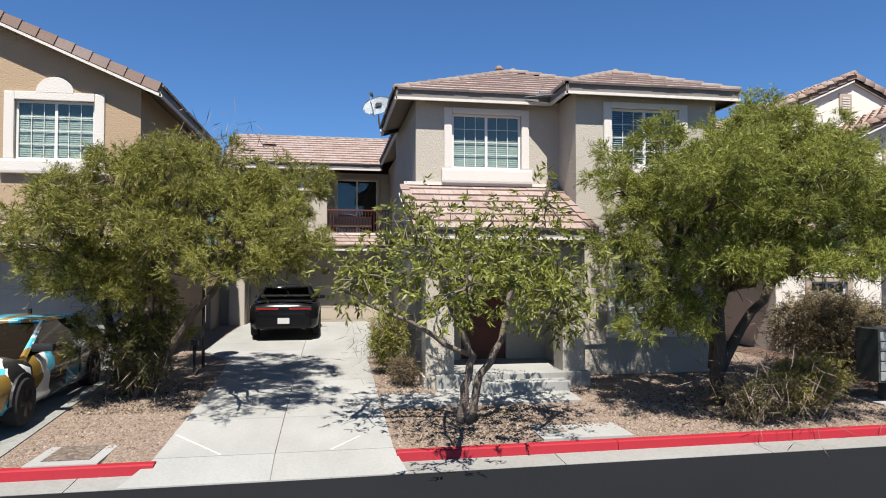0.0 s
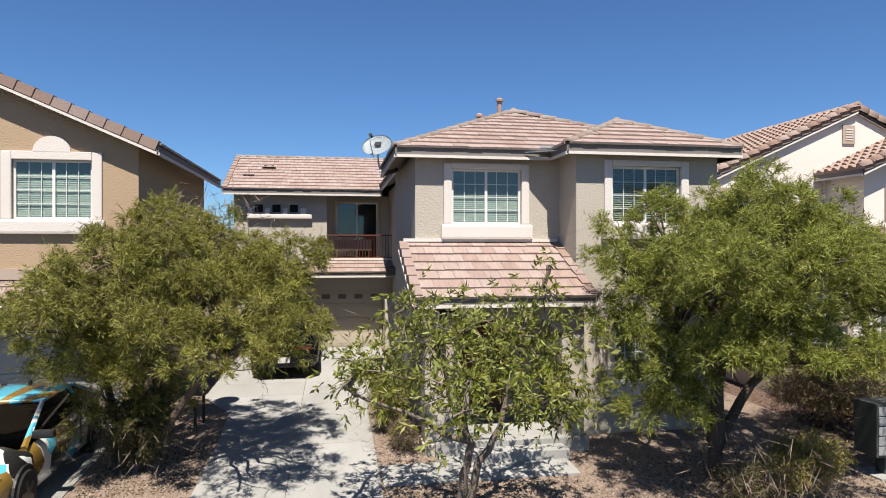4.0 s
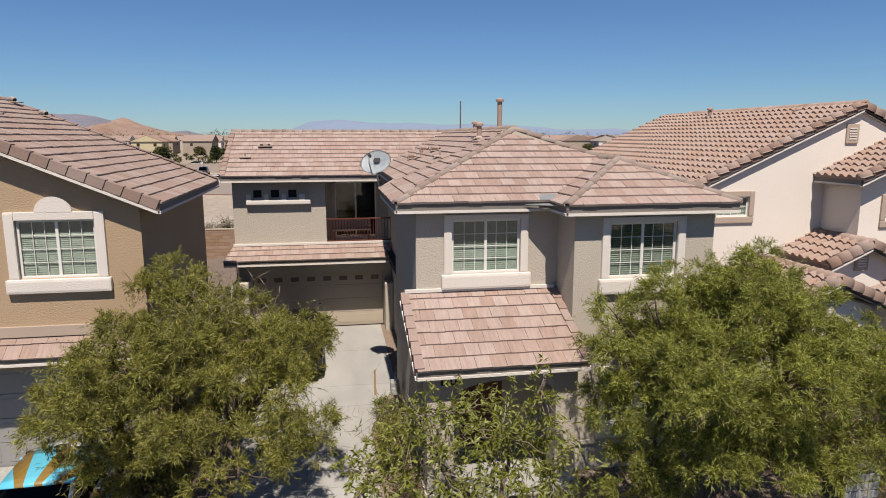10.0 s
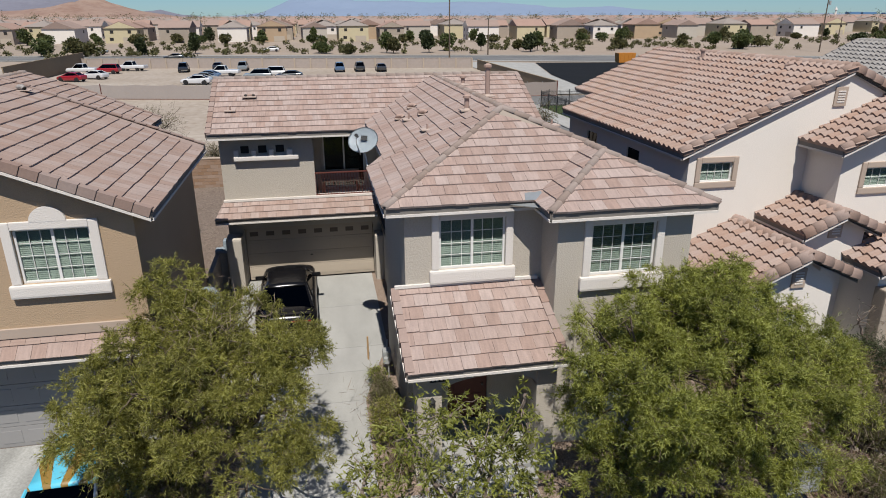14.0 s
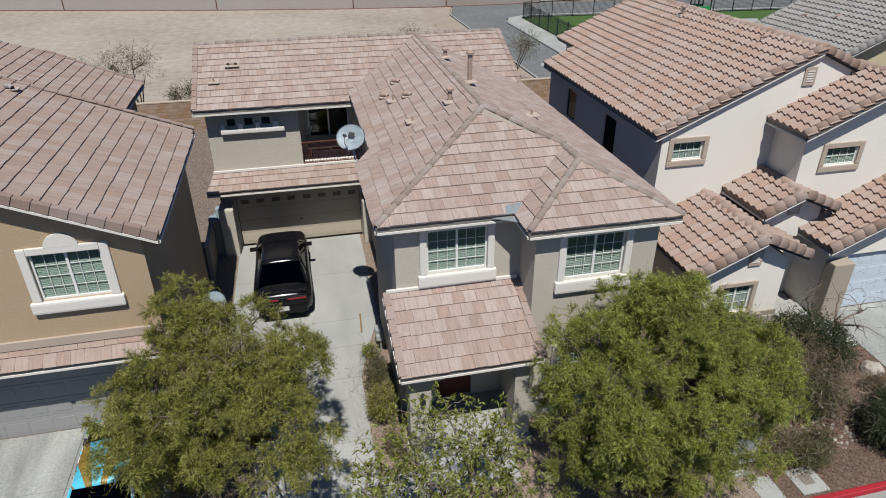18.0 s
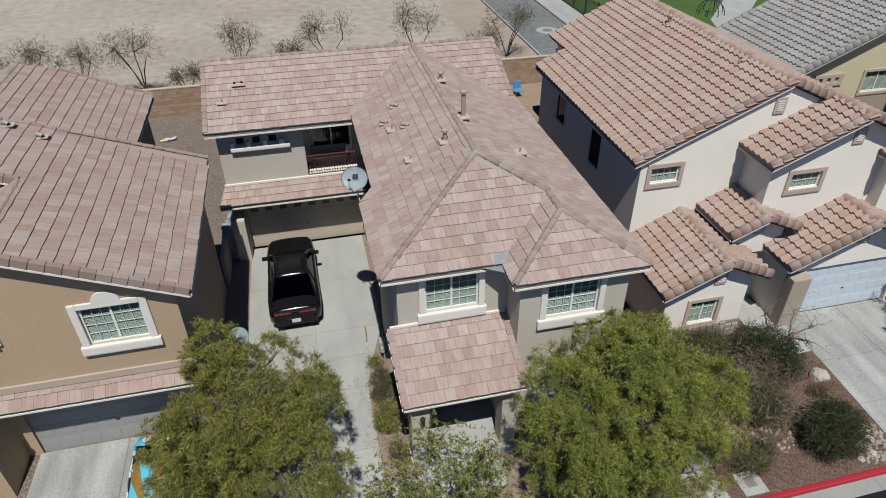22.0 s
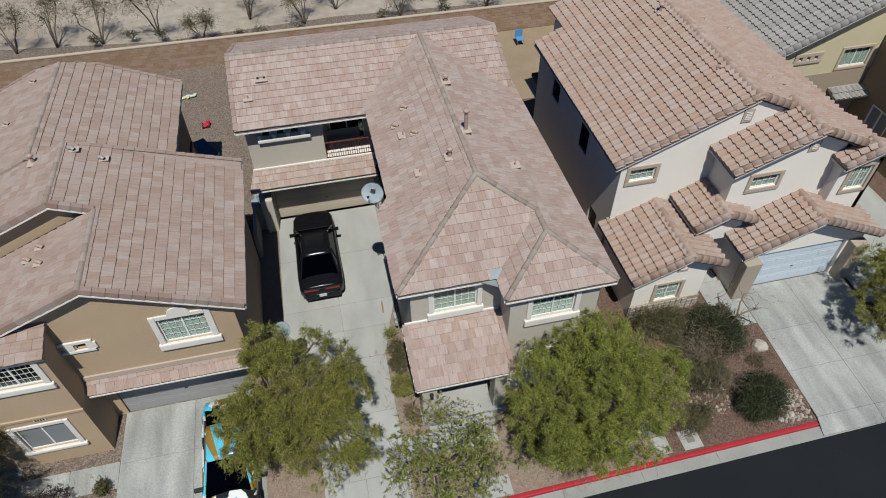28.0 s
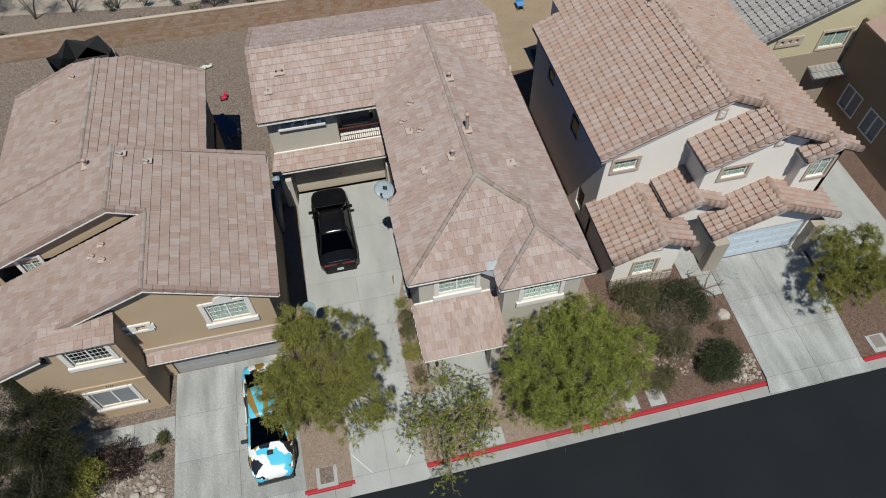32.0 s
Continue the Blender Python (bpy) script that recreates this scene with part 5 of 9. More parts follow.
part("gable_wall", prism(bmesh.new(), [(-15.0, 18.0, lz(-9.16) - PL * 5.84 - 0.2), (-9.16, 18.0, lz(-9.16) - 0.13), (-7.95, 18.0, lz(-7.95) - 0.13), (-12.2, 18.0, lz(-7.9) - PL * 4.3 - 0.1)], (0, 0.15, 0)), T, tan_house)
window(tan_house, -13.42, -12.68, 5.35, 6.22, 17.99, cols=2, rows=2, surround=0.16, sill=0.18, head=0.14)
for p0, p1 in (((-7.9, yf, lz(-7.9)), (-7.9, 17.75, lz(-7.9))), ((-9.16, 17.75, lz(-9.16)), (-9.16, 21.1, lz(-9.16))), ((RXL, 21.0, zb2), (RXL, 27.7, zb2))):
    caps(lroof, p0, p1, M["cap"])

for a, b, o in (((lx, yf, ZL), (-7.9, yf, lz(-7.9)), -1), ((-15.0, yf, lz(-7.9) - PL * 7.1), (-7.9, yf, lz(-7.9)), -1), ((-15, 17.75, lz(-9.16) - PL * 5.84), (-9.16, 17.75, lz(-9.16)), -1),
                ((-7.9, 17.75, lz(-7.9)), (-9.16, 17.75, lz(-9.16)), -1), ((lx, 21.75, ZL), (-8.7, 21.1, lz(-8.7)), 1), ((-6.2, 28.3, ZL), (-9.4, 28.3, zb2 - PL * 1.2), 1), ((-15.0, 28.3, zb2 - PL * 4.4), (-11.8, 28.3, zb2 - PL * 1.2), 1)):
    rake(lroof, a, b, (0, o, 0), M["rake"])
rake(roof, (-3.8, yw, ZE), (-3.8, ridge_y, zr), (-1, 0, 0), M["rake"])
rake(roof, (-3.8, 31.2, ZE), (-3.8, ridge_y, zr), (-1, 0, 0), M["rake"])
rake(roof, (XG, yw, ZE), (XG, ridge_y, zr), (1, 0, 0), M["rake"])
rake(porch_roof, (1.5, 11.74, 3.06), (1.44, 13.77, 4.07), (-1, 0, 0), M["rake"])
rake(porch_roof, (4.98, 11.74, 3.06), (4.92, 13.77, 4.07), (1, 0, 0), M["rake"])

# ---- the cream house ----
cream_house = thing("house", (16.3, 18.3, 0.2), "two-storey cream stucco house with terracotta barrel tile roof", "house")
C = M["stucco_cream"]
RX, RXE, RXR, ZR, PR = 10.9, 21.8, 16.35, 5.98, 0.448
rr = ZR + PR * (RXR - RX)


def rz_(xx):
    return ZR + PR * (xx - RX)


W1 = (11.62, 12.72, 5.02, 5.64)
wall(cream_house, "front_wall", "x", 11.2, 21.5, 0.1, 6.0, 18.10, 18.30, [W1], C)
part("gable_wall", prism(bmesh.new(), [(11.2, 18.10, 6.0), (21.5, 18.10, 6.0), (RXR, 18.10, rr - 0.14)], (0, 0.2, 0)), C, cream_house)
wall(cream_house, "west_wall", "y", 18.30, 28.0, 0.1, 6.05, 11.2, 11.4, [(21.3, 22.3, 3.9, 5.4), (25.0, 26.0, 4.2, 5.4), (19.2, 20.0, 0.9, 2.2)], C)
for a in ((21.3, 22.3, 3.9, 5.4), (25.0, 26.0, 4.2, 5.4), (19.2, 20.0, 0.9, 2.2)):
    part("window", boxed(11.27, 11.29, a[0], a[1], a[2], a[3]), M["car_glass"], cream_house)
wall(cream_house, "east_wall", "y", 16.1, 30.0, 0.1, 6.05, 21.3, 21.5, [], C)
wall(cream_house, "rear_wall", "x", 12.6, 21.3, 0.1, 6.0, 29.8, 30.0, [], C)
wall(cream_house, "notch_wall", "x", 11.4, 12.6, 0.1, 6.05, 27.8, 28.0, [], C)
wall(cream_house, "notch_wall", "y", 28.0, 29.8, 0.1, 6.5, 12.6, 12.8, [], C)
W2 = (16.15, 17.35, 5.0, 5.62)
wall(cream_house, "second_front_wall", "x", 15.3, 19.9, 0.1, 6.25, 16.6, 16.8, [W2], C)
part("second_gable_wall", prism(bmesh.new(), [(15.3, 16.6, 6.25), (19.9, 16.6, 6.25), (19.9, 16.6, 6.95), (18.3, 16.6, 7.55)], (0, 0.2, 0)), C, cream_house)
wall(cream_house, "second_west_wall", "y", 16.8, 18.3, 0.1, 6.3, 15.3, 15.5, [], C)
W3 = (20.25, 21.2, 4.55, 5.75)
wall(cream_house, "third_front_wall", "x", 19.75, 21.5, 0.1, 6.2, 16.1, 16.3, [W3], C)
part("third_gable_wall", prism(bmesh.new(), [(19.75, 16.1, 6.2), (21.5, 16.1, 6.2), (20.9, 16.1, 6.75)], (0, 0.2, 0)), C, cream_house)
wall(cream_house, "third_west_wall", "y", 16.3, 16.6, 0.1, 6.2, 19.75, 19.9, [], C)
# indoor shade is put into this floor's colour
part("interior_floor", boxed(11.5, 21.2, 18.6, 29.7, 3.0, 3.2), M["dark"], cream_house)
window(cream_house, *W1, 18.10, cols=4, rows=2, surround=0.17, sill=0.2, mats=("trim_tan", "vinyl"), head=0.17, halves=1)
window(cream_house, *W2, 16.6, cols=4, rows=2, surround=0.17, sill=0.2, mats=("trim_tan", "vinyl"), head=0.17, halves=1)
window(cream_house, *W3, 16.1, cols=3, rows=3, surround=0.15, sill=0.18, mats=("trim_tan", "vinyl"), head=0.15)
# low front parts
WA_ = (12.2, 13.25, 0.95, 1.95)
wall(cream_house, "low_front_wall", "x", 11.2, 14.3, 0.1, 2.75, 14.95, 15.15, [WA_], C)
part("low_gable_wall", prism(bmesh.new(), [(11.2, 14.95, 2.75), (14.3, 14.95, 2.75), (13.1, 14.95, 3.55)], (0, 0.2, 0)), C, cream_house)
wall(cream_house, "low_west_wall", "y", 15.15, 18.3, 0.1, 2.8, 11.2, 11.4, [], C)
wall(cream_house, "low_east_wall", "y", 15.15, 18.3, 0.1, 2.8, 14.1, 14.3, [], C)
window(cream_house, *WA_, 14.95, cols=2, rows=3, surround=0.16, sill=0.18, mats=("trim_tan", "vinyl"), head=0.14)
st = part("stone_veneer", boxed(11.15, 14.35, 14.9, 14.95, 0.1, 0.85), M["stone"], cream_house, "rough stone skirting")
for i in range(46):
    rnd = random.Random(i)
    xx, zz = 11.2 + (i % 12) * 0.262, 0.15 + (i // 12) * 0.18
    part("stone", boxed(xx, xx + rnd.uniform(0.2, 0.255), 14.86 - rnd.uniform(0, .02), 14.91, zz, zz + rnd.uniform(0.13, 0.17), bev=0.02), M["stone"], st)
wall(cream_house, "entry_gable_wall", "x", 14.1, 16.2, 2.75, 3.85, 16.2, 16.4, [], C)
part("entry_gable", prism(bmesh.new(), [(14.1, 16.2, 3.85), (16.2, 16.2, 3.85), (15.1, 16.2, 4.3)], (0, 0.2, 0)), C, cream_house)
RG = (16.85, 21.0, 0.18, 2.4)
wall(cream_house, "garage_wall", "x", 16.1, 21.75, 0.18, 2.9, 15.2, 15.4, [RG], C)
part("garage_gable", prism(bmesh.new(), [(16.1, 15.2, 2.9), (21.75, 15.2, 2.9), (18.75, 15.2, 4.25)], (0, 0.2, 0)), C, cream_house)
wall(cream_house, "garage_west_wall", "y", 15.4, 18.3, 0.1, 2.95, 16.1, 16.3, [], C)
part("garage_pier", boxed(16.0, 16.75, 14.75, 15.2, 0.1, 2.35, bev=0.05), M["stucco_beige"], cream_house)
part("garage_pier", boxed(21.1, 21.8, 14.75, 15.2, 0.1, 2.35, bev=0.05), M["stucco_beige"], cream_house)
garage_door(cream_house, RG[0] + .02, RG[1] - .02, RG[2], RG[3], 15.33, M["garage_white"], windows=False)


def gable_vent(x, y, z):
    v = part("gable_vent", boxed(x - 0.22, x + 0.22, y - 0.05, y + 0.01, z - 0.3, z + 0.3, bev=0.02), M["trim_tan"], cream_house, "louvred tan gable vent")
    for k in range(5):
        part("louvre", boxed(x - 0.13, x + 0.13, y - 0.065, y - 0.045, z - 0.18 + 0.08 * k, z - 0.14 + 0.08 * k), M["trim"], v)


gable_vent(16.1, 18.10, 7.55)
gable_vent(18.35, 16.6, 6.85)
gable_vent(13.1, 14.95, 2.95)
gable_vent(15.15, 16.2, 3.9)
gable_vent(18.75, 15.2, 3.6)

yR = 18.0
R_w = [(RX, 28.1, ZR), (RX, yR, ZR), (RXR, yR, rr), (RXR, 28.1, rr)]
R_w2 = [(12.3, 30.2, rz_(12.3)), (12.3, 28.1, rz_(12.3)), (RXR, 28.1, rr), (RXR, 30.2, rr)]
R_e = [(RXE, yR, ZR), (RXE, 30.2, ZR), (RXR, 30.2, rr), (RXR, yR, rr)]
g2 = (14.95, 18.25, 6.25)
g2r = g2[2] + PR * (g2[1] - g2[0])
R2_w = [(14.95, 18.6, 6.25), (14.95, 16.25, 6.25), (18.25, 16.25, g2r), (18.25, 18.6, g2r)]
R2_e = [(21.8, 16.25, g2r - PR * 3.55), (21.8, 18.6, g2r - PR * 3.55), (18.25, 18.6, g2r), (18.25, 16.25, g2r)]
R3_w = [(19.5, 16.6, 6.15), (19.5, 15.75, 6.15), (20.9, 15.75, 6.78), (20.9, 16.6, 6.78)]
R3_e = [(22.0, 15.75, 6.28), (22.0, 16.6, 6.28), (20.9, 16.6, 6.78), (20.9, 15.75, 6.78)]
RA_w = [(10.85, 18.3, 2.72), (10.85, 14.6, 2.72), (13.1, 14.6, 3.75), (13.1, 18.3, 3.75)]
RA_e = [(14.75, 14.6, 3.0), (14.75, 18.3, 3.0), (13.1, 18.3, 3.75), (13.1, 14.6, 3.75)]
RB_w = [(13.85, 18.3, 3.86), (13.85, 15.85, 3.86), (15.15, 15.85, 4.45), (15.15, 18.3, 4.45)]
RB_e = [(16.5, 15.85, 3.84), (16.5, 17.0, 3.84), (15.15, 17.0, 4.45), (15.15, 15.85, 4.45)]
RC_w = [(15.65, 16.65, 2.98), (15.65, 14.75, 2.98), (18.75, 14.75, 4.37), (18.75, 16.65, 4.37)]
RC_e = [(22.1, 14.75, 2.87), (22.1, 16.65, 2.87), (18.75, 16.65, 4.37), (18.75, 14.75, 4.37)]
rroof = deck(cream_house, [R_w, R_w2, R_e, R2_w, R2_e, R3_w, R3_e], 0.1)
rlow = deck(cream_house, [RA_w, RA_e, RB_w, RB_e, RC_w, RC_e], 0.1, "low_roof")
for P, host in ((R_w, rroof), (R2_w, rroof), (R3_w, rroof), (RA_w, rlow), (RB_w, rlow), (RC_w, rlow)):
    board(cream_house, P[2], P[1], 0.17, side=-1)
    caps(host, (P[1][0], P[1][1] + 0.07, P[1][2]), (P[2][0], P[2][1] + 0.07, P[2][2]), M["cap_r"], 0.15, 0.165, 0.38, 0.025, "verge_tile", 0.94)
    caps(host, P[2], P[3], M["cap_r"], 0.18, 0.15)
    board(cream_house, P[1], P[0], 0.17, side=-1)
for P, host in ((R_e, rroof), (R2_e, rroof), (R3_e, rroof), (RA_e, rlow), (RB_e, rlow), (RC_e, rlow)):
    caps(host, (P[0][0], P[0][1] + 0.07, P[0][2]), (P[3][0], P[3][1] + 0.07, P[3][2]), M["cap_r"], 0.15, 0.165, 0.38, 0.025, "verge_tile", 0.94)
    board(cream_house, P[0], P[3], 0.17)
    board(cream_house, P[1], P[0], 0.17)


# ---- the yellow house behind and the brown one beside it ----
yellow_house = thing("house", (25.5, 25.5, 0.2), "pale yellow stucco house with grey tile roof", "house")
Y = M["stucco_yellow"]
WY = (25.92, 27.5, 4.6, 5.6)
YX, YZ, YB = 27.7, 6.0 + 0.451 * 5.9, 30.6
NY = [(23.42 + 0.42 * i, 23.6 + 0.42 * i, 5.3, 5.48) for i in range(3)]
wall(yellow_house, "front_wall", "x", 22.2, 33.2, 0.1, 6.0, 24.4, 24.6, [WY, *NY], Y)
part("gable_wall", prism(bmesh.new(), [(22.2, 24.4, 6.0), (33.2, 24.4, 6.0), (YX, 24.4, YZ - 0.13)], (0, 0.2, 0)), Y, yellow_house)
part("lower_wall", boxed(22.2, 33.2, 24.37, 24.398, 0.1, 4.36), M["stucco_band"], yellow_house, "tan painted lower wall")
wall(yellow_house, "west_wall", "y", 24.6, YB - 0.4, 0.1, 6.0, 22.2, 22.4, [], Y)
wall(yellow_house, "rear_wall", "x", 22.2, 33.2, 0.1, 6.0, YB - 0.4, YB - 0.2, [], Y)
part("rear_gable_wall", prism(bmesh.new(), [(22.2, YB - 0.4, 6.0), (33.2, YB - 0.4, 6.0), (YX, YB - 0.4, YZ - 0.13)], (0, 0.2, 0)), Y, yellow_house)
window(yellow_house, *WY, 24.4, cols=2, rows=1, surround=0.15, sill=0.15, mats=("trim_tan", "vinyl"), head=0.14)
nm = part("niche_moulding", boxed(23.15, 24.71, 24.33, 24.398, 5.5, 5.68, bev=0.02), M["trim_tan"], yellow_house)
part("moulding", boxed(23.15, 24.71, 24.33, 24.398, 5.1, 5.28, bev=0.02), M["trim_tan"], nm)
for i in range(4):
    part("moulding", boxed(23.16 + 0.43 * i, 23.4 + 0.43 * i, 24.34, 24.398, 5.28, 5.5, bev=0.015), M["trim_tan"], nm)
# one near-black sheet paints the shade behind all three slots
part("niche", boxed(23.3, 24.6, 24.5, 24.52, 5.25, 5.55), M["dark"], nm)
Y_w = [(21.8, YB, 6.0), (21.8, 24.0, 6.0), (YX, 24.0, YZ), (YX, YB, YZ)]
Y_e = [(33.6, 24.0, 6.0), (33.6, YB, 6.0), (YX, YB, YZ), (YX, 24.0, YZ)]
yroof = deck(yellow_house, [Y_w, Y_e], 0.1)
Y_p = [(25.95, 23.6, 3.15), (28.3, 23.6, 3.15), (28.3, 24.4, 3.45), (25.95, 24.4, 3.45)]
ypent = deck(yellow_house, [Y_p], 0.1, "pent_roof")
board(yellow_house, Y_w[2], Y_w[1], 0.17, material=M["fascia"], side=-1)
for y in (24.05, YB - 0.05):
    for x in (21.8, 33.6):
        caps(yroof, (x, y, 6.0), (YX, y, YZ), M["tile_grey"], 0.14, 0.15, 0.38, 0.02, "verge_tile", 0.94)
caps(yroof, (YX, 24.0, YZ), (YX, YB, YZ), M["tile_grey"], 0.16, 0.14)
brown_house = thing("house", (29.0, 20.0, 0.2), "brown stucco house wall in shade", "house")
BWs = [(21.65, 23.03, 1.58, 2.95), (19.7, 21.0, 1.55, 2.95)]
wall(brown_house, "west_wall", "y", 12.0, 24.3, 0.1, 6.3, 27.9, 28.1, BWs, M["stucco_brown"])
for a in BWs:
    w = part("window", boxed(27.98, 28.0, a[0], a[1], a[2], a[3]), M["screen"], brown_house)
    bm = bmesh.new()
    for b in ((a[0], a[0] + .06, a[2], a[3]), (a[1] - .06, a[1], a[2], a[3]), ((a[0] + a[1]) / 2 - .03, (a[0] + a[1]) / 2 + .03, a[2], a[3]), (a[0], a[1], a[2] - .05, a[2] + .02), (a[0], a[1], a[3] - .02, a[3] + .05)):
        box(bm, 27.88, 27.97, *b)
    part("frame", bm, M["vinyl"], w)
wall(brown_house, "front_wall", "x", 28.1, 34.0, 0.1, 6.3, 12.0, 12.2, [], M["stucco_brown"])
part("roof", prism(bmesh.new(), [(27.6, 11.7, 6.3), (27.6, 23.9, 6.3), (34, 23.9, 9.0), (34, 11.7, 9.0)], (0, 0, -0.1)), M["tile_r"], brown_house)

part("valley_flashing", prism(bmesh.new(), [(4.1, 13.46, 6.03), (4.72, 13.42, 6.05), (4.72, 13.06, 6.03)], (0, 0, -0.012)), M["gutter_metal"], main_house, "bent pale metal valley flashing")


# ---- vegetation ----
def leaves(name, parent, base, way, length, width, material, label=""):
    """Narrow pointed leaves: base points, directions, lengths and widths as arrays, in one mesh."""
    rs = np.random.RandomState(len(base) % 9973)
    n = len(base)
    way = way / np.linalg.norm(way, axis=1, keepdims=True)
    side = np.cross(way, rs.normal(size=(n, 3)))
    side /= np.linalg.norm(side, axis=1, keepdims=True) + 1e-9
    v = np.empty((n, 4, 3))
    v[:, 0] = base
    v[:, 1] = base + way * (length * 0.45)[:, None] + side * (width * 0.5)[:, None]
    v[:, 2] = base + way * length[:, None]
    v[:, 3] = base + way * (length * 0.45)[:, None] - side * (width * 0.5)[:, None]
    me = bpy.data.meshes.new(name)
    me.vertices.add(4 * n)
    me.vertices.foreach_set("co", v.reshape(-1).astype(np.float32))
    me.loops.add(4 * n)
    me.loops.foreach_set("vertex_index", np.arange(4 * n, dtype=np.int32))
    me.polygons.add(n)
    me.polygons.foreach_set("loop_start", np.arange(0, 4 * n, 4, dtype=np.int32))
    me.update(calc_edges=True)
    me.materials.append(material)
    ob = part(name, me, material, parent, label)
    return ob


def limb(bm, a, b, r0, r1, rs, sag=0.0, n=6, wob=0.08, sides=7):
    a, b = Vector(a), Vector(b)
    L = (b - a).length
    pts, rad = [], []
    for i in range(n + 1):
        t = i / n
        p = a.lerp(b, t) + Vector(rs.normal(size=3)) * wob * L * 0.35 * math.sin(math.pi * t) + Vector((0, 0, sag * L * math.sin(math.pi * t)))
        pts.append(p)
        rad.append(r0 + (r1 - r0) * t)
    tube(bm, pts, rad, sides)
    return pts


def tree(name, label, base, stems, blobs, leaf, bark, count, per=11, twig=0.45, leaf_len=0.085, leaf_wid=0.017, droop=0.5, shell=0.55, seed=1, spread=0.55, twigs_seen=0.25, bare=0, category="tree", group="", clumps=0, domed=False, tuft=0):
    """Stems (lists of points with radii) and a crown of drooping leafy twigs filling uneven blobs (centre, radii)."""
    rs = np.random.RandomState(seed)
    t = thing(name, base, label, category, group)
    bm = bmesh.new()
    for pts, r0, r1 in stems:
        pts = [Vector(p) for p in pts]
        full = []
        for i in range(len(pts) - 1):
            for k in range(3):
                full.append(pts[i].lerp(pts[i + 1], k / 3) + Vector(rs.normal(size=3)) * r0 * 0.25)
        full.append(pts[-1])
        tube(bm, full, [r0 * 1.25 if i == 0 else r0 + (r1 - r0) * i / (len(full) - 1) for i in range(len(full))], 9)
    part("trunk", bm, bark, t, smooth=True)
    tips = [Vector(s[0][-1]) for s in stems]
    bm = bmesh.new()
    limbs = []
    for c, r in blobs:
        c = Vector(c)
        o = min(tips, key=lambda p: (p - c).length)
        limbs += limb(bm, o, c, 0.045, 0.016, rs, 0.05)
        for k in range(5):
            d = Vector(rs.normal(size=3))
            d.normalize()
            e = c + Vector((d.x * r[0], d.y * r[1], d.z * r[2])) * 0.8
            limbs += limb(bm, c.lerp(o, 0.3 * rs.rand()), e, 0.016, 0.005, rs, 0.03, 4, 0.12, 5)
    part("branch", bm, bark, t, smooth=True)["kind"] = "stuff"
    lead = None
    if clumps:      # plumes: leafy sprays that reach out of each blob and hang at their ends
        small, lead = [], []
        for c, r in blobs:
            m = (r[0] * r[1] * r[2]) ** (1 / 3)
            for k in range(clumps):
                d = rs.normal(size=3)
                d /= np.linalg.norm(d)
                d[2] = d[2] * 0.8 + 0.12
                q = rs.uniform(0.8, 1.22)
                g = m * rs.uniform(0.16, 0.26)
                for j, f in enumerate((0.42, 0.62, 0.82, 1.0)):
                    e = np.array(c) + d * np.array(r) * f * q + np.array([0, 0, -0.13 * m * f ** 3])
                    small.append((tuple(e), (g * (1.15 - 0.16 * j), g * (1.15 - 0.16 * j), g * (1.2 - 0.12 * j))))
                    lead.append(d * 0.8 + np.array([0, 0, 0.1 - 0.45 * f ** 2]))
        blobs = small
        lead = np.array(lead)
    vol = np.array([b[1][0] * b[1][1] * b[1][2] for b in blobs]) ** 0.75
    pick = rs.choice(len(blobs), count, p=vol / vol.sum())
    C = np.array([b[0] for b in blobs])[pick]
    R = np.array([b[1] for b in blobs])[pick]
    d = rs.normal(size=(count, 3))
    d /= np.linalg.norm(d, axis=1, keepdims=True)
    if domed:      # leaves sit on the upper side of each lobe, bare wood below
        d[:, 2] = np.where(d[:, 2] < -0.15, -d[:, 2] * rs.uniform(0.2, 1.0, count), d[:, 2])
    lump = 1 + 0.16 * np.sin(d[:, 0] * 7 + pick) * np.sin(d[:, 1] * 6 + 2 * pick) + 0.12 * np.sin(d[:, 2] * 9 + pick)
    rad = (shell + (1 - shell) * rs.rand(count) ** 0.6) * lump
    rad = np.where(rs.rand(count) < 0.14, rs.rand(count) * shell, rad)
    P = C + d * R * rad[:, None]
    out = d * spread + rs.normal(size=(count, 3)) * 0.45
    out[:, 2] += 0.15
    if tuft:       # twigs gather in round tufts with open gaps between
        heads = count // tuft
        own = rs.randint(0, heads, count)
        size = rs.uniform(0.55, 1.35, heads)[own]
        burst = rs.normal(size=(count, 3))
        burst /= np.linalg.norm(burst, axis=1, keepdims=True)
        out = burst * 0.8 + d[own] * 0.6 + np.array([0, 0, 0.2])
        P = P[own] + (burst * rs.uniform(0.0, 0.115, (count, 1)) + d[own] * 0.03) * size[:, None]
    if lead is not None:
        out += lead[pick]
    out /= np.linalg.norm(out, axis=1, keepdims=True)
    L = twig * rs.uniform(0.5, 1.25, count)
    L = np.where(rs.rand(count) < 0.07, L * 2.6, L)
    s = (np.arange(per) + 0.5) / per
    dn = np.array([0, 0, -1.0])
    base_pts = P[:, None, :] + out[:, None, :] * (L[:, None] * s)[:, :, None] + dn * (droop * L[:, None] * s ** 2)[:, :, None]
    tang = out[:, None, :] + dn * (2 * droop * s)[None, :, None]
    way = tang * 0.8 + rs.normal(size=(count, per, 3)) * 0.55 + dn * 0.25 * droop
    n = count * per
    ll = leaf_len * rs.uniform(0.6, 1.25, n)
    lw = leaf_wid * rs.uniform(0.7, 1.3, n)
    keep = base_pts.reshape(-1, 3)[:, 2] > base[2] + 0.08
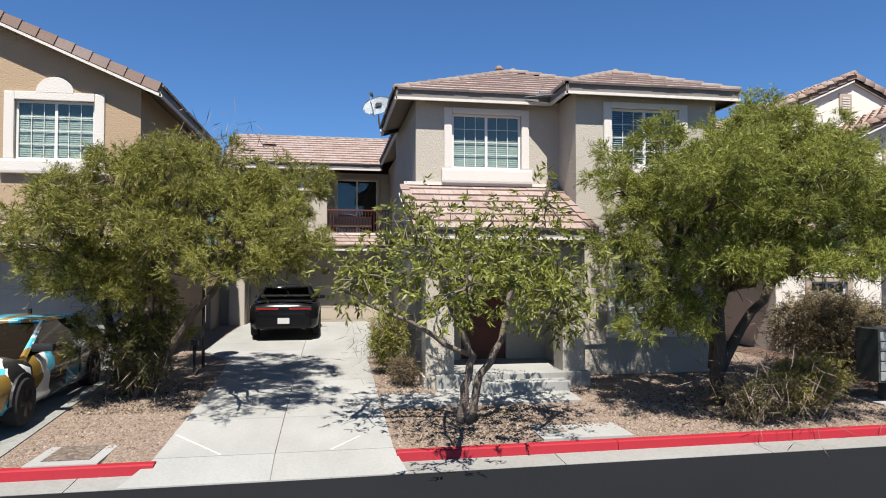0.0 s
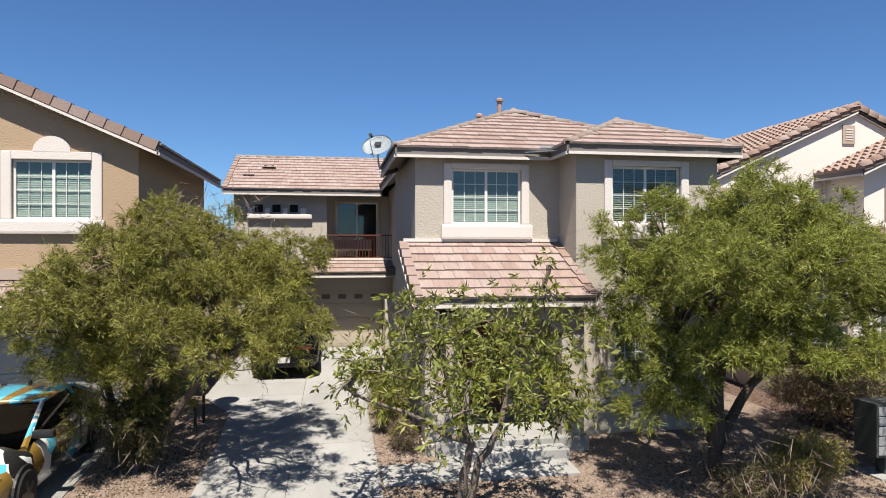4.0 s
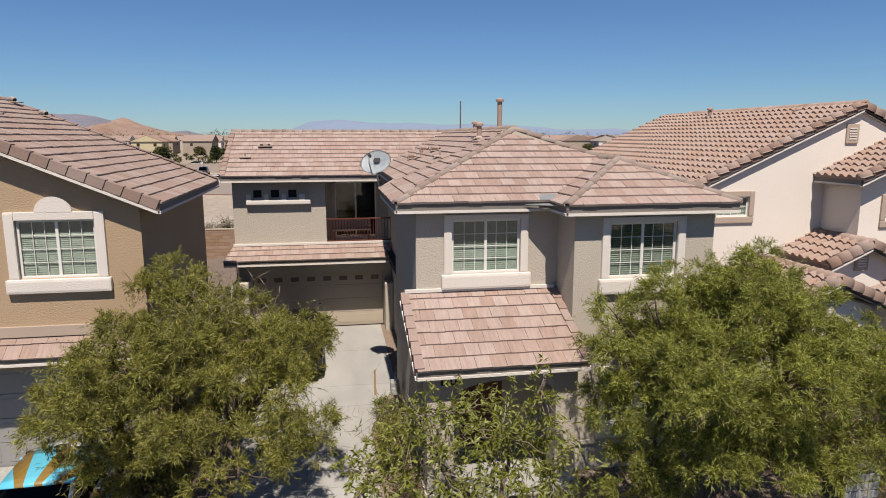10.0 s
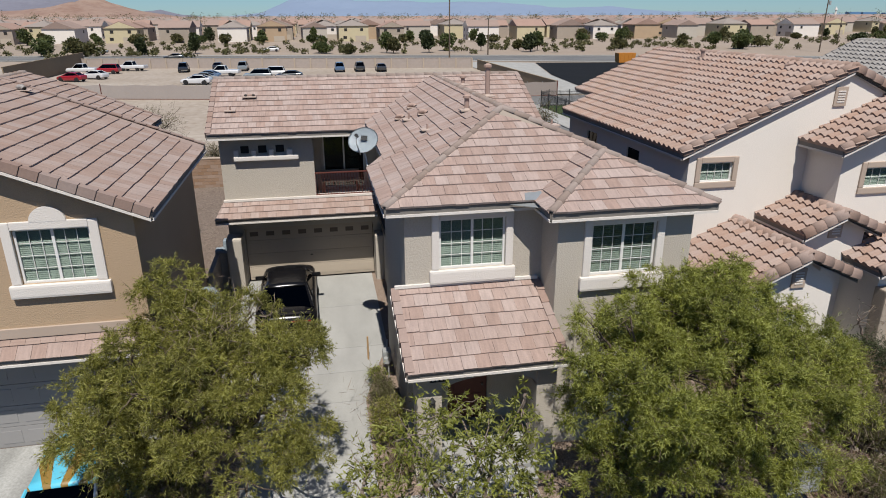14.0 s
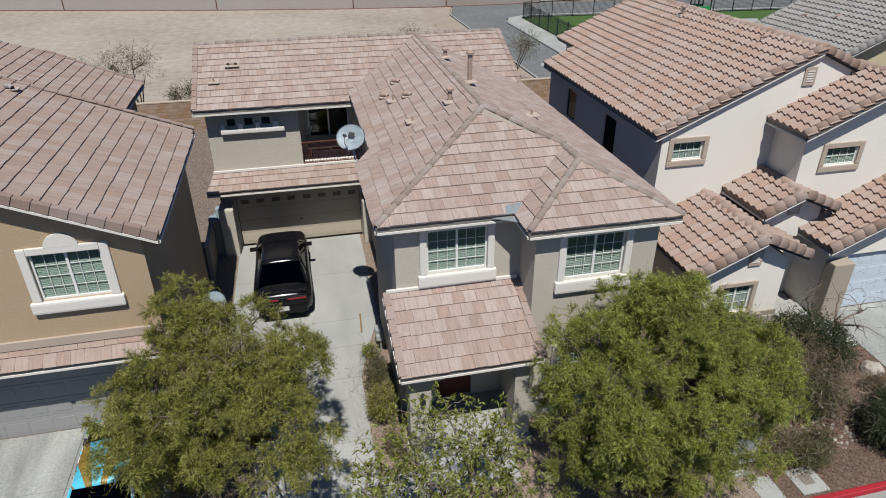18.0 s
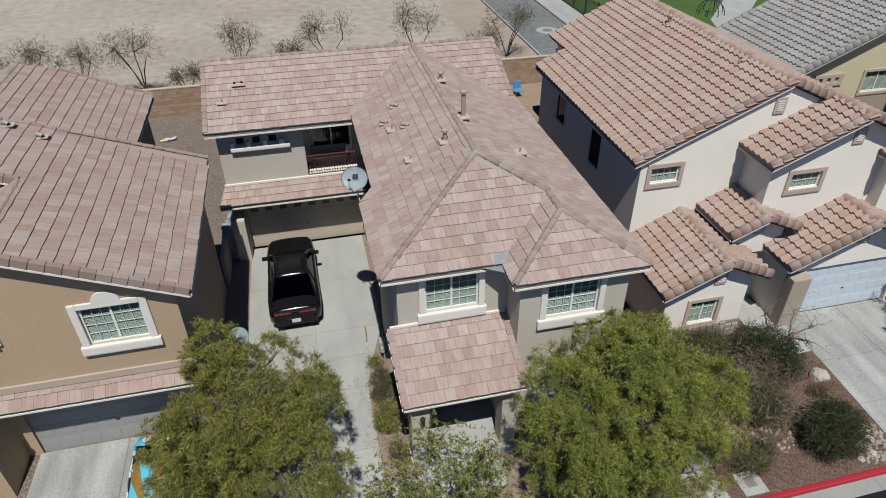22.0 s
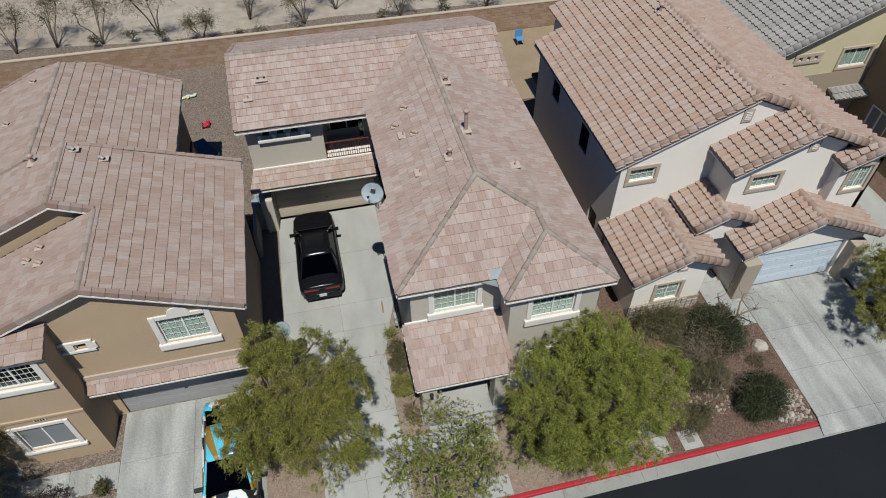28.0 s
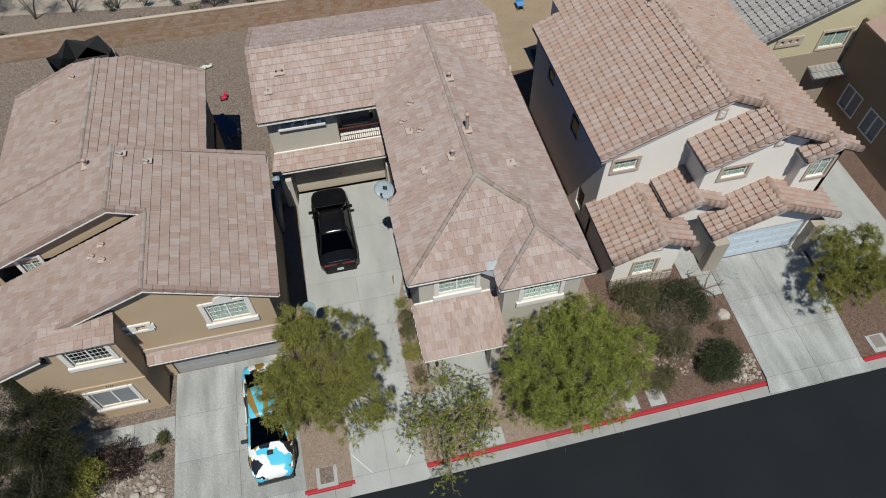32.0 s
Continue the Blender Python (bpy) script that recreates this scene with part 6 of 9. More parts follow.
    crown = leaves("crown", t, base_pts.reshape(-1, 3)[keep], way.reshape(-1, 3)[keep], ll[keep], lw[keep], leaf)
    k = int(count * twigs_seen)
    if k:
        b0 = P[:k]
        e = out[:k] + dn * droop * 0.6
        leaves("twig_growth", t, b0, e, L[:k] * 1.05, np.full(k, 0.010), bark)["kind"] = "stuff"
    if bare:
        q = rs.normal(size=(bare, 3)) * np.array([0.5, 0.5, 0.35]) + np.array(blobs[0][0])
        leaves("dead_wood", t, q, rs.normal(size=(bare, 3)) + np.array([0, 0, 0.4]), rs.uniform(0.2, 0.5, bare), np.full(bare, 0.012), M["twig"], "grey bare twigs")["kind"] = "stuff"
    return t


def lobes(centre, radii, n, r0, r1, seed, low=-0.35, k0=0.62, k1=1.16):
    """Rounded leafy lobes spread evenly over an ellipsoid's upper part, uneven in size and place."""
    rs = np.random.RandomState(seed)
    out = []
    for i in range(n):
        z = 1 - (1 - low) * (i + 0.5) / n
        a = i * 2.39996 + rs.uniform(-0.3, 0.3)
        q = math.sqrt(max(0.0, 1 - z * z))
        k = rs.uniform(k0, k1)
        r = rs.uniform(r0, r1)
        out.append(((centre[0] + radii[0] * q * k * math.cos(a), centre[1] + radii[1] * q * k * math.sin(a), centre[2] + radii[2] * z * k), (r, r * rs.uniform(0.8, 1.2), r * rs.uniform(0.8, 1.1))))
    return out


tree("tree", "feathery olive-green tree drooping over the gravel", (-3.35, 12.15, 0.08),
     [([(-3.35, 12.15, 0.0), (-3.3, 12.1, 0.9), (-3.0, 12.0, 2.2)], 0.12, 0.07), ([(-3.3, 12.1, 0.2), (-3.75, 12.2, 1.1), (-4.1, 12.3, 2.3)], 0.09, 0.05),
      ([(-3.2, 12.05, 0.3), (-2.5, 11.9, 1.3), (-1.9, 11.7, 2.1)], 0.085, 0.05), ([(-3.4, 12.3, 0.2), (-3.6, 12.6, 1.2), (-3.4, 13.1, 2.4)], 0.07, 0.04)],
     lobes((-2.45, 12.1, 2.85), (2.2, 2.45, 1.4), 32, 0.32, 0.6, 3) + [((-3.3, 13.7, 4.35), (0.7, 0.7, 0.62)), ((-2.7, 13.2, 4.1), (0.8, 0.8, 0.6)), ((-2.5, 12.2, 3.6), (0.85, 0.8, 0.55)), ((-1.7, 11.3, 3.3), (0.75, 0.75, 0.5)), ((-3.4, 11.6, 3.1), (0.7, 0.7, 0.5)), ((-2.1, 12.9, 3.0), (0.8, 0.8, 0.5)), ((-3.0, 12.3, 2.3), (0.8, 0.7, 0.5)), ((-1.8, 11.9, 2.3), (0.8, 0.7, 0.5)), ((-0.8, 11.9, 3.65), (0.75, 0.8, 0.6)), ((-4.45, 11.6, 2.35), (0.7, 0.8, 0.6)), ((-4.65, 12.1, 3.0), (0.6, 0.7, 0.6)), ((-3.9, 11.2, 1.95), (0.7, 0.6, 0.5)), ((-4.6, 12.6, 2.2), (0.7, 0.7, 0.5)), 
      ((-3.75, 11.9, 1.05), (0.6, 0.5, 0.55)), ((-2.95, 12.2, 1.15), (0.55, 0.5, 0.6)), ((-3.35, 11.9, 1.75), (0.7, 0.6, 0.5)), ((-1.6, 9.7, 2.2), (0.7, 0.6, 0.5))],
     M["leaf_l"], M["bark"], 20500, per=13, seed=11, bare=300, shell=0.7, twig=0.15, droop=0.25, spread=0.95, leaf_len=0.09, leaf_wid=0.0115, domed=True, twigs_seen=0.35, tuft=20)
tree("tree", "broad yellow-green tree with a leaning dark trunk", (6.5, 10.25, 0.0),
     [([(6.5, 10.25, -0.1), (6.5, 10.2, 0.9), (6.7, 10.3, 1.9)], 0.13, 0.08), ([(6.55, 10.25, 0.5), (7.0, 10.3, 1.3), (7.7, 10.4, 2.0), (8.3, 10.5, 2.4)], 0.10, 0.05),
      ([(6.6, 10.3, 0.9), (6.3, 10.5, 1.6), (6.0, 10.6, 2.5)], 0.08, 0.04), ([(6.5, 10.3, 0.6), (6.9, 10.8, 1.7), (7.0, 11.2, 2.6)], 0.08, 0.04)],
     lobes((7.15, 10.35, 3.15), (2.3, 2.3, 1.5), 30, 0.36, 0.66, 8, -0.2) + [((7.0, 11.5, 4.45), (0.8, 0.8, 0.65)), ((6.3, 10.6, 3.7), (0.8, 0.8, 0.6)), ((5.7, 9.9, 3.2), (0.75, 0.7, 0.6)), ((7.3, 9.7, 3.7), (0.75, 0.7, 0.55)), ((7.2, 10.6, 3.3), (0.9, 0.9, 0.5)), ((6.2, 11.3, 3.6), (0.7, 0.7, 0.6)), ((6.4, 9.3, 2.7), (0.8, 0.7, 0.6)), ((8.3, 11.2, 4.3), (0.8, 0.8, 0.6)), ((5.3, 9.7, 1.85), (0.75, 0.65, 0.7)), ((5.1, 9.5, 1.35), (0.6, 0.5, 0.5)), ((5.7, 9.6, 1.45), (0.55, 0.5, 0.45)), ((6.3, 9.7, 2.2), (0.7, 0.6, 0.5)), ((7.1, 9.3, 2.5), (0.7, 0.6, 0.5)), ((5.0, 10.3, 2.5), (0.7, 0.7, 0.7)), ((9.7, 10.2, 3.3), (0.75, 0.9, 0.7)), ((9.5, 9.4, 2.9), (0.8, 0.7, 0.6)),
      ((8.4, 8.3, 2.4), (0.8, 0.7, 0.55)), ((6.9, 8.4, 2.3), (0.8, 0.65, 0.55)),  ((5.9, 8.8, 2.3), (0.7, 0.6, 0.6)), ((10.3, 10.6, 3.2), (0.6, 0.6, 0.5))],
     M["leaf_r"], M["bark"], 26000, per=13, seed=23, shell=0.7, twig=0.15, droop=0.25, spread=0.95, leaf_len=0.09, leaf_wid=0.0115, domed=True, twigs_seen=0.35, tuft=20)
tree("tree", "small sparse tree with fresh green broad leaves", (2.0, 9.75, -0.05),
     [([(1.97, 9.78, -0.12), (2.0, 9.68, 0.5), (2.1, 9.62, 1.0), (1.95, 9.6, 1.35), (1.75, 9.5, 1.75), (1.6, 9.3, 2.3)], 0.075, 0.03), ([(2.03, 9.76, -0.05), (2.25, 9.66, 0.7), (2.55, 9.65, 1.2), (2.65, 9.65, 1.8), (2.75, 9.7, 2.5)], 0.07, 0.028),
      ([(2.6, 9.65, 1.5), (2.95, 9.5, 1.62), (3.3, 9.4, 1.65), (3.6, 9.3, 1.6)], 0.035, 0.018), ([(2.1, 9.62, 1.0), (1.65, 9.5, 1.2), (1.1, 9.4, 1.55), (0.6, 9.3, 1.75), (0.2, 9.2, 2.0)], 0.045, 0.018),
      ([(1.75, 9.5, 1.75), (1.6, 8.8, 2.0), (1.5, 8.1, 2.1), (1.55, 7.4, 2.0)], 0.03, 0.014), ([(2.65, 9.65, 1.8), (2.5, 10.2, 2.3), (2.4, 10.7, 2.6)], 0.03, 0.014), ([(2.75, 9.7, 2.5), (3.1, 9.6, 3.1), (3.3, 9.55, 3.7)], 0.026, 0.01)],
     [((1.5, 9.3, 2.6), (1.0, 1.0, 0.7)), ((2.6, 9.5, 2.7), (1.0, 1.0, 0.75)), ((0.45, 9.2, 2.25), (0.85, 0.85, 0.55)), ((3.3, 9.2, 2.1), (0.8, 0.9, 0.7)), ((1.8, 8.3, 2.25), (1.1, 0.8, 0.55)), ((2.1, 10.9, 2.5), (1.2, 0.9, 0.6)), ((3.3, 10.3, 2.2), (0.8, 0.8, 0.55)), ((0.6, 10.2, 2.1), (0.7, 0.7, 0.5)),
      ((1.5, 7.25, 2.1), (0.65, 0.7, 0.45)), ((2.9, 8.2, 2.0), (0.8, 0.7, 0.5)), ((2.0, 9.3, 1.8), (1.1, 0.7, 0.35)), ((3.25, 9.6, 3.3), (0.45, 0.45, 0.5)), ((1.2, 9.6, 3.15), (0.5, 0.5, 0.4)), ((3.4, 9.4, 1.45), (0.5, 0.5, 0.3))],
     M["leaf_m"], M["bark_pale"], 1250, per=9, twig=0.16, leaf_len=0.12, leaf_wid=0.032, droop=0.2, shell=0.15, seed=37, twigs_seen=0.25, bare=110)


def bush(label, at, size, leaf, count, seed, length=0.07, wid=0.016, stems=True, blobs=None, bark="twig", bare=0, name="bush"):
    x, y = at
    z = gz(y)
    w, d, h = size
    rs = np.random.RandomState(seed)
    bl = blobs or [((x + rs.uniform(-.25, .25) * w, y + rs.uniform(-.25, .25) * d, z + h * rs.uniform(0.4, 0.68)), (w * rs.uniform(0.2, 0.32), d * rs.uniform(0.2, 0.32), h * rs.uniform(0.24, 0.36))) for _ in range(7)]
    st = []
    for k in range(5):
        a = math.tau * k / 5 + seed
        st.append(([(x, y, z - 0.02), (x + 0.12 * w * math.cos(a), y + 0.12 * d * math.sin(a), z + h * 0.25), (x + 0.28 * w * math.cos(a), y + 0.28 * d * math.sin(a), z + h * 0.55)], 0.022, 0.01))
    return tree(name, label, (x, y, z), st, bl, M[leaf], M[bark], int(count * 1.5), per=8, twig=0.15, leaf_len=length, leaf_wid=wid, droop=0.15, shell=0.55, seed=seed, twigs_seen=0.4, bare=bare, category="bush")


bush("low sprawling yellow-green bush with dry stems", (7.5, 9.4), (1.8, 1.2, 1.05), "leaf_yellow", 1300, 3, 0.075, 0.014, bare=40)
bush("dry grey-twigged bush beside the red kerb", (6.4, 9.05), (1.1, 0.8, 0.8), "leaf_bush", 260, 4, 0.06, 0.012, bare=160)
bush("large dusty brown-green bush in red gravel", (10.7, 12.4), (2.6, 2.2, 1.9), "leaf_straw", 3000, 5, 0.07, 0.016, bare=300)
bush("thin dry bush with purple-grey twigs", (12.5, 11.2), (2.4, 2.2, 1.5), "leaf_bush", 2600, 6, 0.06, 0.016, bare=620)
bush("rounded dark green clipped bush", (14.0, 13.0), (2.5, 2.5, 1.8), "leaf_dark", 5200, 7, 0.05, 0.02, blobs=[((14.05, 13.0, 1.0), (1.05, 1.05, 0.85)), ((13.7, 13.3, 0.9), (0.8, 0.8, 0.7)), ((14.3, 12.7, 0.85), (0.8, 0.8, 0.7))], bare=60)
bush("small rounded dark bush near the drive", (14.5, 10.0), (2.1, 2.0, 1.3), "leaf_dark", 4200, 8, 0.05, 0.02, blobs=[((14.5, 10.0, 0.62), (0.95, 0.9, 0.62)), ((14.1, 9.8, 0.55), (0.7, 0.7, 0.5)), ((14.75, 10.3, 0.55), (0.65, 0.65, 0.5))])
bush("grey bare shrub with few leaves", (13.2, 12.2), (1.9, 2.0, 1.7), "leaf_dry", 900, 9, 0.05, 0.014, bare=900)
bush("dense brownish wild shrub against the low wall", (12.0, 13.9), (2.3, 1.8, 1.5), "leaf_bush", 2600, 61, 0.06, 0.016, bare=200)
bush("low green shrub in the gravel", (11.6, 9.9), (1.6, 1.3, 0.8), "leaf_bush", 1300, 62, 0.06, 0.016, bare=120)
bush("dark leafy shrub round the tree's foot", (-3.35, 12.0), (1.2, 1.0, 1.5), "leaf_bush", 1300, 63, 0.08, 0.016, bare=200)
bush("slender dusty green shrub beside the drive", (1.2, 13.3), (0.8, 0.9, 1.5), "leaf_l", 650, 10, 0.07, 0.014, bare=40)
bush("ragged olive shrub beside the porch roof", (1.2, 14.4), (0.7, 0.9, 0.8), "leaf_bush", 420, 101, 0.07, 0.014, bare=60)
bush("weedy green plants along the house wall", (1.25, 15.2), (0.6, 1.4, 0.7), "leaf_bush", 520, 12, 0.06, 0.014, bare=60)
bush("bright green weed clump by the meter", (1.2, 16.2), (0.45, 0.5, 0.55), "leaf_r", 130, 13, 0.06, 0.016)
bush("half-bare brown twiggy bush behind the kerb", (6.5, 9.2), (1.2, 0.8, 0.7), "leaf_dry", 130, 77, 0.05, 0.01, bare=220)
bush("dry grass clump along the walkway", (1.3, 12.4), (0.7, 0.8, 0.5), "leaf_dry", 260, 14, 0.09, 0.01, bare=60)
bush("small dark shrub in the gravel", (-10.0, 11.3), (0.6, 0.5, 0.5), "leaf_dark", 130, 15)
bush("purple-leaved shrub with broad leaves", (-11.4, 11.5), (2.4, 2.0, 1.1), "leaf_purple", 700, 16, 0.08, 0.035, bare=160)
bush("leafy green shrub beside the purple shrub", (-12.7, 10.9), (2.8, 2.2, 1.6), "leaf_l", 1900, 66, 0.09, 0.03, bare=80)
bush("small yellow-green shrub in the gravel", (-9.7, 12.0), (0.6, 0.5, 0.5), "leaf_bush", 160, 67, 0.08, 0.03)
# this tree's leaf colour has shade painted in
tree("tree", "green tree shading the tan house's entry, its leaves coloured as shaded", (-14.2, 12.6, 0.2), [([(-14.2, 12.6, 0.1), (-14.1, 12.6, 1.3), (-14.2, 12.8, 2.4)], 0.14, 0.08)],
     [((-13.6, 12.6, 3.0), (1.35, 1.4, 1.1)), ((-14.9, 13.9, 3.4), (1.5, 1.6, 1.2)), ((-13.4, 11.2, 2.6), (1.2, 1.2, 0.9)), ((-15.2, 12.0, 3.0), (1.5, 1.5, 1.1)), ((-15.0, 15.2, 2.9), (1.2, 1.1, 1.0)), ((-13.6, 10.3, 2.2), (0.9, 0.8, 0.7)), ((-13.0, 12.2, 2.7), (0.95, 0.9, 0.75)), ((-13.2, 11.4, 2.0), (1.0, 0.9, 0.8)), ((-14.8, 10.6, 2.4), (1.1, 0.9, 0.8))], M["leaf_shaded"], M["bark"], 15000, per=10, seed=51, clumps=8, shell=0.2, droop=0.35, leaf_wid=0.024)
tree("tree", "dense olive-green tree beside the cream house's drive", (21.59, 12.27, 0.2), [([(21.59, 12.27, 0.1), (21.59, 12.27, 1.0), (21.49, 12.37, 1.8)], 0.13, 0.07)],
     lobes((21.59, 12.27, 2.0), (1.7, 1.6, 1.1), 14, 0.5, 0.8, 52) + [((21.59, 12.27, 2.2), (1.2, 1.1, 0.8))], M["leaf_l"], M["bark"], 9500, per=11, seed=52, shell=0.6, twig=0.15, droop=0.25, leaf_len=0.09, leaf_wid=0.014, domed=True, tuft=22)


tree("tree", "bare pinkish-brown dry tree beside the tan house", (-14.5, 15.6, 0.2), [([(-14.5, 15.6, 0.1), (-14.45, 15.5, 1.5), (-14.3, 15.4, 2.6)], 0.06, 0.03)],
     [((-14.1, 15.3, 3.5), (0.8, 0.7, 0.7)), ((-14.7, 15.9, 3.9), (0.8, 0.7, 0.7))], M["leaf_dry"], M["twig"], 500, per=7, seed=53, shell=0.2, twigs_seen=1.0, bare=300)
tree("shrub", "tall bare grey twigs beside the rounded bush", (14.9, 13.4, 0.13), [([(14.9, 13.4, 0.1), (14.9, 13.3, 0.7), (15.0, 13.2, 1.3)], 0.02, 0.012), ([(14.85, 13.45, 0.1), (14.6, 13.5, 0.9), (14.4, 13.6, 1.5)], 0.02, 0.012)],
     [((15.6, 13.0, 1.9), (0.8, 0.6, 0.6)), ((15.1, 12.4, 1.8), (0.7, 0.7, 0.6)), ((14.2, 13.8, 2.1), (0.7, 0.6, 0.7)), ((15.2, 13.6, 2.3), (0.8, 0.6, 0.6)), ((14.6, 12.8, 2.0), (0.7, 0.7, 0.5))], M["leaf_dry"], M["twig"], 60, per=3, seed=54, twigs_seen=1.0, category="shrub")
bush("brownish shrub between the larger bushes", (11.9, 12.9), (1.9, 1.7, 1.5), "leaf_bush", 1500, 17, 0.06, 0.014, bare=200)
bush("purple-grey dry shrub beside the tree", (10.6, 10.2), (1.7, 1.5, 1.0), "leaf_dry", 900, 18, 0.055, 0.013, bare=260)
bush("low dark red shrub near the drive", (15.4, 11.6), (0.8, 0.7, 0.5), "leaf_dry", 320, 19, 0.05, 0.013, bare=60)


def desert_tree(x, y, h, seed):
    rs = np.random.RandomState(seed)
    h *= 1.35
    st, bl = [], []
    for k in range(4):
        a = rs.uniform(0, math.tau)
        e = (x + 0.28 * h * math.cos(a), y + 0.28 * h * math.sin(a), h * rs.uniform(0.5, 0.7))
        st.append(([(x, y, -0.05), (x + 0.1 * h * math.cos(a), y + 0.1 * h * math.sin(a), h * 0.3), e], 0.05, 0.022))
        bl.append(((e[0], e[1], h * rs.uniform(0.6, 0.8)), (0.22 * h, 0.22 * h, 0.24 * h)))
    tree("desert_tree", "thin grey-green desert tree behind the block wall", (x, y, 0), st, bl, M["leaf_bush"], M["bark"], 620, per=7, twig=0.4, leaf_len=0.10, leaf_wid=0.022, droop=0.1, shell=0.2, seed=seed, twigs_seen=1.0, bare=260, group="trees behind the wall")


def scatter(name, label, material, boxes, n, size, seed):
    """Loose stones lying on the gravel, joined."""
    rs = np.random.RandomState(seed)
    verts, faces = [], []
    for _ in range(n):
        x0, x1, y0, y1 = boxes[rs.randint(len(boxes))]
        x, y, r = rs.uniform(x0, x1), rs.uniform(y0, y1), size * rs.uniform(0.5, 1.3)
        z, a = gz(y), rs.uniform(0, math.tau)
        b0 = len(verts)
        for k in range(5):
            q = r * rs.uniform(0.75, 1.15)
            verts.append((x + q * math.cos(a + k * 1.257), y + q * math.sin(a + k * 1.257), z - 0.004))
        for k in range(5):
            q = r * rs.uniform(0.4, 0.7)
            verts.append((x + q * math.cos(a + k * 1.257), y + q * math.sin(a + k * 1.257), z + r * rs.uniform(0.5, 0.9)))
        faces += [(b0 + k, b0 + (k + 1) % 5, b0 + 5 + (k + 1) % 5, b0 + 5 + k) for k in range(5)] + [tuple(b0 + 5 + k for k in range(5))]
    return tagged(new(name, mesh_of(name, verts, faces, material)), label, "stones", "", "stuff")


M["pebble"] = mat("tan_pebble", (0.27, 0.205, 0.16), (0.17, 0.125, 0.095), 0.95, 3, 30, 0.7, 0.2, rnd="island", rv=0.5)
M["pebble_red"] = mat("red_brown_pebble", (0.13, 0.08, 0.06), (0.09, 0.055, 0.04), 0.95, 3, 30, 0.7, 0.2, rnd="island", rv=0.5)
M["litter"] = mat("dry_leaf_litter", (0.10, 0.075, 0.045), (0.06, 0.045, 0.03), 0.95, 3, 30, 0.7, 0.2, rnd="island", rv=0.5)
scatter("gravel_stones", "loose tan gravel stones over the front yard", M["pebble"], [(-4.0, -2.3, 9.0, 13.5), (0.9, 4.5, 8.8, 10.7), (0.95, 1.8, 11.7, 15.5), (4.4, 10.0, 8.9, 12.5), (4.4, 10.0, 8.9, 10.5)], 9000, 0.022, 71)
scatter("red_gravel_stones", "loose red-brown gravel stones in the side bed", M["pebble_red"], [(10.3, 16.3, 9.0, 15.0)], 4500, 0.03, 72)
scatter("bed_rubble", "pale broken stones among the shrubs", M["stone"], [(11.8, 13.6, 9.8, 11.6), (10.6, 12.2, 10.4, 12.4)], 160, 0.07, 76)
scatter("pale_cobbles", "pale river cobbles at the corner of the bed", M["stone"], [(15.1, 16.3, 9.0, 10.3)], 150, 0.075, 73)
scatter("leaf_litter", "dry leaves and bark bits under the trees", M["litter"], [(-4.0, -2.3, 11.0, 13.0), (5.0, 9.5, 8.9, 11.5), (1.0, 3.2, 8.9, 10.6)], 3000, 0.02, 74)
scatter("broken_rocks", "angular tan rocks beside the purple shrub", M["stone"], [(-13.0, -9.8, 9.6, 10.9)], 120, 0.11, 75)


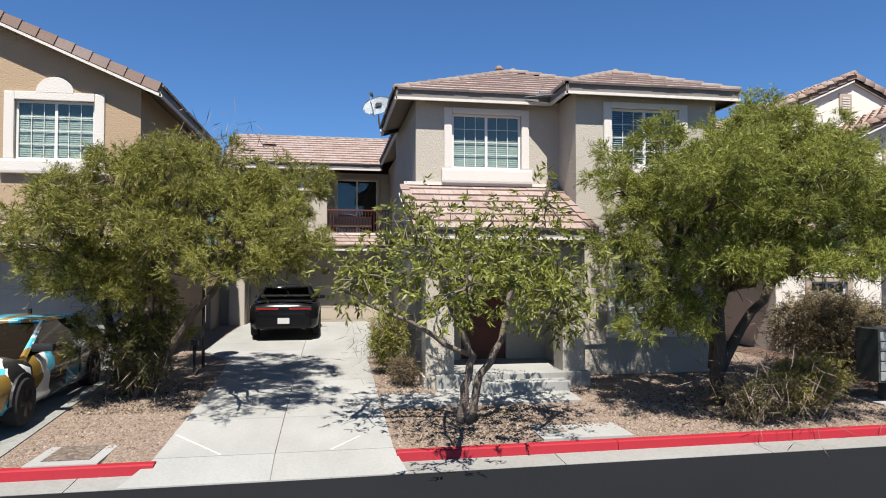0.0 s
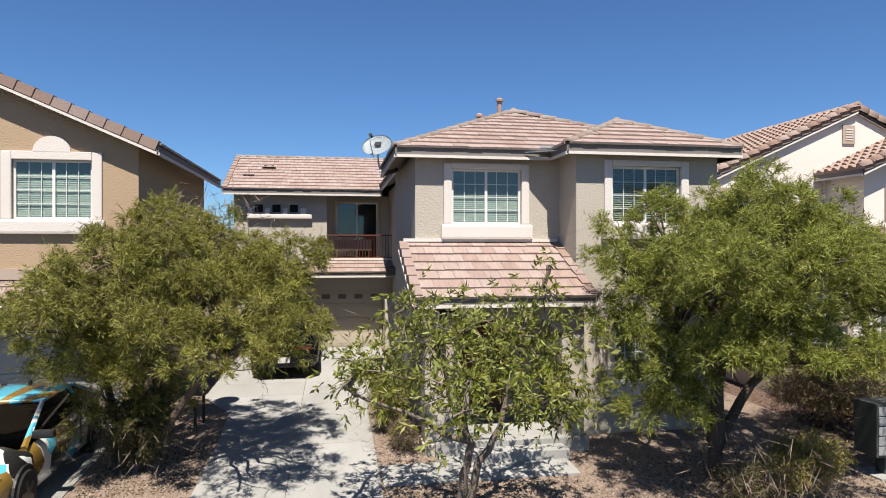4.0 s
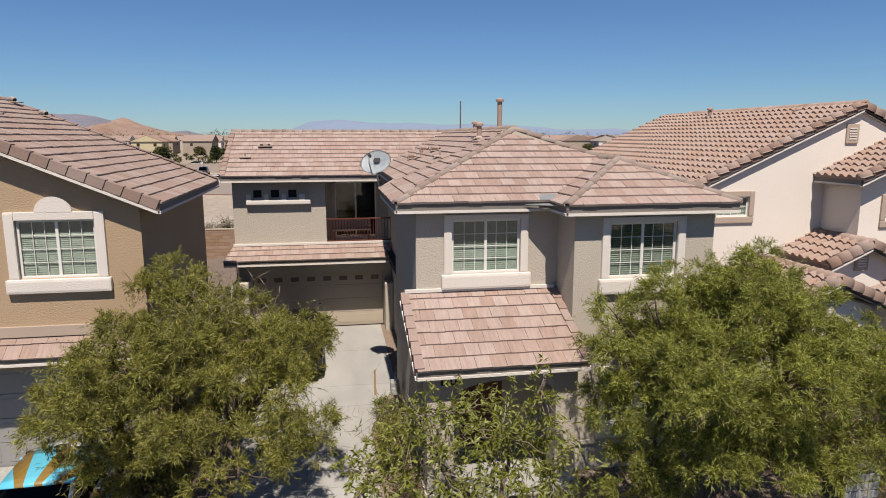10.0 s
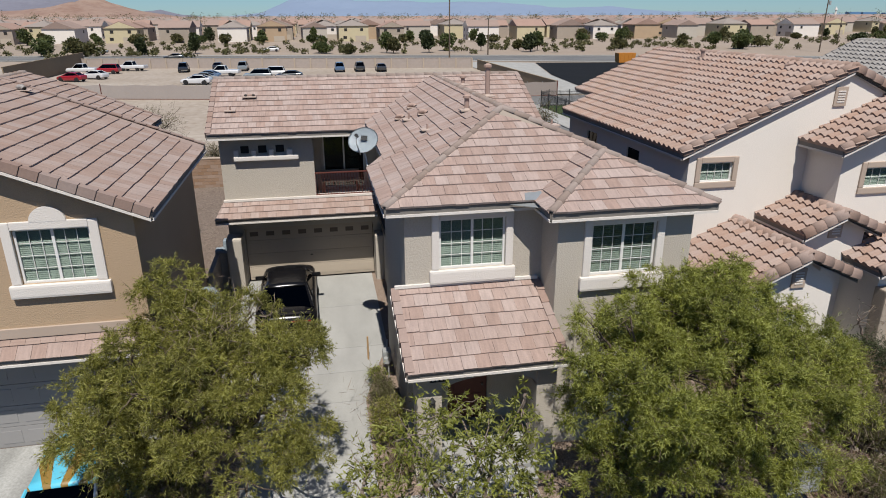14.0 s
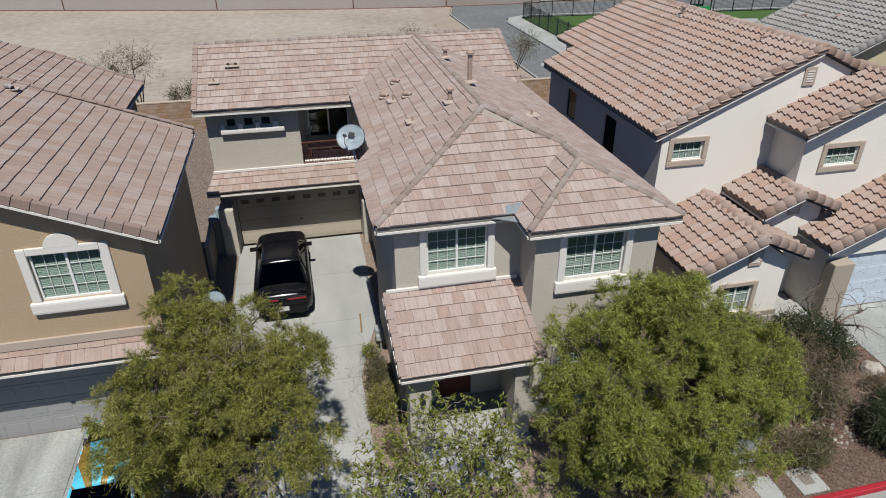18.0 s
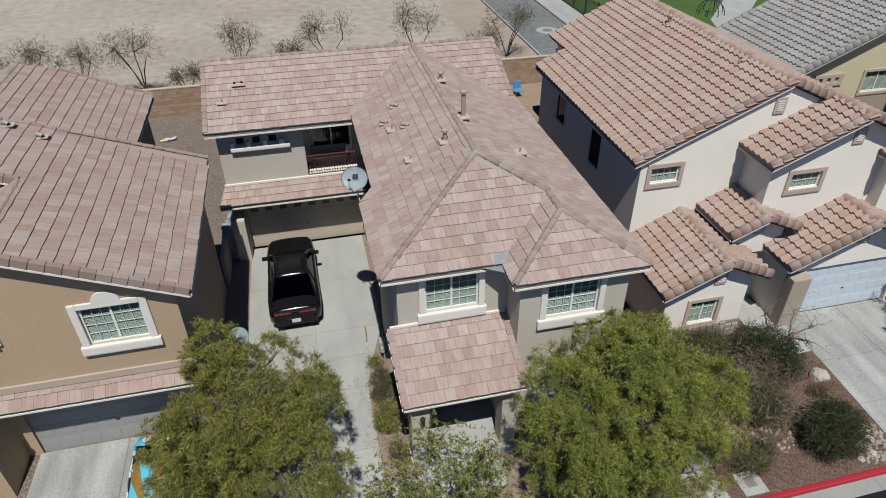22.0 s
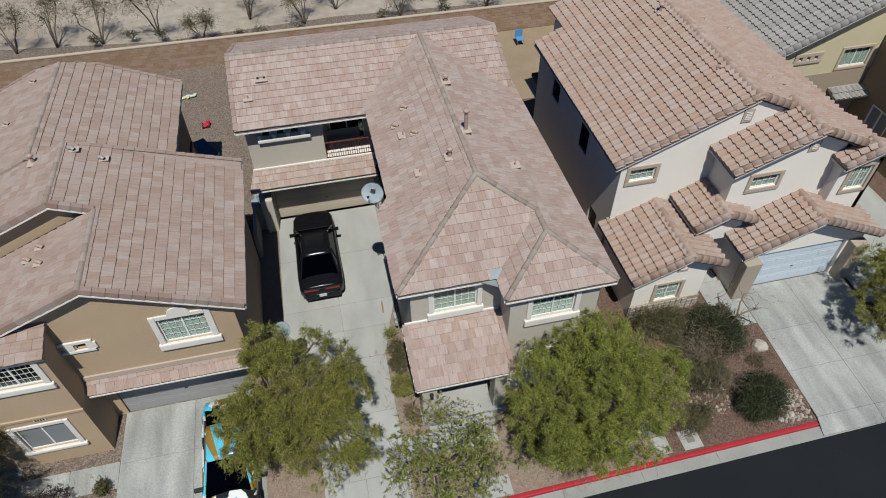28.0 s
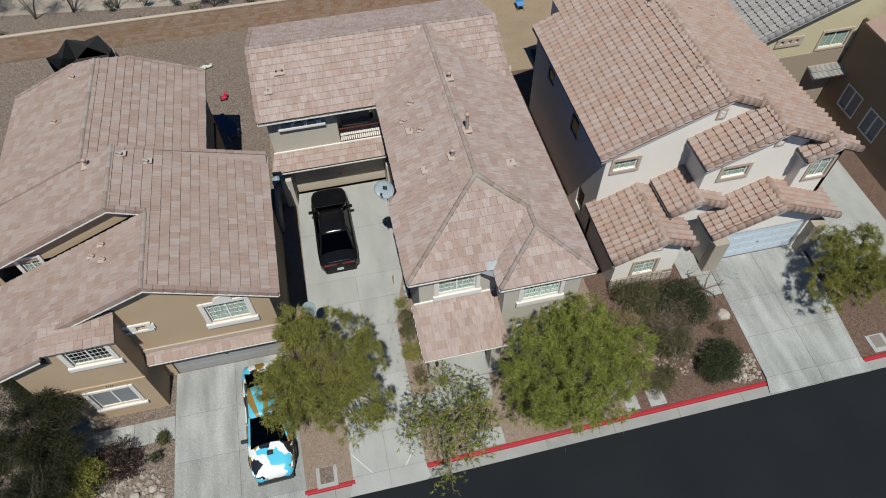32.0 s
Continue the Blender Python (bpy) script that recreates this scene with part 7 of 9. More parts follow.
# ---- cars ----
def wrap_mat(name, rays):
    """A printed car wrap: sky-blue, white, gold and black patches; rays: gold beams on blue for the roof."""
    m = bpy.data.materials.new(name)
    m.use_nodes = True
    N, L = m.node_tree.nodes, m.node_tree.links
    b = N["Principled BSDF"]
    b.inputs["Roughness"].default_value = 0.25
    b.inputs["Coat Weight"].default_value = 0.6
    tc = N.new("ShaderNodeTexCoord")
    ramp = N.new("ShaderNodeValToRGB")
    ramp.color_ramp.interpolation = "CONSTANT"
    els = ramp.color_ramp.elements
    if rays:
        mp, gr, ml, fr = N.new("ShaderNodeMapping"), N.new("ShaderNodeTexGradient"), N.new("ShaderNodeMath"), N.new("ShaderNodeMath")
        mp.inputs["Location"].default_value = (0.0, -0.95, 0.0)
        gr.gradient_type = "RADIAL"
        ml.operation, fr.operation = "MULTIPLY", "FRACT"
        ml.inputs[1].default_value = 16
        L.new(tc.outputs["Object"], mp.inputs[0])
        L.new(mp.outputs[0], gr.inputs[0])
        L.new(gr.outputs["Fac"], ml.inputs[0])
        L.new(ml.outputs[0], fr.inputs[0])
        L.new(fr.outputs[0], ramp.inputs[0])
        els[0].color, els[1].color, els[1].position = (0.075, 0.37, 0.50, 1), (0.19, 0.117, 0.026, 1), 0.56
    else:
        n, v, sp, mxn = N.new("ShaderNodeTexNoise"), N.new("ShaderNodeTexVoronoi"), N.new("ShaderNodeSeparateColor"), N.new("ShaderNodeVectorMath")
        n.inputs["Scale"].default_value, n.inputs["Detail"].default_value = 2.2, 1.5
        mxn.operation = "MULTIPLY_ADD"
        mxn.inputs[1].default_value = (0.55, 0.55, 0.55)
        v.inputs["Scale"].default_value = 2.3
        L.new(tc.outputs["Object"], n.inputs["Vector"])
        L.new(n.outputs["Color"], mxn.inputs[0])
        L.new(tc.outputs["Object"], mxn.inputs[2])
        L.new(mxn.outputs[0], v.inputs["Vector"])
        L.new(v.outputs["Color"], sp.inputs[0])
        L.new(sp.outputs[0], ramp.inputs[0])
        while len(els) < 6:
            els.new(0.5)
        for i, (p, c) in enumerate(((0.0, (0.012, 0.012, 0.013)), (0.14, (0.075, 0.37, 0.50)), (0.40, (0.55, 0.55, 0.54)), (0.68, (0.19, 0.117, 0.026)), (0.82, (0.012, 0.012, 0.013)), (0.90, (0.53, 0.53, 0.52)))):
            els[i].position, els[i].color = p, (*c, 1)
    L.new(ramp.outputs[0], b.inputs["Base Color"])
    return m


M["wrap"], M["wrap_roof"] = wrap_mat("car_wrap", False), wrap_mat("car_wrap_roof", True)


def loft(bm, secs):
    """Joins open cross-sections (lists of points, the same count) into a skin with capped ends."""
    rows = [[bm.verts.new(p) for p in s] for s in secs]
    for a, b in zip(rows, rows[1:]):
        for i in range(len(a) - 1):
            bm.faces.new((a[i], a[i + 1], b[i + 1], b[i]))
        bm.faces.new((a[-1], a[0], b[0], b[-1]))
    bm.faces.new(rows[0])
    bm.faces.new(rows[-1][::-1])
    return bm


def wheel(car, x, y, r, w, simple=False):
    """A wheel with tyre, rim and spokes, its axle along x."""
    s = 1 if x > 0 else -1
    n = 20
    bm = bmesh.new()
    prof = [(0.62, 0.35), (0.64, 0.5), (0.93, 0.5), (1.0, 0.36), (1.0, -0.36), (0.93, -0.5), (0.6, -0.5)]
    rows = [[bm.verts.new((x + q * w, y + p * r * math.cos(k * math.tau / n), r + p * r * math.sin(k * math.tau / n))) for k in range(n)] for p, q in prof]
    for a, b in zip(rows, rows[1:]):
        for k in range(n):
            bm.faces.new((a[k], a[(k + 1) % n], b[(k + 1) % n], b[k]))
    for row in (rows[0], rows[-1]):
        bm.faces.new(row)
    t = part("wheel", bm, M["rubber"], car, smooth=False)
    bm = bmesh.new()
    for k in range(5):
        a = k * math.tau / 5
        d = Vector((0, math.cos(a), math.sin(a)))
        e = Vector((0, -math.sin(a), math.cos(a)))
        o = Vector((x + s * w * 0.42, y, r))
        prism(bm, [o + e * 0.035, o - e * 0.035, o + d * r * 0.62 - e * 0.05, o + d * r * 0.62 + e * 0.05], Vector((s * w * 0.1, 0, 0)))
    part("rim", bm, M["alloy"], t)
    return t


def car(name, label, L, W, H, prof, glass, paint, roof_paint, at, turn, r=0.34, axles=(-1.35, 1.4), simple=False, group="", lamp_front=None, category="car"):
    """A car along y (front at +y) from a side profile: rows (y, deck height, half width, sill) and the cabin's (y_base_rear, y_roof_rear, y_roof_front, y_base_front)."""
    c = thing(name, (0, 0, 0), label, category, group)
    bm = bmesh.new()
    secs = []
    for y, z, hw, lo in prof:
        secs.append([(-hw * 0.86, y, lo), (-hw * 0.98, y, lo + 0.12), (-hw, y, lo + (z - lo) * 0.55), (-hw * 0.985, y, z - 0.14), (-hw * 0.90, y, z - 0.03), (-hw * 0.55, y, z + 0.012), (0, y, z + 0.025),
                     (hw * 0.55, y, z + 0.012), (hw * 0.90, y, z - 0.03), (hw * 0.985, y, z - 0.14), (hw, y, lo + (z - lo) * 0.55), (hw * 0.98, y, lo + 0.12), (hw * 0.86, y, lo)])
    part("body", loft(bm, secs), paint, c, smooth=not simple)
    y0, y1, y2, y3 = glass
    zb = float(np.interp((y1 + y2) / 2, [p[0] for p in prof], [p[1] for p in prof])) - 0.04
    z0 = float(np.interp(y0, [p[0] for p in prof], [p[1] for p in prof])) - 0.01
    z3 = float(np.interp(y3, [p[0] for p in prof], [p[1] for p in prof])) - 0.01
    hw = W / 2
    wb, wr = hw * 0.86, hw * 0.66
    bm = bmesh.new()
    A = [(-wb, y0 + 0.12, z0), (wb, y0 + 0.12, z0), (wb * 1.0, y1 + 0.1, zb), (wb, y2 - 0.1, zb), (wb, y3 - 0.1, z3), (-wb, y3 - 0.1, z3), (-wb, y2 - 0.1, zb), (-wb, y1 + 0.1, zb)]
    top = H - 0.05
    v = [bm.verts.new(p) for p in ((-wb, y0, z0), (wb, y0, z0), (wb, y3, z3), (-wb, y3, z3), (-wr, y1, top), (wr, y1, top), (wr, y2, top), (-wr, y2, top))]
    for q in ((0, 1, 5, 4), (1, 2, 6, 5), (2, 3, 7, 6), (3, 0, 4, 7), (4, 5, 6, 7)):
        bm.faces.new([v[i] for i in q])
    part("window_glass", bm, M["car_glass"], c, "dark tinted glass")
    bm = bmesh.new()
    secs = []
    for i in range(7):
        t = i / 6
        y = y1 - 0.04 + (y2 - y1 + 0.08) * t
        h = top + 0.012 + 0.045 * math.sin(math.pi * (0.12 + 0.76 * t))
        secs.append([(-wr * 1.03, y, top - 0.02), (-wr * 0.98, y, h - 0.02), (-wr * 0.5, y, h + 0.008), (0, y, h + 0.016), (wr * 0.5, y, h + 0.008), (wr * 0.98, y, h - 0.02), (wr * 1.03, y, top - 0.02)])
    part("roof", loft(bm, secs), roof_paint, c, smooth=True)
    for s in (-1, 1):
        for (ya, za, yb_) in ((y0, z0, y1), (y3, z3, y2)):
            part("pillar", tube(bmesh.new(), [(s * wb * 0.99, ya, za), (s * wr * 1.0, yb_, top)], [0.05, 0.035], 6), paint, c)
        if not simple:
            m = y1 * 0.35 + y2 * 0.65 if y2 > y1 else y1
            part("pillar", tube(bmesh.new(), [(s * wb, (y0 + y1) / 2 + 0.35, zb), (s * wr, y1 + 0.25, top)], [0.05, 0.04], 6), paint, c)
            mir = part("mirror", boxed(min(s * hw * 0.84, s * (hw + 0.16)), max(s * hw * 0.84, s * (hw + 0.16)), y3 - 0.42, y3 - 0.28, zb + 0.03, zb + 0.15, bev=0.04), paint if paint == roof_paint else M["plastic"], c)
        part("door_seam", boxed(s * hw * 0.975 - 0.012, s * hw * 0.975 + 0.012, (y0 + y3) / 2 - 0.35, (y0 + y3) / 2 - 0.34, 0.4, zb - 0.1), M["plastic"], c)
    for y in axles:
        for s in (-1, 1):
            wheel(c, s * (hw - 0.10), y, r, 0.22)
            # solid dark half-disc paints in the shade of a wheel well left uncut
            bm = bmesh.new()
            pts = [(s * (hw - 0.02), y + (r + 0.07) * math.cos(a), r + (r + 0.07) * math.sin(a)) for a in [math.pi * k / 12 for k in range(13)]]
            prism(bm, pts, (-s * 0.2 + s * 0.035, 0, 0))
            part("wheel_arch", bm, M["plastic"], c)
    return c


def settle(c, at, turn):
    c.matrix_basis = pose(*at, 0, 0, turn)
    return c


coupe_prof = [(-2.52, 0.80, 0.60, 0.42), (-2.46, 0.98, 0.80, 0.36), (-2.30, 1.02, 0.93, 0.28), (-1.7, 1.03, 0.965, 0.22), (-1.0, 1.01, 0.96, 0.2), (0.0, 0.97, 0.945, 0.2), (0.9, 0.98, 0.945, 0.2), (1.4, 0.95, 0.955, 0.22), (2.1, 0.90, 0.92, 0.24), (2.36, 0.85, 0.82, 0.3), (2.48, 0.78, 0.66, 0.34), (2.53, 0.64, 0.5, 0.36)]
bcar = car("car", "black two-door muscle coupe parked facing the garage", 5.0, 1.92, 1.45, coupe_prof, (-1.9, -0.95, 0.5, 1.2), M["black_paint"], M["black_paint"], None, 0, 0.36, (-1.45, 1.5))
for s in (-1, 1):
    part("tail_lamp", boxed(min(s * 0.14, s * 0.74), max(s * 0.14, s * 0.74), -2.525, -2.47, 0.825, 0.87, bev=0.012), M["red_lens"], bcar, "wide red tail lamp")
    part("exhaust_tip", tube(bmesh.new(), [(s * 0.55, -2.53, 0.33), (s * 0.55, -2.4, 0.33)], [0.06, 0.06], 10), M["alloy"], bcar)
part("tail_panel", boxed(-0.76, 0.76, -2.50, -2.44, 0.77, 0.92, bev=0.02), M["plastic"], bcar)
part("bumper", boxed(-0.76, 0.76, -2.545, -2.40, 0.30, 0.62, bev=0.06), M["black_paint"], bcar)
part("number_plate", boxed(-0.16, 0.16, -2.56, -2.545, 0.44, 0.60, bev=0.004), M["plate"], bcar, "pale plate with grey bars")
part("boot_spoiler", boxed(-0.78, 0.78, -2.44, -2.26, 1.03, 1.07, bev=0.02), M["black_paint"], bcar)
part("wiper_cowl", boxed(-0.72, 0.72, 1.02, 1.16, 0.965, 0.995, bev=0.01), M["plastic"], bcar)
for s in (-0.35, 0.35):
    part("bonnet_scoop", boxed(s - 0.14, s + 0.14, 1.75, 2.0, 0.92, 0.955, bev=0.015), M["black_paint"], bcar)
settle(bcar, (-1.34, 21.1, gz(21) + 0.02), 0.3)

sedan_prof = [(-2.28, 0.74, 0.66, 0.4), (-2.2, 1.0, 0.80, 0.34), (-1.95, 1.03, 0.88, 0.26), (-1.3, 1.03, 0.91, 0.2), (0.0, 0.97, 0.91, 0.18), (0.9, 0.96, 0.905, 0.18), (1.3, 0.92, 0.90, 0.2), (1.9, 0.82, 0.86, 0.22), (2.2, 0.72, 0.74, 0.26), (2.3, 0.56, 0.62, 0.3)]
wrap_prof = [(y * 1.1, z, w, lo) for y, z, w, lo in sedan_prof]
wcar = car("car", "sports sedan wrapped in blue, white, gold and black patches", 5.06, 1.86, 1.43, wrap_prof, (-2.05, -1.15, 0.15, 1.3), M["wrap"], M["wrap_roof"], None, 0, 0.34, (-1.45, 1.52))
for s in (-1, 1):
    part("headlamp", prism(bmesh.new(), [(s * 0.42, 2.5, 0.60), (s * 0.80, 2.24, 0.66), (s * 0.82, 2.07, 0.76), (s * 0.5, 2.36, 0.70)], (0, 0.03, 0.02)), M["dish"], wcar, "angular clear headlamp")
part("grille", boxed(-0.45, 0.45, 2.49, 2.555, 0.30, 0.50, bev=0.02), M["plastic"], wcar)
part("bumper_lip", boxed(-0.72, 0.72, 2.28, 2.59, 0.16, 0.22, bev=0.02), M["plastic"], wcar)
part("bonnet_vent", boxed(-0.12, 0.12, 1.5, 1.7, 0.925, 0.96, bev=0.02), M["plastic"], wcar)
part("aerial", boxed(-0.02, 0.02, -1.0, -0.9, 1.44, 1.52, bev=0.008), M["plastic"], wcar)
part("dash_cloth", boxed(-0.6, -0.2, 0.75, 1.0, 1.0, 1.01), M["dish"], wcar)
settle(wcar, (-5.3, 11.75, gz(11.6) + 0.02), 180 + 1.5)


# ---- small things round the houses ----
box_z = gz(10)
mail = thing("mailbox", (9.62, 9.95, box_z), "dark green-grey cluster mailbox on a pedestal", "mailbox")
part("cabinet", boxed(9.25, 10.05, 9.75, 10.25, box_z + 0.38, box_z + 1.3, bev=0.015), M["metal_green"], mail)
part("pedestal", boxed(9.55, 9.75, 9.9, 10.1, box_z - 0.02, box_z + 0.38, bev=0.01), M["metal_green"], mail)
part("foot_pad", boxed(9.3, 10.0, 9.7, 10.3, box_z - 0.05, box_z + 0.03, bev=0.01), M["concrete"], mail)
for i in range(3):
    for k in range(5):
        part("mail_door", boxed(9.28 + 0.255 * i, 9.52 + 0.255 * i, 9.735, 9.752, box_z + 0.42 + 0.17 * k, box_z + 0.57 + 0.17 * k, bev=0.006), M["metal_grey"], mail)


M["bin_blue"] = mat("blue_grey_plastic", (0.115, 0.173, 0.202), None, 0.5, 3, 50, 0.4, 0.1)
M["bin_dark"] = mat("dark_bin_plastic", (0.0216, 0.0252, 0.023), None, 0.5, 3, 50, 0.4, 0.1)
M["tarp"] = mat("navy_tarp", (0.0216, 0.036, 0.072), None, 0.6, 3, 20, 0.6, 0.3, 0.02)
M["toy_red"] = mat("red_toy_plastic", (0.36, 0.0216, 0.0432), None, 0.5, 3, 20, 0.5, 0.1)
M["toy_yellow"] = mat("yellow_toy_plastic", (0.446, 0.396, 0.115), (0.432, 0.432, 0.36), 0.6, 3, 6, 0.8, 0.1)
M["blue_chair"] = mat("blue_chair_fabric", (0.072, 0.202, 0.396), None, 0.7, 3, 30, 0.5, 0.1)
M["net"] = mat("black_net", (0.0216, 0.0216, 0.0216), None, 0.9, 3, 60, 0.5, 0.2)
M["wood"] = mat("raw_wood", (0.302, 0.194, 0.0936), None, 0.8, 3, 40, 0.6, 0.2)
M["junk"] = mat("blue_grey_junk", (0.252, 0.302, 0.331), (0.144, 0.173, 0.202), 0.6, 5, 12, 0.9, 0.3)
M["dish_dull"] = mat("dull_blue_grey_dish", (0.15, 0.19, 0.205), None, 0.6, 3, 30, 0.5, 0.0)
pole_dish = thing("satellite_dish", (-2.75, 14.75, gz(14.75)), "pale grey satellite dish on a tall thin pole", "satellite dish")
part("pole", tube(bmesh.new(), [(-2.75, 14.8, gz(14.8) - 0.05), (-2.75, 14.8, 3.7)], [0.035, 0.03], 8), M["iron_black"], pole_dish)
_ax = Vector((0.05, -0.55, 0.83)).normalized()
_s1 = Vector((1, 0, 0)) - _ax * _ax.x
_s1.normalize()
_s2 = _ax.cross(_s1)
bm = bmesh.new()
rings = []
for r, h, back in ((0.02, 0.0, 0), (0.12, 0.012, 0), (0.22, 0.035, 0), (0.29, 0.06, 0), (0.295, 0.045, 1), (0.22, 0.015, 1), (0.02, -0.02, 1)):
    rings.append([bm.verts.new(Vector((-2.75, 14.73, 3.78)) + _ax * h + _s1 * (r * math.cos(a)) + _s2 * (r * math.sin(a) * 1.08)) for a in [math.tau * i / 24 for i in range(24)]])
for r0, r1 in zip(rings, rings[1:]):
    for i in range(24):
        bm.faces.new((r0[i], r0[(i + 1) % 24], r1[(i + 1) % 24], r1[i]))
part("reflector", bm, M["dish_dull"], pole_dish, smooth=True)
part("feed_arm", tube(bmesh.new(), [Vector((-2.75, 14.73, 3.78)) - _s2 * 0.3 + _ax * 0.05, Vector((-2.75, 14.73, 3.78)) - _s2 * 0.2 + _ax * 0.36], [0.014, 0.014], 6), M["metal_grey"], pole_dish)
part("feed_horn", tube(bmesh.new(), [Vector((-2.75, 14.73, 3.78)) - _s2 * 0.2 + _ax * 0.34, Vector((-2.75, 14.73, 3.78)) - _s2 * 0.14 + _ax * 0.42], [0.035, 0.03], 8), M["plastic"], pole_dish)

# side wall and gate between the houses
gate = thing("side_wall", (-3.6, 23.9, 0.3), "low beige block wall and gate between the houses", "wall", kind="structure")
part("wall_panel", boxed(-4.0, -3.55, 23.75, 23.95, 0.25, 1.75), M["stucco_beige"], gate)
part("wall_panel", boxed(-4.0, -3.85, 21.9, 23.75, 0.25, 1.7), M["stucco_beige"], gate)
for i in range(7):
    rnd = random.Random(90 + i)
    x, y = -3.95 + rnd.uniform(0, 0.4), 24.1 + rnd.uniform(0, 0.9)
    j = thing("stored_item", (x, y, 0.3), "pale blue-grey clutter stacked behind the gate", "clutter", "clutter behind the gate")
    part("bundle", boxed(x - 0.14, x + 0.16, y - 0.2, y + 0.18, 0.3, 1.2 + rnd.uniform(0, 0.8), bev=0.06), M["junk"], j)
# meter cabinet at the west wall
mt = thing("utility_meter", (1.6, 16.7, 0.25), "grey gas meter with pipes at the house wall", "utility meter")
part("meter_body", boxed(1.42, 1.66, 16.55, 16.85, 0.62, 0.95, bev=0.04), M["metal_grey"], mt)
part("regulator", tube(bmesh.new(), [(1.5, 16.4, 0.7), (1.5, 16.4, 0.85)], [0.1, 0.08], 10), M["metal_grey"], mt)
part("pipe", tube(bmesh.new(), [(1.55, 16.4, 0.2), (1.55, 16.4, 1.0), (1.55, 16.7, 1.05), (1.6, 17.1, 1.05)], [0.022] * 4, 8), M["metal_grey"], mt)
stake = thing("wooden_stake", (1.05, 17.5, 0.27), "raw wooden stake in the gravel", "stake")
part("stake", boxed(1.03, 1.08, 17.47, 17.52, 0.2, 1.0), M["wood"], stake)
dl = thing("path_light", (-1.75 - 1.0, 13.9, 0.2), "dark post light beside the drive", "path light")
part("post", tube(bmesh.new(), [(-2.75, 13.9, 0.15), (-2.75, 13.9, 0.75)], [0.035, 0.035], 8), M["iron_black"], dl)
part("head", boxed(-2.82, -2.68, 13.83, 13.97, 0.75, 0.86, bev=0.02), M["iron_black"], dl)

# roof vents
low_vent(-2.42, 26.0, ZE + PT * (26.0 - yw))
vent_pipe(-3.08, 25.15, ZE + PT * (25.15 - yw), 0.2, 0.035, "thin roof vent pipe", False)
for x, y in ((3.23, 22.55), (2.70, 21.7), (3.31, 20.7)):
    elbow_vent(x, y, ZE + PT * (x - XW))
vent_pipe(4.22, 18.4, ZE + PT * (4.22 - XW), 0.4, 0.07, "short capped roof vent pipe")
vent_pipe(5.12, 19.55, ZE + PT * (XE - 5.12), 0.9, 0.075, "tall capped roof vent pipe")
vent_pipe(5.13, 23.0, ZE + PT * (XE - 5.13), 0.3, 0.07, "short capped roof vent pipe")
vent_pipe(3.08, 18.4, ZE + PT * (3.08 - XW), 0.2, 0.03, "thin roof vent pipe", False)
vent_pipe(2.9, 20.9, ZE + PT * (2.9 - XW), 0.25, 0.03, "thin roof vent pipe", False)
vent_pipe(6.6, 17.9, ZE + PT * (XE - 6.6), 0.2, 0.03, "thin roof vent pipe", False)
for x, y in ((-8.84, 20.65), (-7.96, 20.4)):
    elbow_vent(x, y, lz(x), "grey metal hooded vent on the mauve roof", "vent_grey")
vent_pipe(-10.2, 20.6, lz(-9.16) - PL * 1.04, 0.35, 0.06, "short capped vent on the mauve roof")
for x, y in ((-9.75, 17.2), (-9.62, 16.4), (-10.15, 16.85)):
    elbow_vent(x, y, lz(-7.9) - PL * (-7.9 - x), "small hooded vent on the mauve roof")
for x, y in ((-11.7, 27.2), (-12.3, 24.6)):
    elbow_vent(x, y, zb2 - PL * (RXL - x), "small hooded vent on the mauve roof")
elbow_vent(15.95, 20.4, rz_(15.95), "dark hooded vent on the barrel tile roof")
vent_pipe(15.8, 25.5, rz_(15.8), 0.4, 0.07, "capped vent on the barrel tile roof")
for x, y in ((17.8, 25.2), (19.2, 25.2), (18.4, 20.4), (18.8, 19.95)):
    elbow_vent(x, y, rr - PR * (x - RXR), "small hooded vent on the barrel tile roof")
elbow_vent(25.0, 27.2, 6.0 + 0.451 * 3.2, "small hooded vent on the grey tile roof")
elbow_vent(24.6, 28.9, 6.0 + 0.451 * 2.8, "small hooded vent on the grey tile roof")

# back yard things
def lathe_box(c, r, rz):
    """A soft rounded lump of half-sizes r, turned by rz."""
    bm = bmesh.new()
    bmesh.ops.create_icosphere(bm, subdivisions=2, radius=1.0)
    for v in bm.verts:
        p = Vector([math.copysign(abs(q) ** 0.6, q) * k for q, k in zip(v.co, r)])
        v.co = Vector(c) + Matrix.Rotation(rz, 3, "Z") @ p
    return bm


tr = thing("trampoline", (-14.6, 36.6, 0.3), "black netted trampoline behind the tan house", "trampoline")
part("mat", tube(bmesh.new(), [(-14.6, 36.6, 0.95), (-14.6, 36.6, 1.0)], [1.9, 1.9], 16), M["net"], tr)
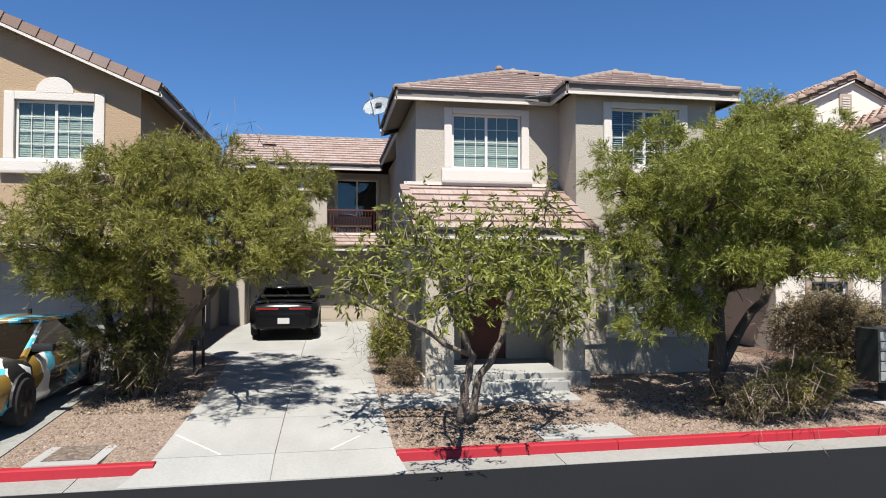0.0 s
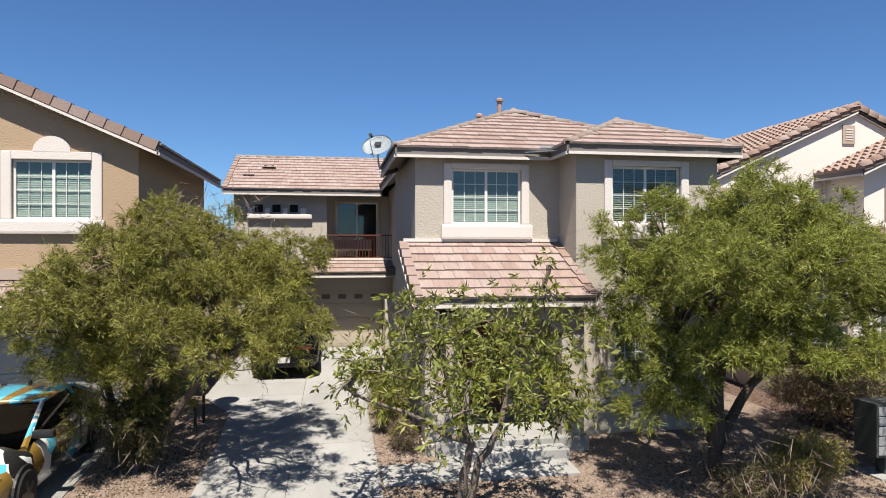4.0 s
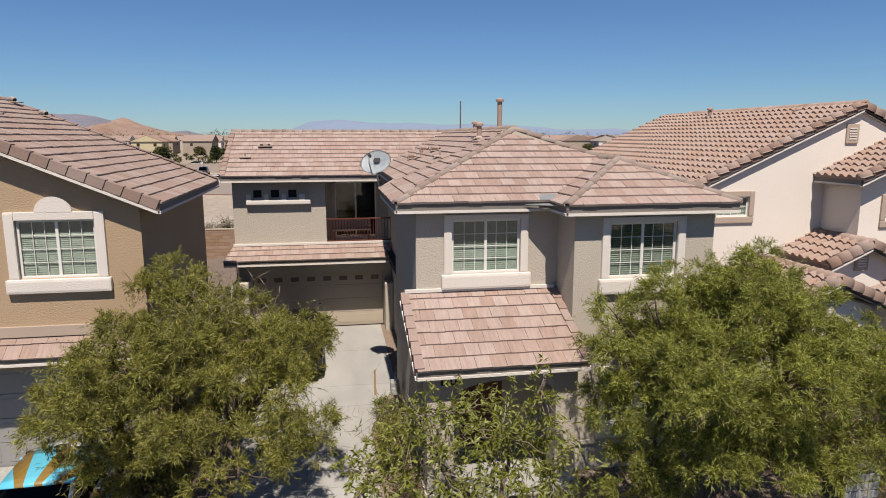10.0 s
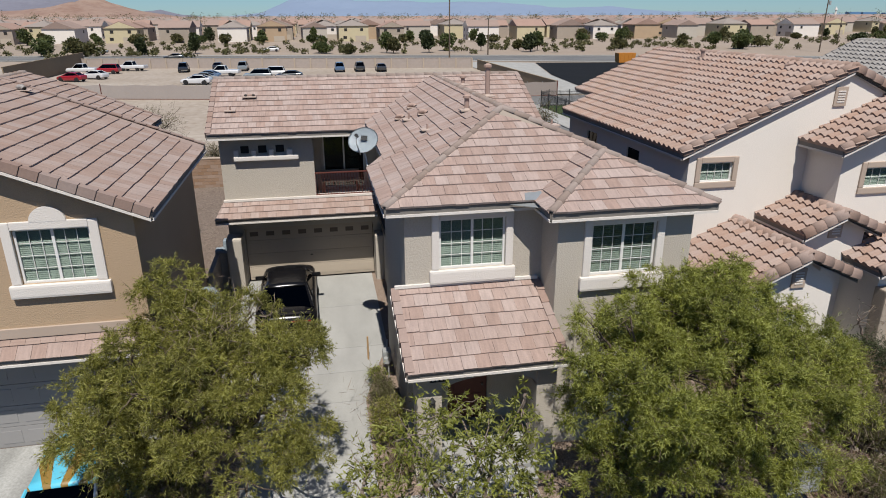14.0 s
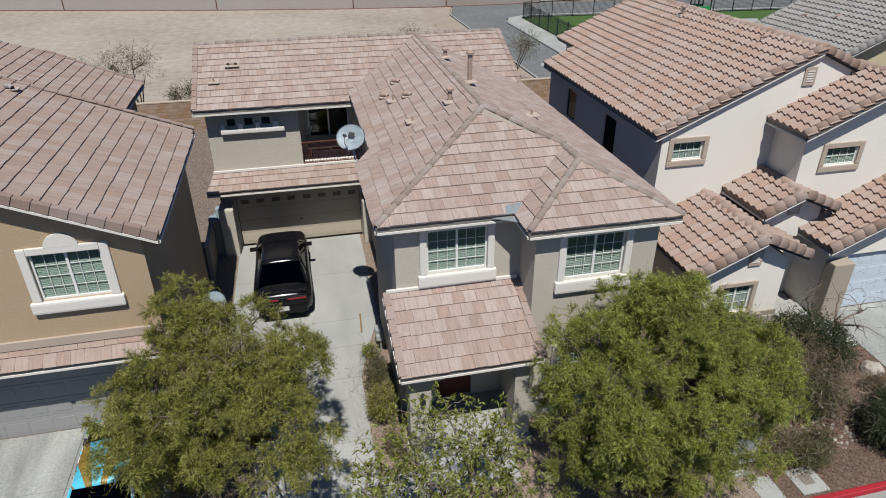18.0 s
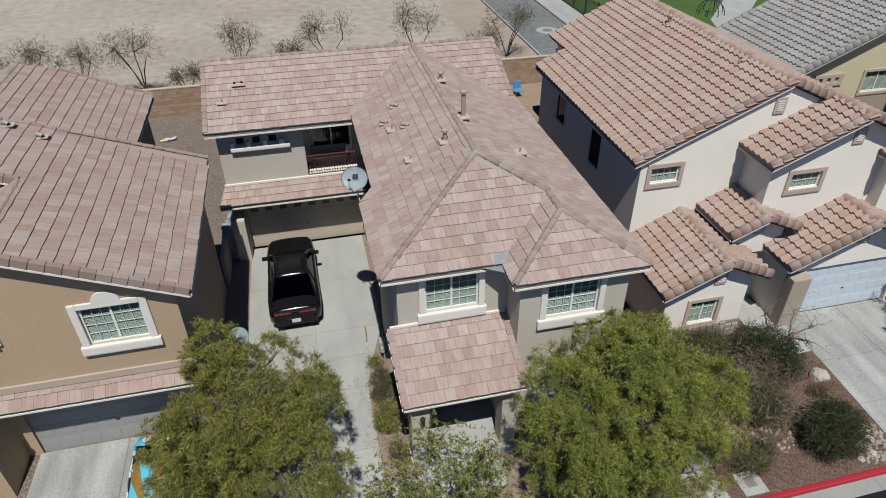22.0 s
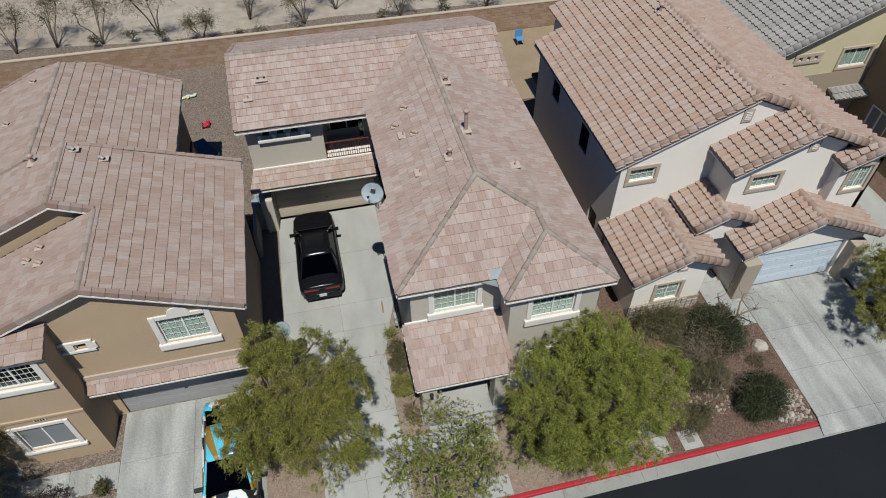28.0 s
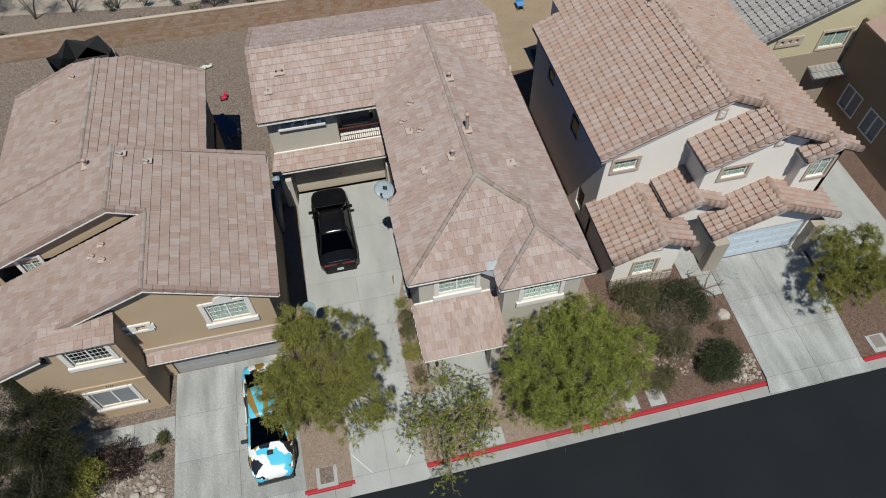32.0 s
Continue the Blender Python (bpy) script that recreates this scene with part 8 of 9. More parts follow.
for k in range(6):
    a = math.tau * k / 6
    part("pole", tube(bmesh.new(), [(-14.6 + 1.9 * math.cos(a), 36.6 + 1.9 * math.sin(a), 0.25), (-14.6 + 1.95 * math.cos(a), 36.6 + 1.95 * math.sin(a), 2.5)], [0.025, 0.025], 6), M["metal_grey"], tr)
    b = math.tau * (k + 1) / 6
    bm = bmesh.new()
    q = [(-14.6 + 1.9 * math.cos(a), 36.6 + 1.9 * math.sin(a), 1.0), (-14.6 + 1.9 * math.cos(b), 36.6 + 1.9 * math.sin(b), 1.0), (-14.6 + 1.9 * math.cos(b), 36.6 + 1.9 * math.sin(b), 2.45), (-14.6 + 1.75 * math.cos((a + b) / 2), 36.6 + 1.75 * math.sin((a + b) / 2), 2.1), (-14.6 + 1.9 * math.cos(a), 36.6 + 1.9 * math.sin(a), 2.45)]
    part("net_panel", prism(bm, q, (0, 0, 0.01)), M["net"], tr)
tb = thing("covered_table", (-6.6, 30.1, 0.3), "table under a navy tarp in the back yard", "table")
bm = bmesh.new()
prism(bm, [(-6.37, 29.0, 0.95), (-5.74, 29.46, 0.95), (-6.61, 30.94, 1.05), (-7.25, 30.7, 1.0)], (0, 0, -0.06))
part("tarp", bm, M["tarp"], tb)
for a, b in ((-6.4, 29.15), (-5.9, 29.5), (-6.6, 30.8), (-7.1, 30.6)):
    part("leg", boxed(a - 0.03, a + 0.03, b - 0.03, b + 0.03, 0.28, 0.95), M["metal_grey"], tb)
rt = thing("toy", (-6.67, 33.05, 0.3), "red plastic ride-on toy on gravel", "toy")
part("toy_body", lathe_box((-6.67, 33.05, 0.45), (0.2, 0.16, 0.09), 0.5), M["toy_red"], rt)
part("toy_back", lathe_box((-6.52, 33.16, 0.58), (0.09, 0.12, 0.14), 0.5), M["toy_red"], rt)
part("handlebar", tube(bmesh.new(), [(-6.86, 32.86, 0.62), (-6.8, 32.95, 0.66), (-6.88, 33.06, 0.62)], [0.02, 0.022, 0.02], 6), M["dark"], rt)
for a, b in ((-6.82, 32.92), (-6.52, 32.95), (-6.85, 33.15), (-6.5, 33.2)):
    part("wheel", tube(bmesh.new(), [(a, b - 0.03, 0.37), (a, b + 0.03, 0.37)], [0.08, 0.08], 8), M["rubber"], rt)
yt = thing("toy", (-7.74, 36.37, 0.3), "crumpled pale yellow and white play mat", "toy")
for dx, dy, a, b, rz, m in ((-0.28, 0.0, 0.2, 0.1, 0.5, "toy_yellow"), (0.02, 0.05, 0.26, 0.12, -0.3, "dish"), (0.3, 0.1, 0.16, 0.09, 0.9, "toy_yellow"), (-0.05, -0.12, 0.14, 0.08, 1.3, "toy_yellow"), (0.22, -0.06, 0.18, 0.08, 0.2, "dish")):
    part("play_mat", lathe_box((-7.74 + dx, 36.37 + dy, 0.36 + 0.02 * len(yt.children)), (a, b, 0.05), rz), M[m], yt)
ch = thing("folding_chair", (13.55, 37.8, 0.31), "blue fabric folding chair in the back yard", "chair")
part("seat", boxed(13.3, 13.8, 37.5, 38.0, 0.7, 0.75, bev=0.02), M["blue_chair"], ch)
part("backrest", boxed(13.3, 13.8, 38.0, 38.06, 0.72, 1.25, bev=0.02), M["blue_chair"], ch)
for a, b in ((13.33, 37.53), (13.77, 37.53), (13.33, 37.97), (13.77, 37.97)):
    part("leg", tube(bmesh.new(), [(a, b, 0.28), (a, b, 0.72)], [0.012, 0.012], 6), M["metal_grey"], ch)
wf = thing("white_gate", (10.0, 30.5, 0.3), "white picket gate beside the cream house", "gate")
for i in range(6):
    part("picket", boxed(9.4 + 0.25 * i, 9.5 + 0.25 * i, 30.6, 30.63, 0.3, 1.5), M["vinyl"], wf)
part("rail", boxed(9.35, 10.8, 30.63, 30.66, 1.2, 1.3), M["vinyl"], wf)

# rocks in the beds
rk = random.Random(5)
for x, y, s in ((15.9, 12.3, 0.32), (15.2, 9.6, 0.13), (15.5, 9.3, 0.12), (15.8, 9.8, 0.1), (15.0, 9.2, 0.11), (15.6, 10.3, 0.12), (13.2, 12.1, 0.15), (11.5, 10.2, 0.13), (-10.5, 9.5, 0.25), (-9.9, 9.7, 0.2), (-10.9, 9.9, 0.22), (-10.2, 10.1, 0.16), (3.0, 12.0, 0.0)):
    if s:
        bm = bmesh.new()
        bmesh.ops.create_icosphere(bm, subdivisions=2, radius=s)
        for v in bm.verts:
            v.co *= 1 + 0.35 * noise.noise(v.co * (1.6 / s) + Vector((x, y, 0)))
            v.co.z *= 0.6
            v.co += Vector((x, y, gz(y) + s * 0.3))
        solid("rock", bm, M["stone"], "rounded tan landscape rock in gravel", "rock", group="rocks in the beds")


# ---- block wall at the back, dirt lot, parking and the distance ----
def block_wall(name, p0, p1, z0, h, label, blocks=True, bw=0.4, bh=0.2):
    """A wall of blocks with recessed joints and a pale cap."""
    w = thing(name, (*p0, z0), label, "wall", kind="structure")
    a, b = Vector((*p0, 0)), Vector((*p1, 0))
    d = (b - a)
    L = d.length
    d.normalize()
    s = Vector((-d.y, d.x, 0))

    def slab(u0, u1, t, za, zb, bm):
        q = [a + d * u0 + s * -t, a + d * u1 + s * -t, a + d * u1 + s * t, a + d * u0 + s * t]
        prism(bm, [p + Vector((0, 0, za)) for p in q], (0, 0, zb - za))

    bm = bmesh.new()
    slab(0, L, 0.085, z0 - 0.1, z0 + h, bm)
    part("core", bm, M["mortar"], w)
    if blocks:
        verts, faces = [], []
        r = 0
        z = z0
        while z < z0 + h - 0.05:
            u = -(bw / 2) * (r % 2)
            while u < L:
                u0, u1 = max(u, 0) + 0.006, min(u + bw, L) - 0.006
                if u1 - u0 > 0.03:
                    b0 = len(verts)
                    for uu, t, zz in ((u0, -.1, z + .006), (u1, -.1, z + .006), (u1, .1, z + .006), (u0, .1, z + .006), (u0, -.1, z + bh - .006), (u1, -.1, z + bh - .006), (u1, .1, z + bh - .006), (u0, .1, z + bh - .006)):
                        verts.append(tuple(a + d * uu + s * t + Vector((0, 0, zz))))
                    faces += [(b0, b0 + 1, b0 + 5, b0 + 4), (b0 + 1, b0 + 2, b0 + 6, b0 + 5), (b0 + 2, b0 + 3, b0 + 7, b0 + 6), (b0 + 3, b0, b0 + 4, b0 + 7), (b0 + 4, b0 + 5, b0 + 6, b0 + 7)]
                u += bw
            z += bh
            r += 1
        o = new("block_courses", mesh_of("block_courses", verts, faces, M["block"]))
        o.parent = w
        o.matrix_parent_inverse = w.matrix_basis.inverted()
        o["kind"] = "stuff"
    bm = bmesh.new()
    slab(-0.05, L + 0.05, 0.12, z0 + h, z0 + h + 0.06, bm)
    part("wall_cap", bm, M["block_cap"], w)
    return w


block_wall("wall_back", (-34, 40.2), (17.2, 39.9), 0.25, 1.75, "tan concrete block wall along the back yards")
block_wall("wall_back_right", (17.2, 39.9), (17.0, 31.0), 0.25, 1.75, "tan concrete block wall between yards")
for i, (x, y, h) in enumerate(((-19.4, 45.0, 2.6), (-16.9, 45.2, 3.0), (-13.9, 45.0, 2.5), (-10.2, 45.4, 3.6), (-7.2, 43.6, 1.6), (-4.0, 46.2, 2.8), (-0.2, 44.6, 2.2), (2.2, 46.3, 3.0), (6.6, 44.2, 1.8), (8.6, 46.2, 3.2), (13.0, 44.0, 2.2), (15.4, 46.0, 3.0), (-23.0, 45.5, 2.8), (-27, 44.6, 2.4))):
    desert_tree(x, y, h, 200 + i)
rs = np.random.RandomState(8)
for i in range(16):
    x = rs.uniform(-26, 15)
    bush("low grey-green desert shrub behind the wall", (x, 42.2 + rs.uniform(-0.8, 2.5)), (1.1, 0.9, 0.6), "leaf_dark" if i % 3 else "leaf_bush", 90, 300 + i, 0.08, 0.02, bare=20, name="desert_shrub")

# access road, park and fence behind the cream house
sheet("access_road", [(18.0, 40.5), (22.7, 40.5), (22.7, 70.2), (23.6, 72.8), (26.4, 74.4), (80, 70.5), (80, 79.5), (31.5, 82.3), (19.6, 82.4), (18.0, 76.5)], M["asphalt_old"], "worn grey asphalt access road", "road", 0.01)
bm = bmesh.new()
for x0, x1, y0, y1 in ((17.82, 18.0, 40.5, 76.5), (22.7, 22.88, 40.5, 70.2)):
    box(bm, x0, x1, y0, y1, -0.05, 0.13, 0.02)
solid("kerb_access", bm, M["kerb"], "pale concrete kerbs of the access road", "kerb", "structure")
sheet("access_pavement", [(22.88, 40.5), (25.1, 40.5), (25.1, 72.2), (26.4, 73.0), (80, 69.0), (80, 70.4), (26.4, 74.3), (23.7, 72.7), (22.88, 70.2)], M["concrete"], "pale concrete pavement along the access road", "pavement", 0.11)
sheet("verge_dirt", [(12.5, 40.4), (17.8, 40.4), (17.8, 76.5), (19.4, 82.2), (15.5, 82.2), (14.0, 60)], M["desert"], "tan loose dirt beside the access road", "ground", 0.012)
cover = thing("manhole", (20.65, 51.3, 0.02), "manhole cover in a pale concrete ring", "manhole")
part("ring", tube(bmesh.new(), [(20.65, 51.3, 0.0), (20.65, 51.3, 0.022)], [0.95, 0.93], 24), M["concrete"], cover)
part("cover", tube(bmesh.new(), [(20.65, 51.3, 0.02), (20.65, 51.3, 0.03)], [0.42, 0.42], 20), M["asphalt_old"], cover)
M["lawn"] = mat("mown_lawn", (0.0468, 0.09, 0.0158), (0.0324, 0.0612, 0.0115), 0.9, 0.5, 25, 0.8, 0.6, 0.03)
sheet("park_lawn", [(25.25, 41), (75, 38), (75, 69.2), (26.4, 72.9), (25.25, 72.1)], M["lawn"], "mown green park lawn", "lawn", 0.03)
sheet("park_path", [(33.0, 44), (35.0, 43.8), (37.5, 49), (46, 58.5), (50.5, 66), (48, 66.4), (43.5, 60), (35.3, 50.5)], M["concrete"], "pale concrete park path curving over the lawn", "path", 0.05)
sheet("park_bed", [(41, 55.5), (46, 58.6), (48.6, 63.4), (46.5, 61.4), (42.5, 57.8)], M["gravel_red"], "dark planting bed beside the park path", "ground", 0.06)
fence = thing("fence", (25.2, 50.0, 0.0), "black iron fence round the park lawn", "fence")
pts = [(25.2, 44), (25.2, 72.0), (26.4, 72.8), (70, 69.4)]
for (xa, ya), (xb_, yb_) in zip(pts, pts[1:]):
    n = max(1, int(math.hypot(xb_ - xa, yb_ - ya) / 2.4))
    for i in range(n):
        x, y = xa + (xb_ - xa) * i / n, ya + (yb_ - ya) * i / n
        part("post", boxed(x - 0.04, x + 0.04, y - 0.04, y + 0.04, 0, 1.9), M["iron_black"], fence)
    bm = bmesh.new()
    k = n * 18
    for i in range(k):
        x, y = xa + (xb_ - xa) * i / k, ya + (yb_ - ya) * i / k
        box(bm, x - 0.011, x + 0.011, y - 0.011, y + 0.011, 0.1, 1.8)
    o = part("infill", bm, M["iron_black"], fence)
    o["kind"] = "stuff"
    for z in (0.2, 1.6):
        part("rail", tube(bmesh.new(), [(xa, ya, z), (xb_, yb_, z)], [0.025, 0.025], 4), M["iron_black"], fence)
M["play_green"] = mat("green_play_plastic", (0.0288, 0.216, 0.0648), None, 0.5, 2, 20, 0.4, 0.0)
play = thing("playground_slide", (40.5, 62.0, 0.03), "playground tower with green panels and a grey slide", "playground")
for dx in (-0.7, 0.7):
    for dy in (-0.7, 0.7):
        part("post", tube(bmesh.new(), [(40.5 + dx, 62 + dy, 0), (40.5 + dx, 62 + dy, 3.4)], [0.07, 0.07], 8), M["iron_black"], play)
part("deck", boxed(39.8, 41.2, 61.3, 62.7, 1.45, 1.55), M["iron_black"], play)
for y in (61.25, 62.71):
    part("side_panel", boxed(39.8, 41.2, y, y + 0.05, 1.6, 2.4, bev=0.02), M["play_green"], play)
part("canopy", prism(bmesh.new(), [(39.5, 61.0, 3.3), (41.5, 61.0, 3.3), (40.5, 61.0, 3.9)], (0, 2.0, 0)), M["play_green"], play, "green pitched canopy")
bm = bmesh.new()
for k in range(8):
    x0, x1, z0, z1 = 39.8 - 0.36 * k, 39.8 - 0.36 * (k + 1), 1.5 - 0.17 * k, 1.5 - 0.17 * (k + 1)
    prism(bm, [(x0, 61.6, z0), (x1, 61.6, z1), (x1, 62.4, z1), (x0, 62.4, z0)], (0, 0, -0.06))
    for y in (61.55, 62.4):
        prism(bm, [(x0, y, z0 - 0.06), (x1, y, z1 - 0.06), (x1, y, z1 + 0.18), (x0, y, z0 + 0.18)], (0, 0.05, 0))
part("slide", bm, M["metal_grey"], play, "grey plastic slide")
disc = thing("climbing_dome", (36.3, 52.2, 0.03), "dark round climbing toy on the lawn", "playground")
for k in range(4):
    a = k * math.pi / 4
    part("hoop", tube(bmesh.new(), [(36.3 + 1.2 * math.cos(q) * math.cos(a), 52.2 + 1.2 * math.cos(q) * math.sin(a), 0.03 + 1.2 * math.sin(q)) for q in [math.pi * j / 10 for j in range(11)]], [0.04] * 11, 6), M["iron_black"], disc)

# far parking lot
M["lane"] = mat("dusty_lane", (0.23, 0.198, 0.18), (0.194, 0.169, 0.155), 0.95, 0.1, 3, 0.7, 0.2)
sheet("parking_dirt", [(-120, 110), (-27, 91), (7.7, 83.7), (18.8, 82.6), (31, 82.6), (31, 131), (-55, 149), (-120, 165)], M["lot"], "pale dirt parking lot", "ground", 0.005)
M["mesh_screen"] = mat("tan_grey_screen", (0.288, 0.248, 0.22), (0.248, 0.212, 0.187), 0.95, 0.25, 8, 0.7, 0.3, 0.01, rnd="object", rv=0.12)
screen = thing("screen_fence", (0, 84.9, 0), "tan-grey privacy screen on a wire fence", "fence")
line = [(-64, 99.5), (-45.5, 95.2), (-26.7, 90.9), (-8.6, 86.5), (7.5, 83.6), (18.8, 82.5), (31.0, 82.5)]
for (xa, ya), (xb_, yb_) in zip(line, line[1:]):
    bm = bmesh.new()
    n = 24
    d = Vector((xb_ - xa, yb_ - ya, 0)).normalized()
    q = Vector((-d.y, d.x, 0)) * 0.03
    rows = []
    for i in range(n + 1):
        t = (i + 0.06 * (i == 0) - 0.06 * (i == n)) / n
        c = Vector((xa + (xb_ - xa) * t, ya + (yb_ - ya) * t, 0)) + q * math.sin(i * 1.9)
        h = 1.8 - 0.10 * math.sin(math.pi * ((i / 6) % 1))
        rows.append([bm.verts.new(c + Vector((0, 0, 0.03)) - q), bm.verts.new(c + Vector((0, 0, h)) - q), bm.verts.new(c + Vector((0, 0, h)) + q), bm.verts.new(c + Vector((0, 0, 0.03)) + q)])
    for r0, r1 in zip(rows, rows[1:]):
        for j in range(4):
            bm.faces.new((r0[j], r0[(j + 1) % 4], r1[(j + 1) % 4], r1[j]))
    part("screen_panel", bm, M["mesh_screen"], screen)
    part("seam_post", tube(bmesh.new(), [(xb_, yb_ - 0.06, -0.05), (xb_, yb_ - 0.06, 1.92)], [0.06, 0.06], 6), M["iron"], screen)
    part("bottom_hem", tube(bmesh.new(), [(xa, ya - 0.08, 0.04), (xb_, yb_ - 0.08, 0.04)], [0.05, 0.05], 5), M["iron"], screen)
    for k in range(1, 6):
        t = k / 6
        part("post", tube(bmesh.new(), [(xa + (xb_ - xa) * t, ya + (yb_ - ya) * t + 0.09, -0.05), (xa + (xb_ - xa) * t, ya + (yb_ - ya) * t + 0.09, 1.86)], [0.035, 0.035], 6), M["metal_grey"], screen)
block_wall("wall_lot", (-48, 147), (31, 131), 0.0, 1.9, "pale block wall behind the parking lot", False)
for i in range(26):
    t = i / 25
    x, y = -48 + 79 * t, 147 - 16 * t - 0.16
    part("pilaster", boxed(x - 0.12, x + 0.12, y - 0.12, y + 0.1, -0.05, 1.9), M["block_cap"], bpy.data.objects["wall_lot"])
block_wall("wall_lot_side", (31, 82.6), (31.2, 127), 0.0, 1.8, "brown fence wall beside the road", False)
block_wall("wall_lot_west", (-44.5, 108), (-46, 149), 0.0, 3.0, "dark block wall beside the parking lot", False)
for k in ("wall_lot_side", "wall_lot_west"):
    for ch in bpy.data.objects[k].children:
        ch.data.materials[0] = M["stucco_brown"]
sheet("corner_road", [(38.5, 93), (46, 90), (72, 108), (78, 137), (48, 142), (41, 112)], M["asphalt"], "dark fresh asphalt side road", "road", 0.012)
sheet("corner_pavement", [(31.5, 84), (44, 84), (45.8, 89.8), (38.3, 92.8), (40.8, 112), (47.8, 142), (31.5, 150)], M["concrete"], "pale concrete apron between wall and road", "pavement", 0.008)
sheet("far_road", [(-400, 242), (20, 161), (76, 141), (300, 62), (300, 80), (80, 159), (21, 174), (-400, 256)], M["asphalt_old"], "far grey asphalt road", "road", 0.02)
sheet("far_pavement", [(-400, 258), (21, 176), (80, 161), (300, 82), (300, 85), (80, 164), (21, 179), (-400, 261.5)], M["concrete"], "far pale pavement", "pavement", 0.03)
sheet("near_pavement", [(-400, 238), (20, 157), (76, 137), (300, 58), (300, 61), (76, 140), (20, 160), (-400, 241)], M["concrete"], "pale pavement on the near side of the far road", "pavement", 0.03)
M["skip_orange"] = mat("orange_skip_paint", (0.396, 0.158, 0.0216), (0.324, 0.122, 0.0216), 0.6, 1, 10, 0.6, 0.1)
skip = thing("dumpster", (66.7, 136.4, 0.02), "orange steel dumpster beside the corner road", "dumpster")
part("body", prism(bmesh.new(), [(64.9, 136, 0.15), (68.5, 136, 0.15), (68.7, 136, 2.1), (64.7, 136, 2.1)], (0, 2.0, 0)), M["skip_orange"], skip)
for x in (65.2, 66.1, 67.0, 67.9):
    part("rib", boxed(x - 0.06, x + 0.06, 135.92, 136.0, 0.15, 2.05), M["skip_orange"], skip)
part("base", boxed(65.0, 68.4, 136.1, 137.9, 0.0, 0.15), M["iron_black"], skip)

paints = [mat("car_paint", c, None, 0.25, 2, 40, 0.3, 0.0, coat=0.8) for c in ((0.518, 0.518, 0.518), (0.0216, 0.0252, 0.0324), (0.252, 0.0144, 0.0216), (0.18, 0.202, 0.216), (0.072, 0.115, 0.187), (0.036, 0.036, 0.036))]
names = ["white", "dark navy", "red", "silver-grey", "blue", "black"]
suv_prof = [(-2.3, 0.8, 0.8, 0.45), (-2.25, 1.05, 0.88, 0.4), (-1.0, 1.08, 0.92, 0.35), (1.0, 1.06, 0.92, 0.35), (2.0, 0.98, 0.88, 0.35), (2.3, 0.7, 0.8, 0.42)]
truck_prof = [(-2.8, 0.9, 0.9, 0.55), (-2.75, 1.12, 0.94, 0.5), (0.0, 1.12, 0.95, 0.42), (1.6, 1.1, 0.95, 0.42), (2.6, 1.05, 0.93, 0.45), (2.8, 0.75, 0.88, 0.5)]
lot_cars = [(-41, 125, 70, 2, "sedan"), (-38.5, 129, 65, 0, "sedan"), (-44, 141, 75, 0, "truck"), (-39.5, 140.5, 80, 2, "suv"), (-36.5, 147, 75, 0, "truck"), (-25.6, 142, 5, 1, "suv"), (-19, 115, 80, 0, "sedan"), (-18.8, 119.5, 80, 3, "sedan"), (-18.7, 124, 80, 4, "sedan"),
            (-16.5, 130, 80, 0, "truck"), (-19.5, 146, 0, 1, "sedan"), (-14.2, 143, 0, 3, "suv"), (-9.8, 121.5, 85, 3, "suv"), (-7.6, 127, 85, 0, "suv"), (-4.4, 121, 85, 1, "sedan"), (5.0, 136, 0, 4, "suv"), (9.0, 136, 0, 5, "suv"), (13.2, 135, 0, 5, "sedan"), (-58, 200, 95, 3, "truck"), (-33, 172, 92, 5, "sedan"), (-12, 205, 95, 0, "sedan")]
for x, y, turn, p, kind in lot_cars:
    prof, gl, H = {"sedan": (sedan_prof, (-1.85, -1.05, 0.15, 1.2), 1.43), "suv": (suv_prof, (-2.15, -1.9, 0.4, 1.2), 1.75), "truck": (truck_prof, (-0.6, -0.4, 0.8, 1.5), 1.85)}[kind]
    c = car({"truck": "pickup_truck"}.get(kind, "car"), names[p] + " " + {"sedan": "sedan", "suv": "sport utility vehicle", "truck": "pickup truck"}[kind] + " parked in the dirt lot", 4.6, 1.84, H, prof, gl, paints[p], paints[p], None, 0, 0.35, (-1.4, 1.4), simple=True, group="cars in the lot", category="truck" if kind == "truck" else "car")
    k = 0.94 if y < 150 else 1.0
    settle(c, (x * k, y * k, 0.02), turn)


def utility_pole(x, y, h, arms, label):
    p = thing("utility_pole", (x, y, 0), label, "utility pole")
    part("pole", tube(bmesh.new(), [(x, y, -0.1), (x, y, h)], [0.19, 0.13], 10), M["bark"], p)
    for z, w in arms:
        part("crossarm", boxed(x - w, x + w, y - 0.06, y + 0.06, z, z + 0.12), M["bark"], p)
        for s in (-0.9, 0.9):
            part("insulator", tube(bmesh.new(), [(x + s * w, y, z + 0.12), (x + s * w, y, z + 0.35)], [0.05, 0.04], 6), M["metal_grey"], p)
    return p


utility_pole(30.6, 151.5, 15.6, [], "dark wooden utility pole by the far road")
utility_pole(138, 165, 16.5, [(15.3, 1.0), (13.9, 0.9)], "dark wooden utility pole with crossarms")
tfm = thing("transformer", (138.5, 165, 13.0), "grey transformer can on the utility pole", "transformer")
part("can", tube(bmesh.new(), [(138.5, 164.8, 12.2), (138.5, 164.8, 13.3)], [0.3, 0.3], 10), M["metal_grey"], tfm)
for x, y in ((45.0, 172), (178, 205), (210, 190)):
    utility_pole(x, y, 9.0, [], "thin dark street pole")


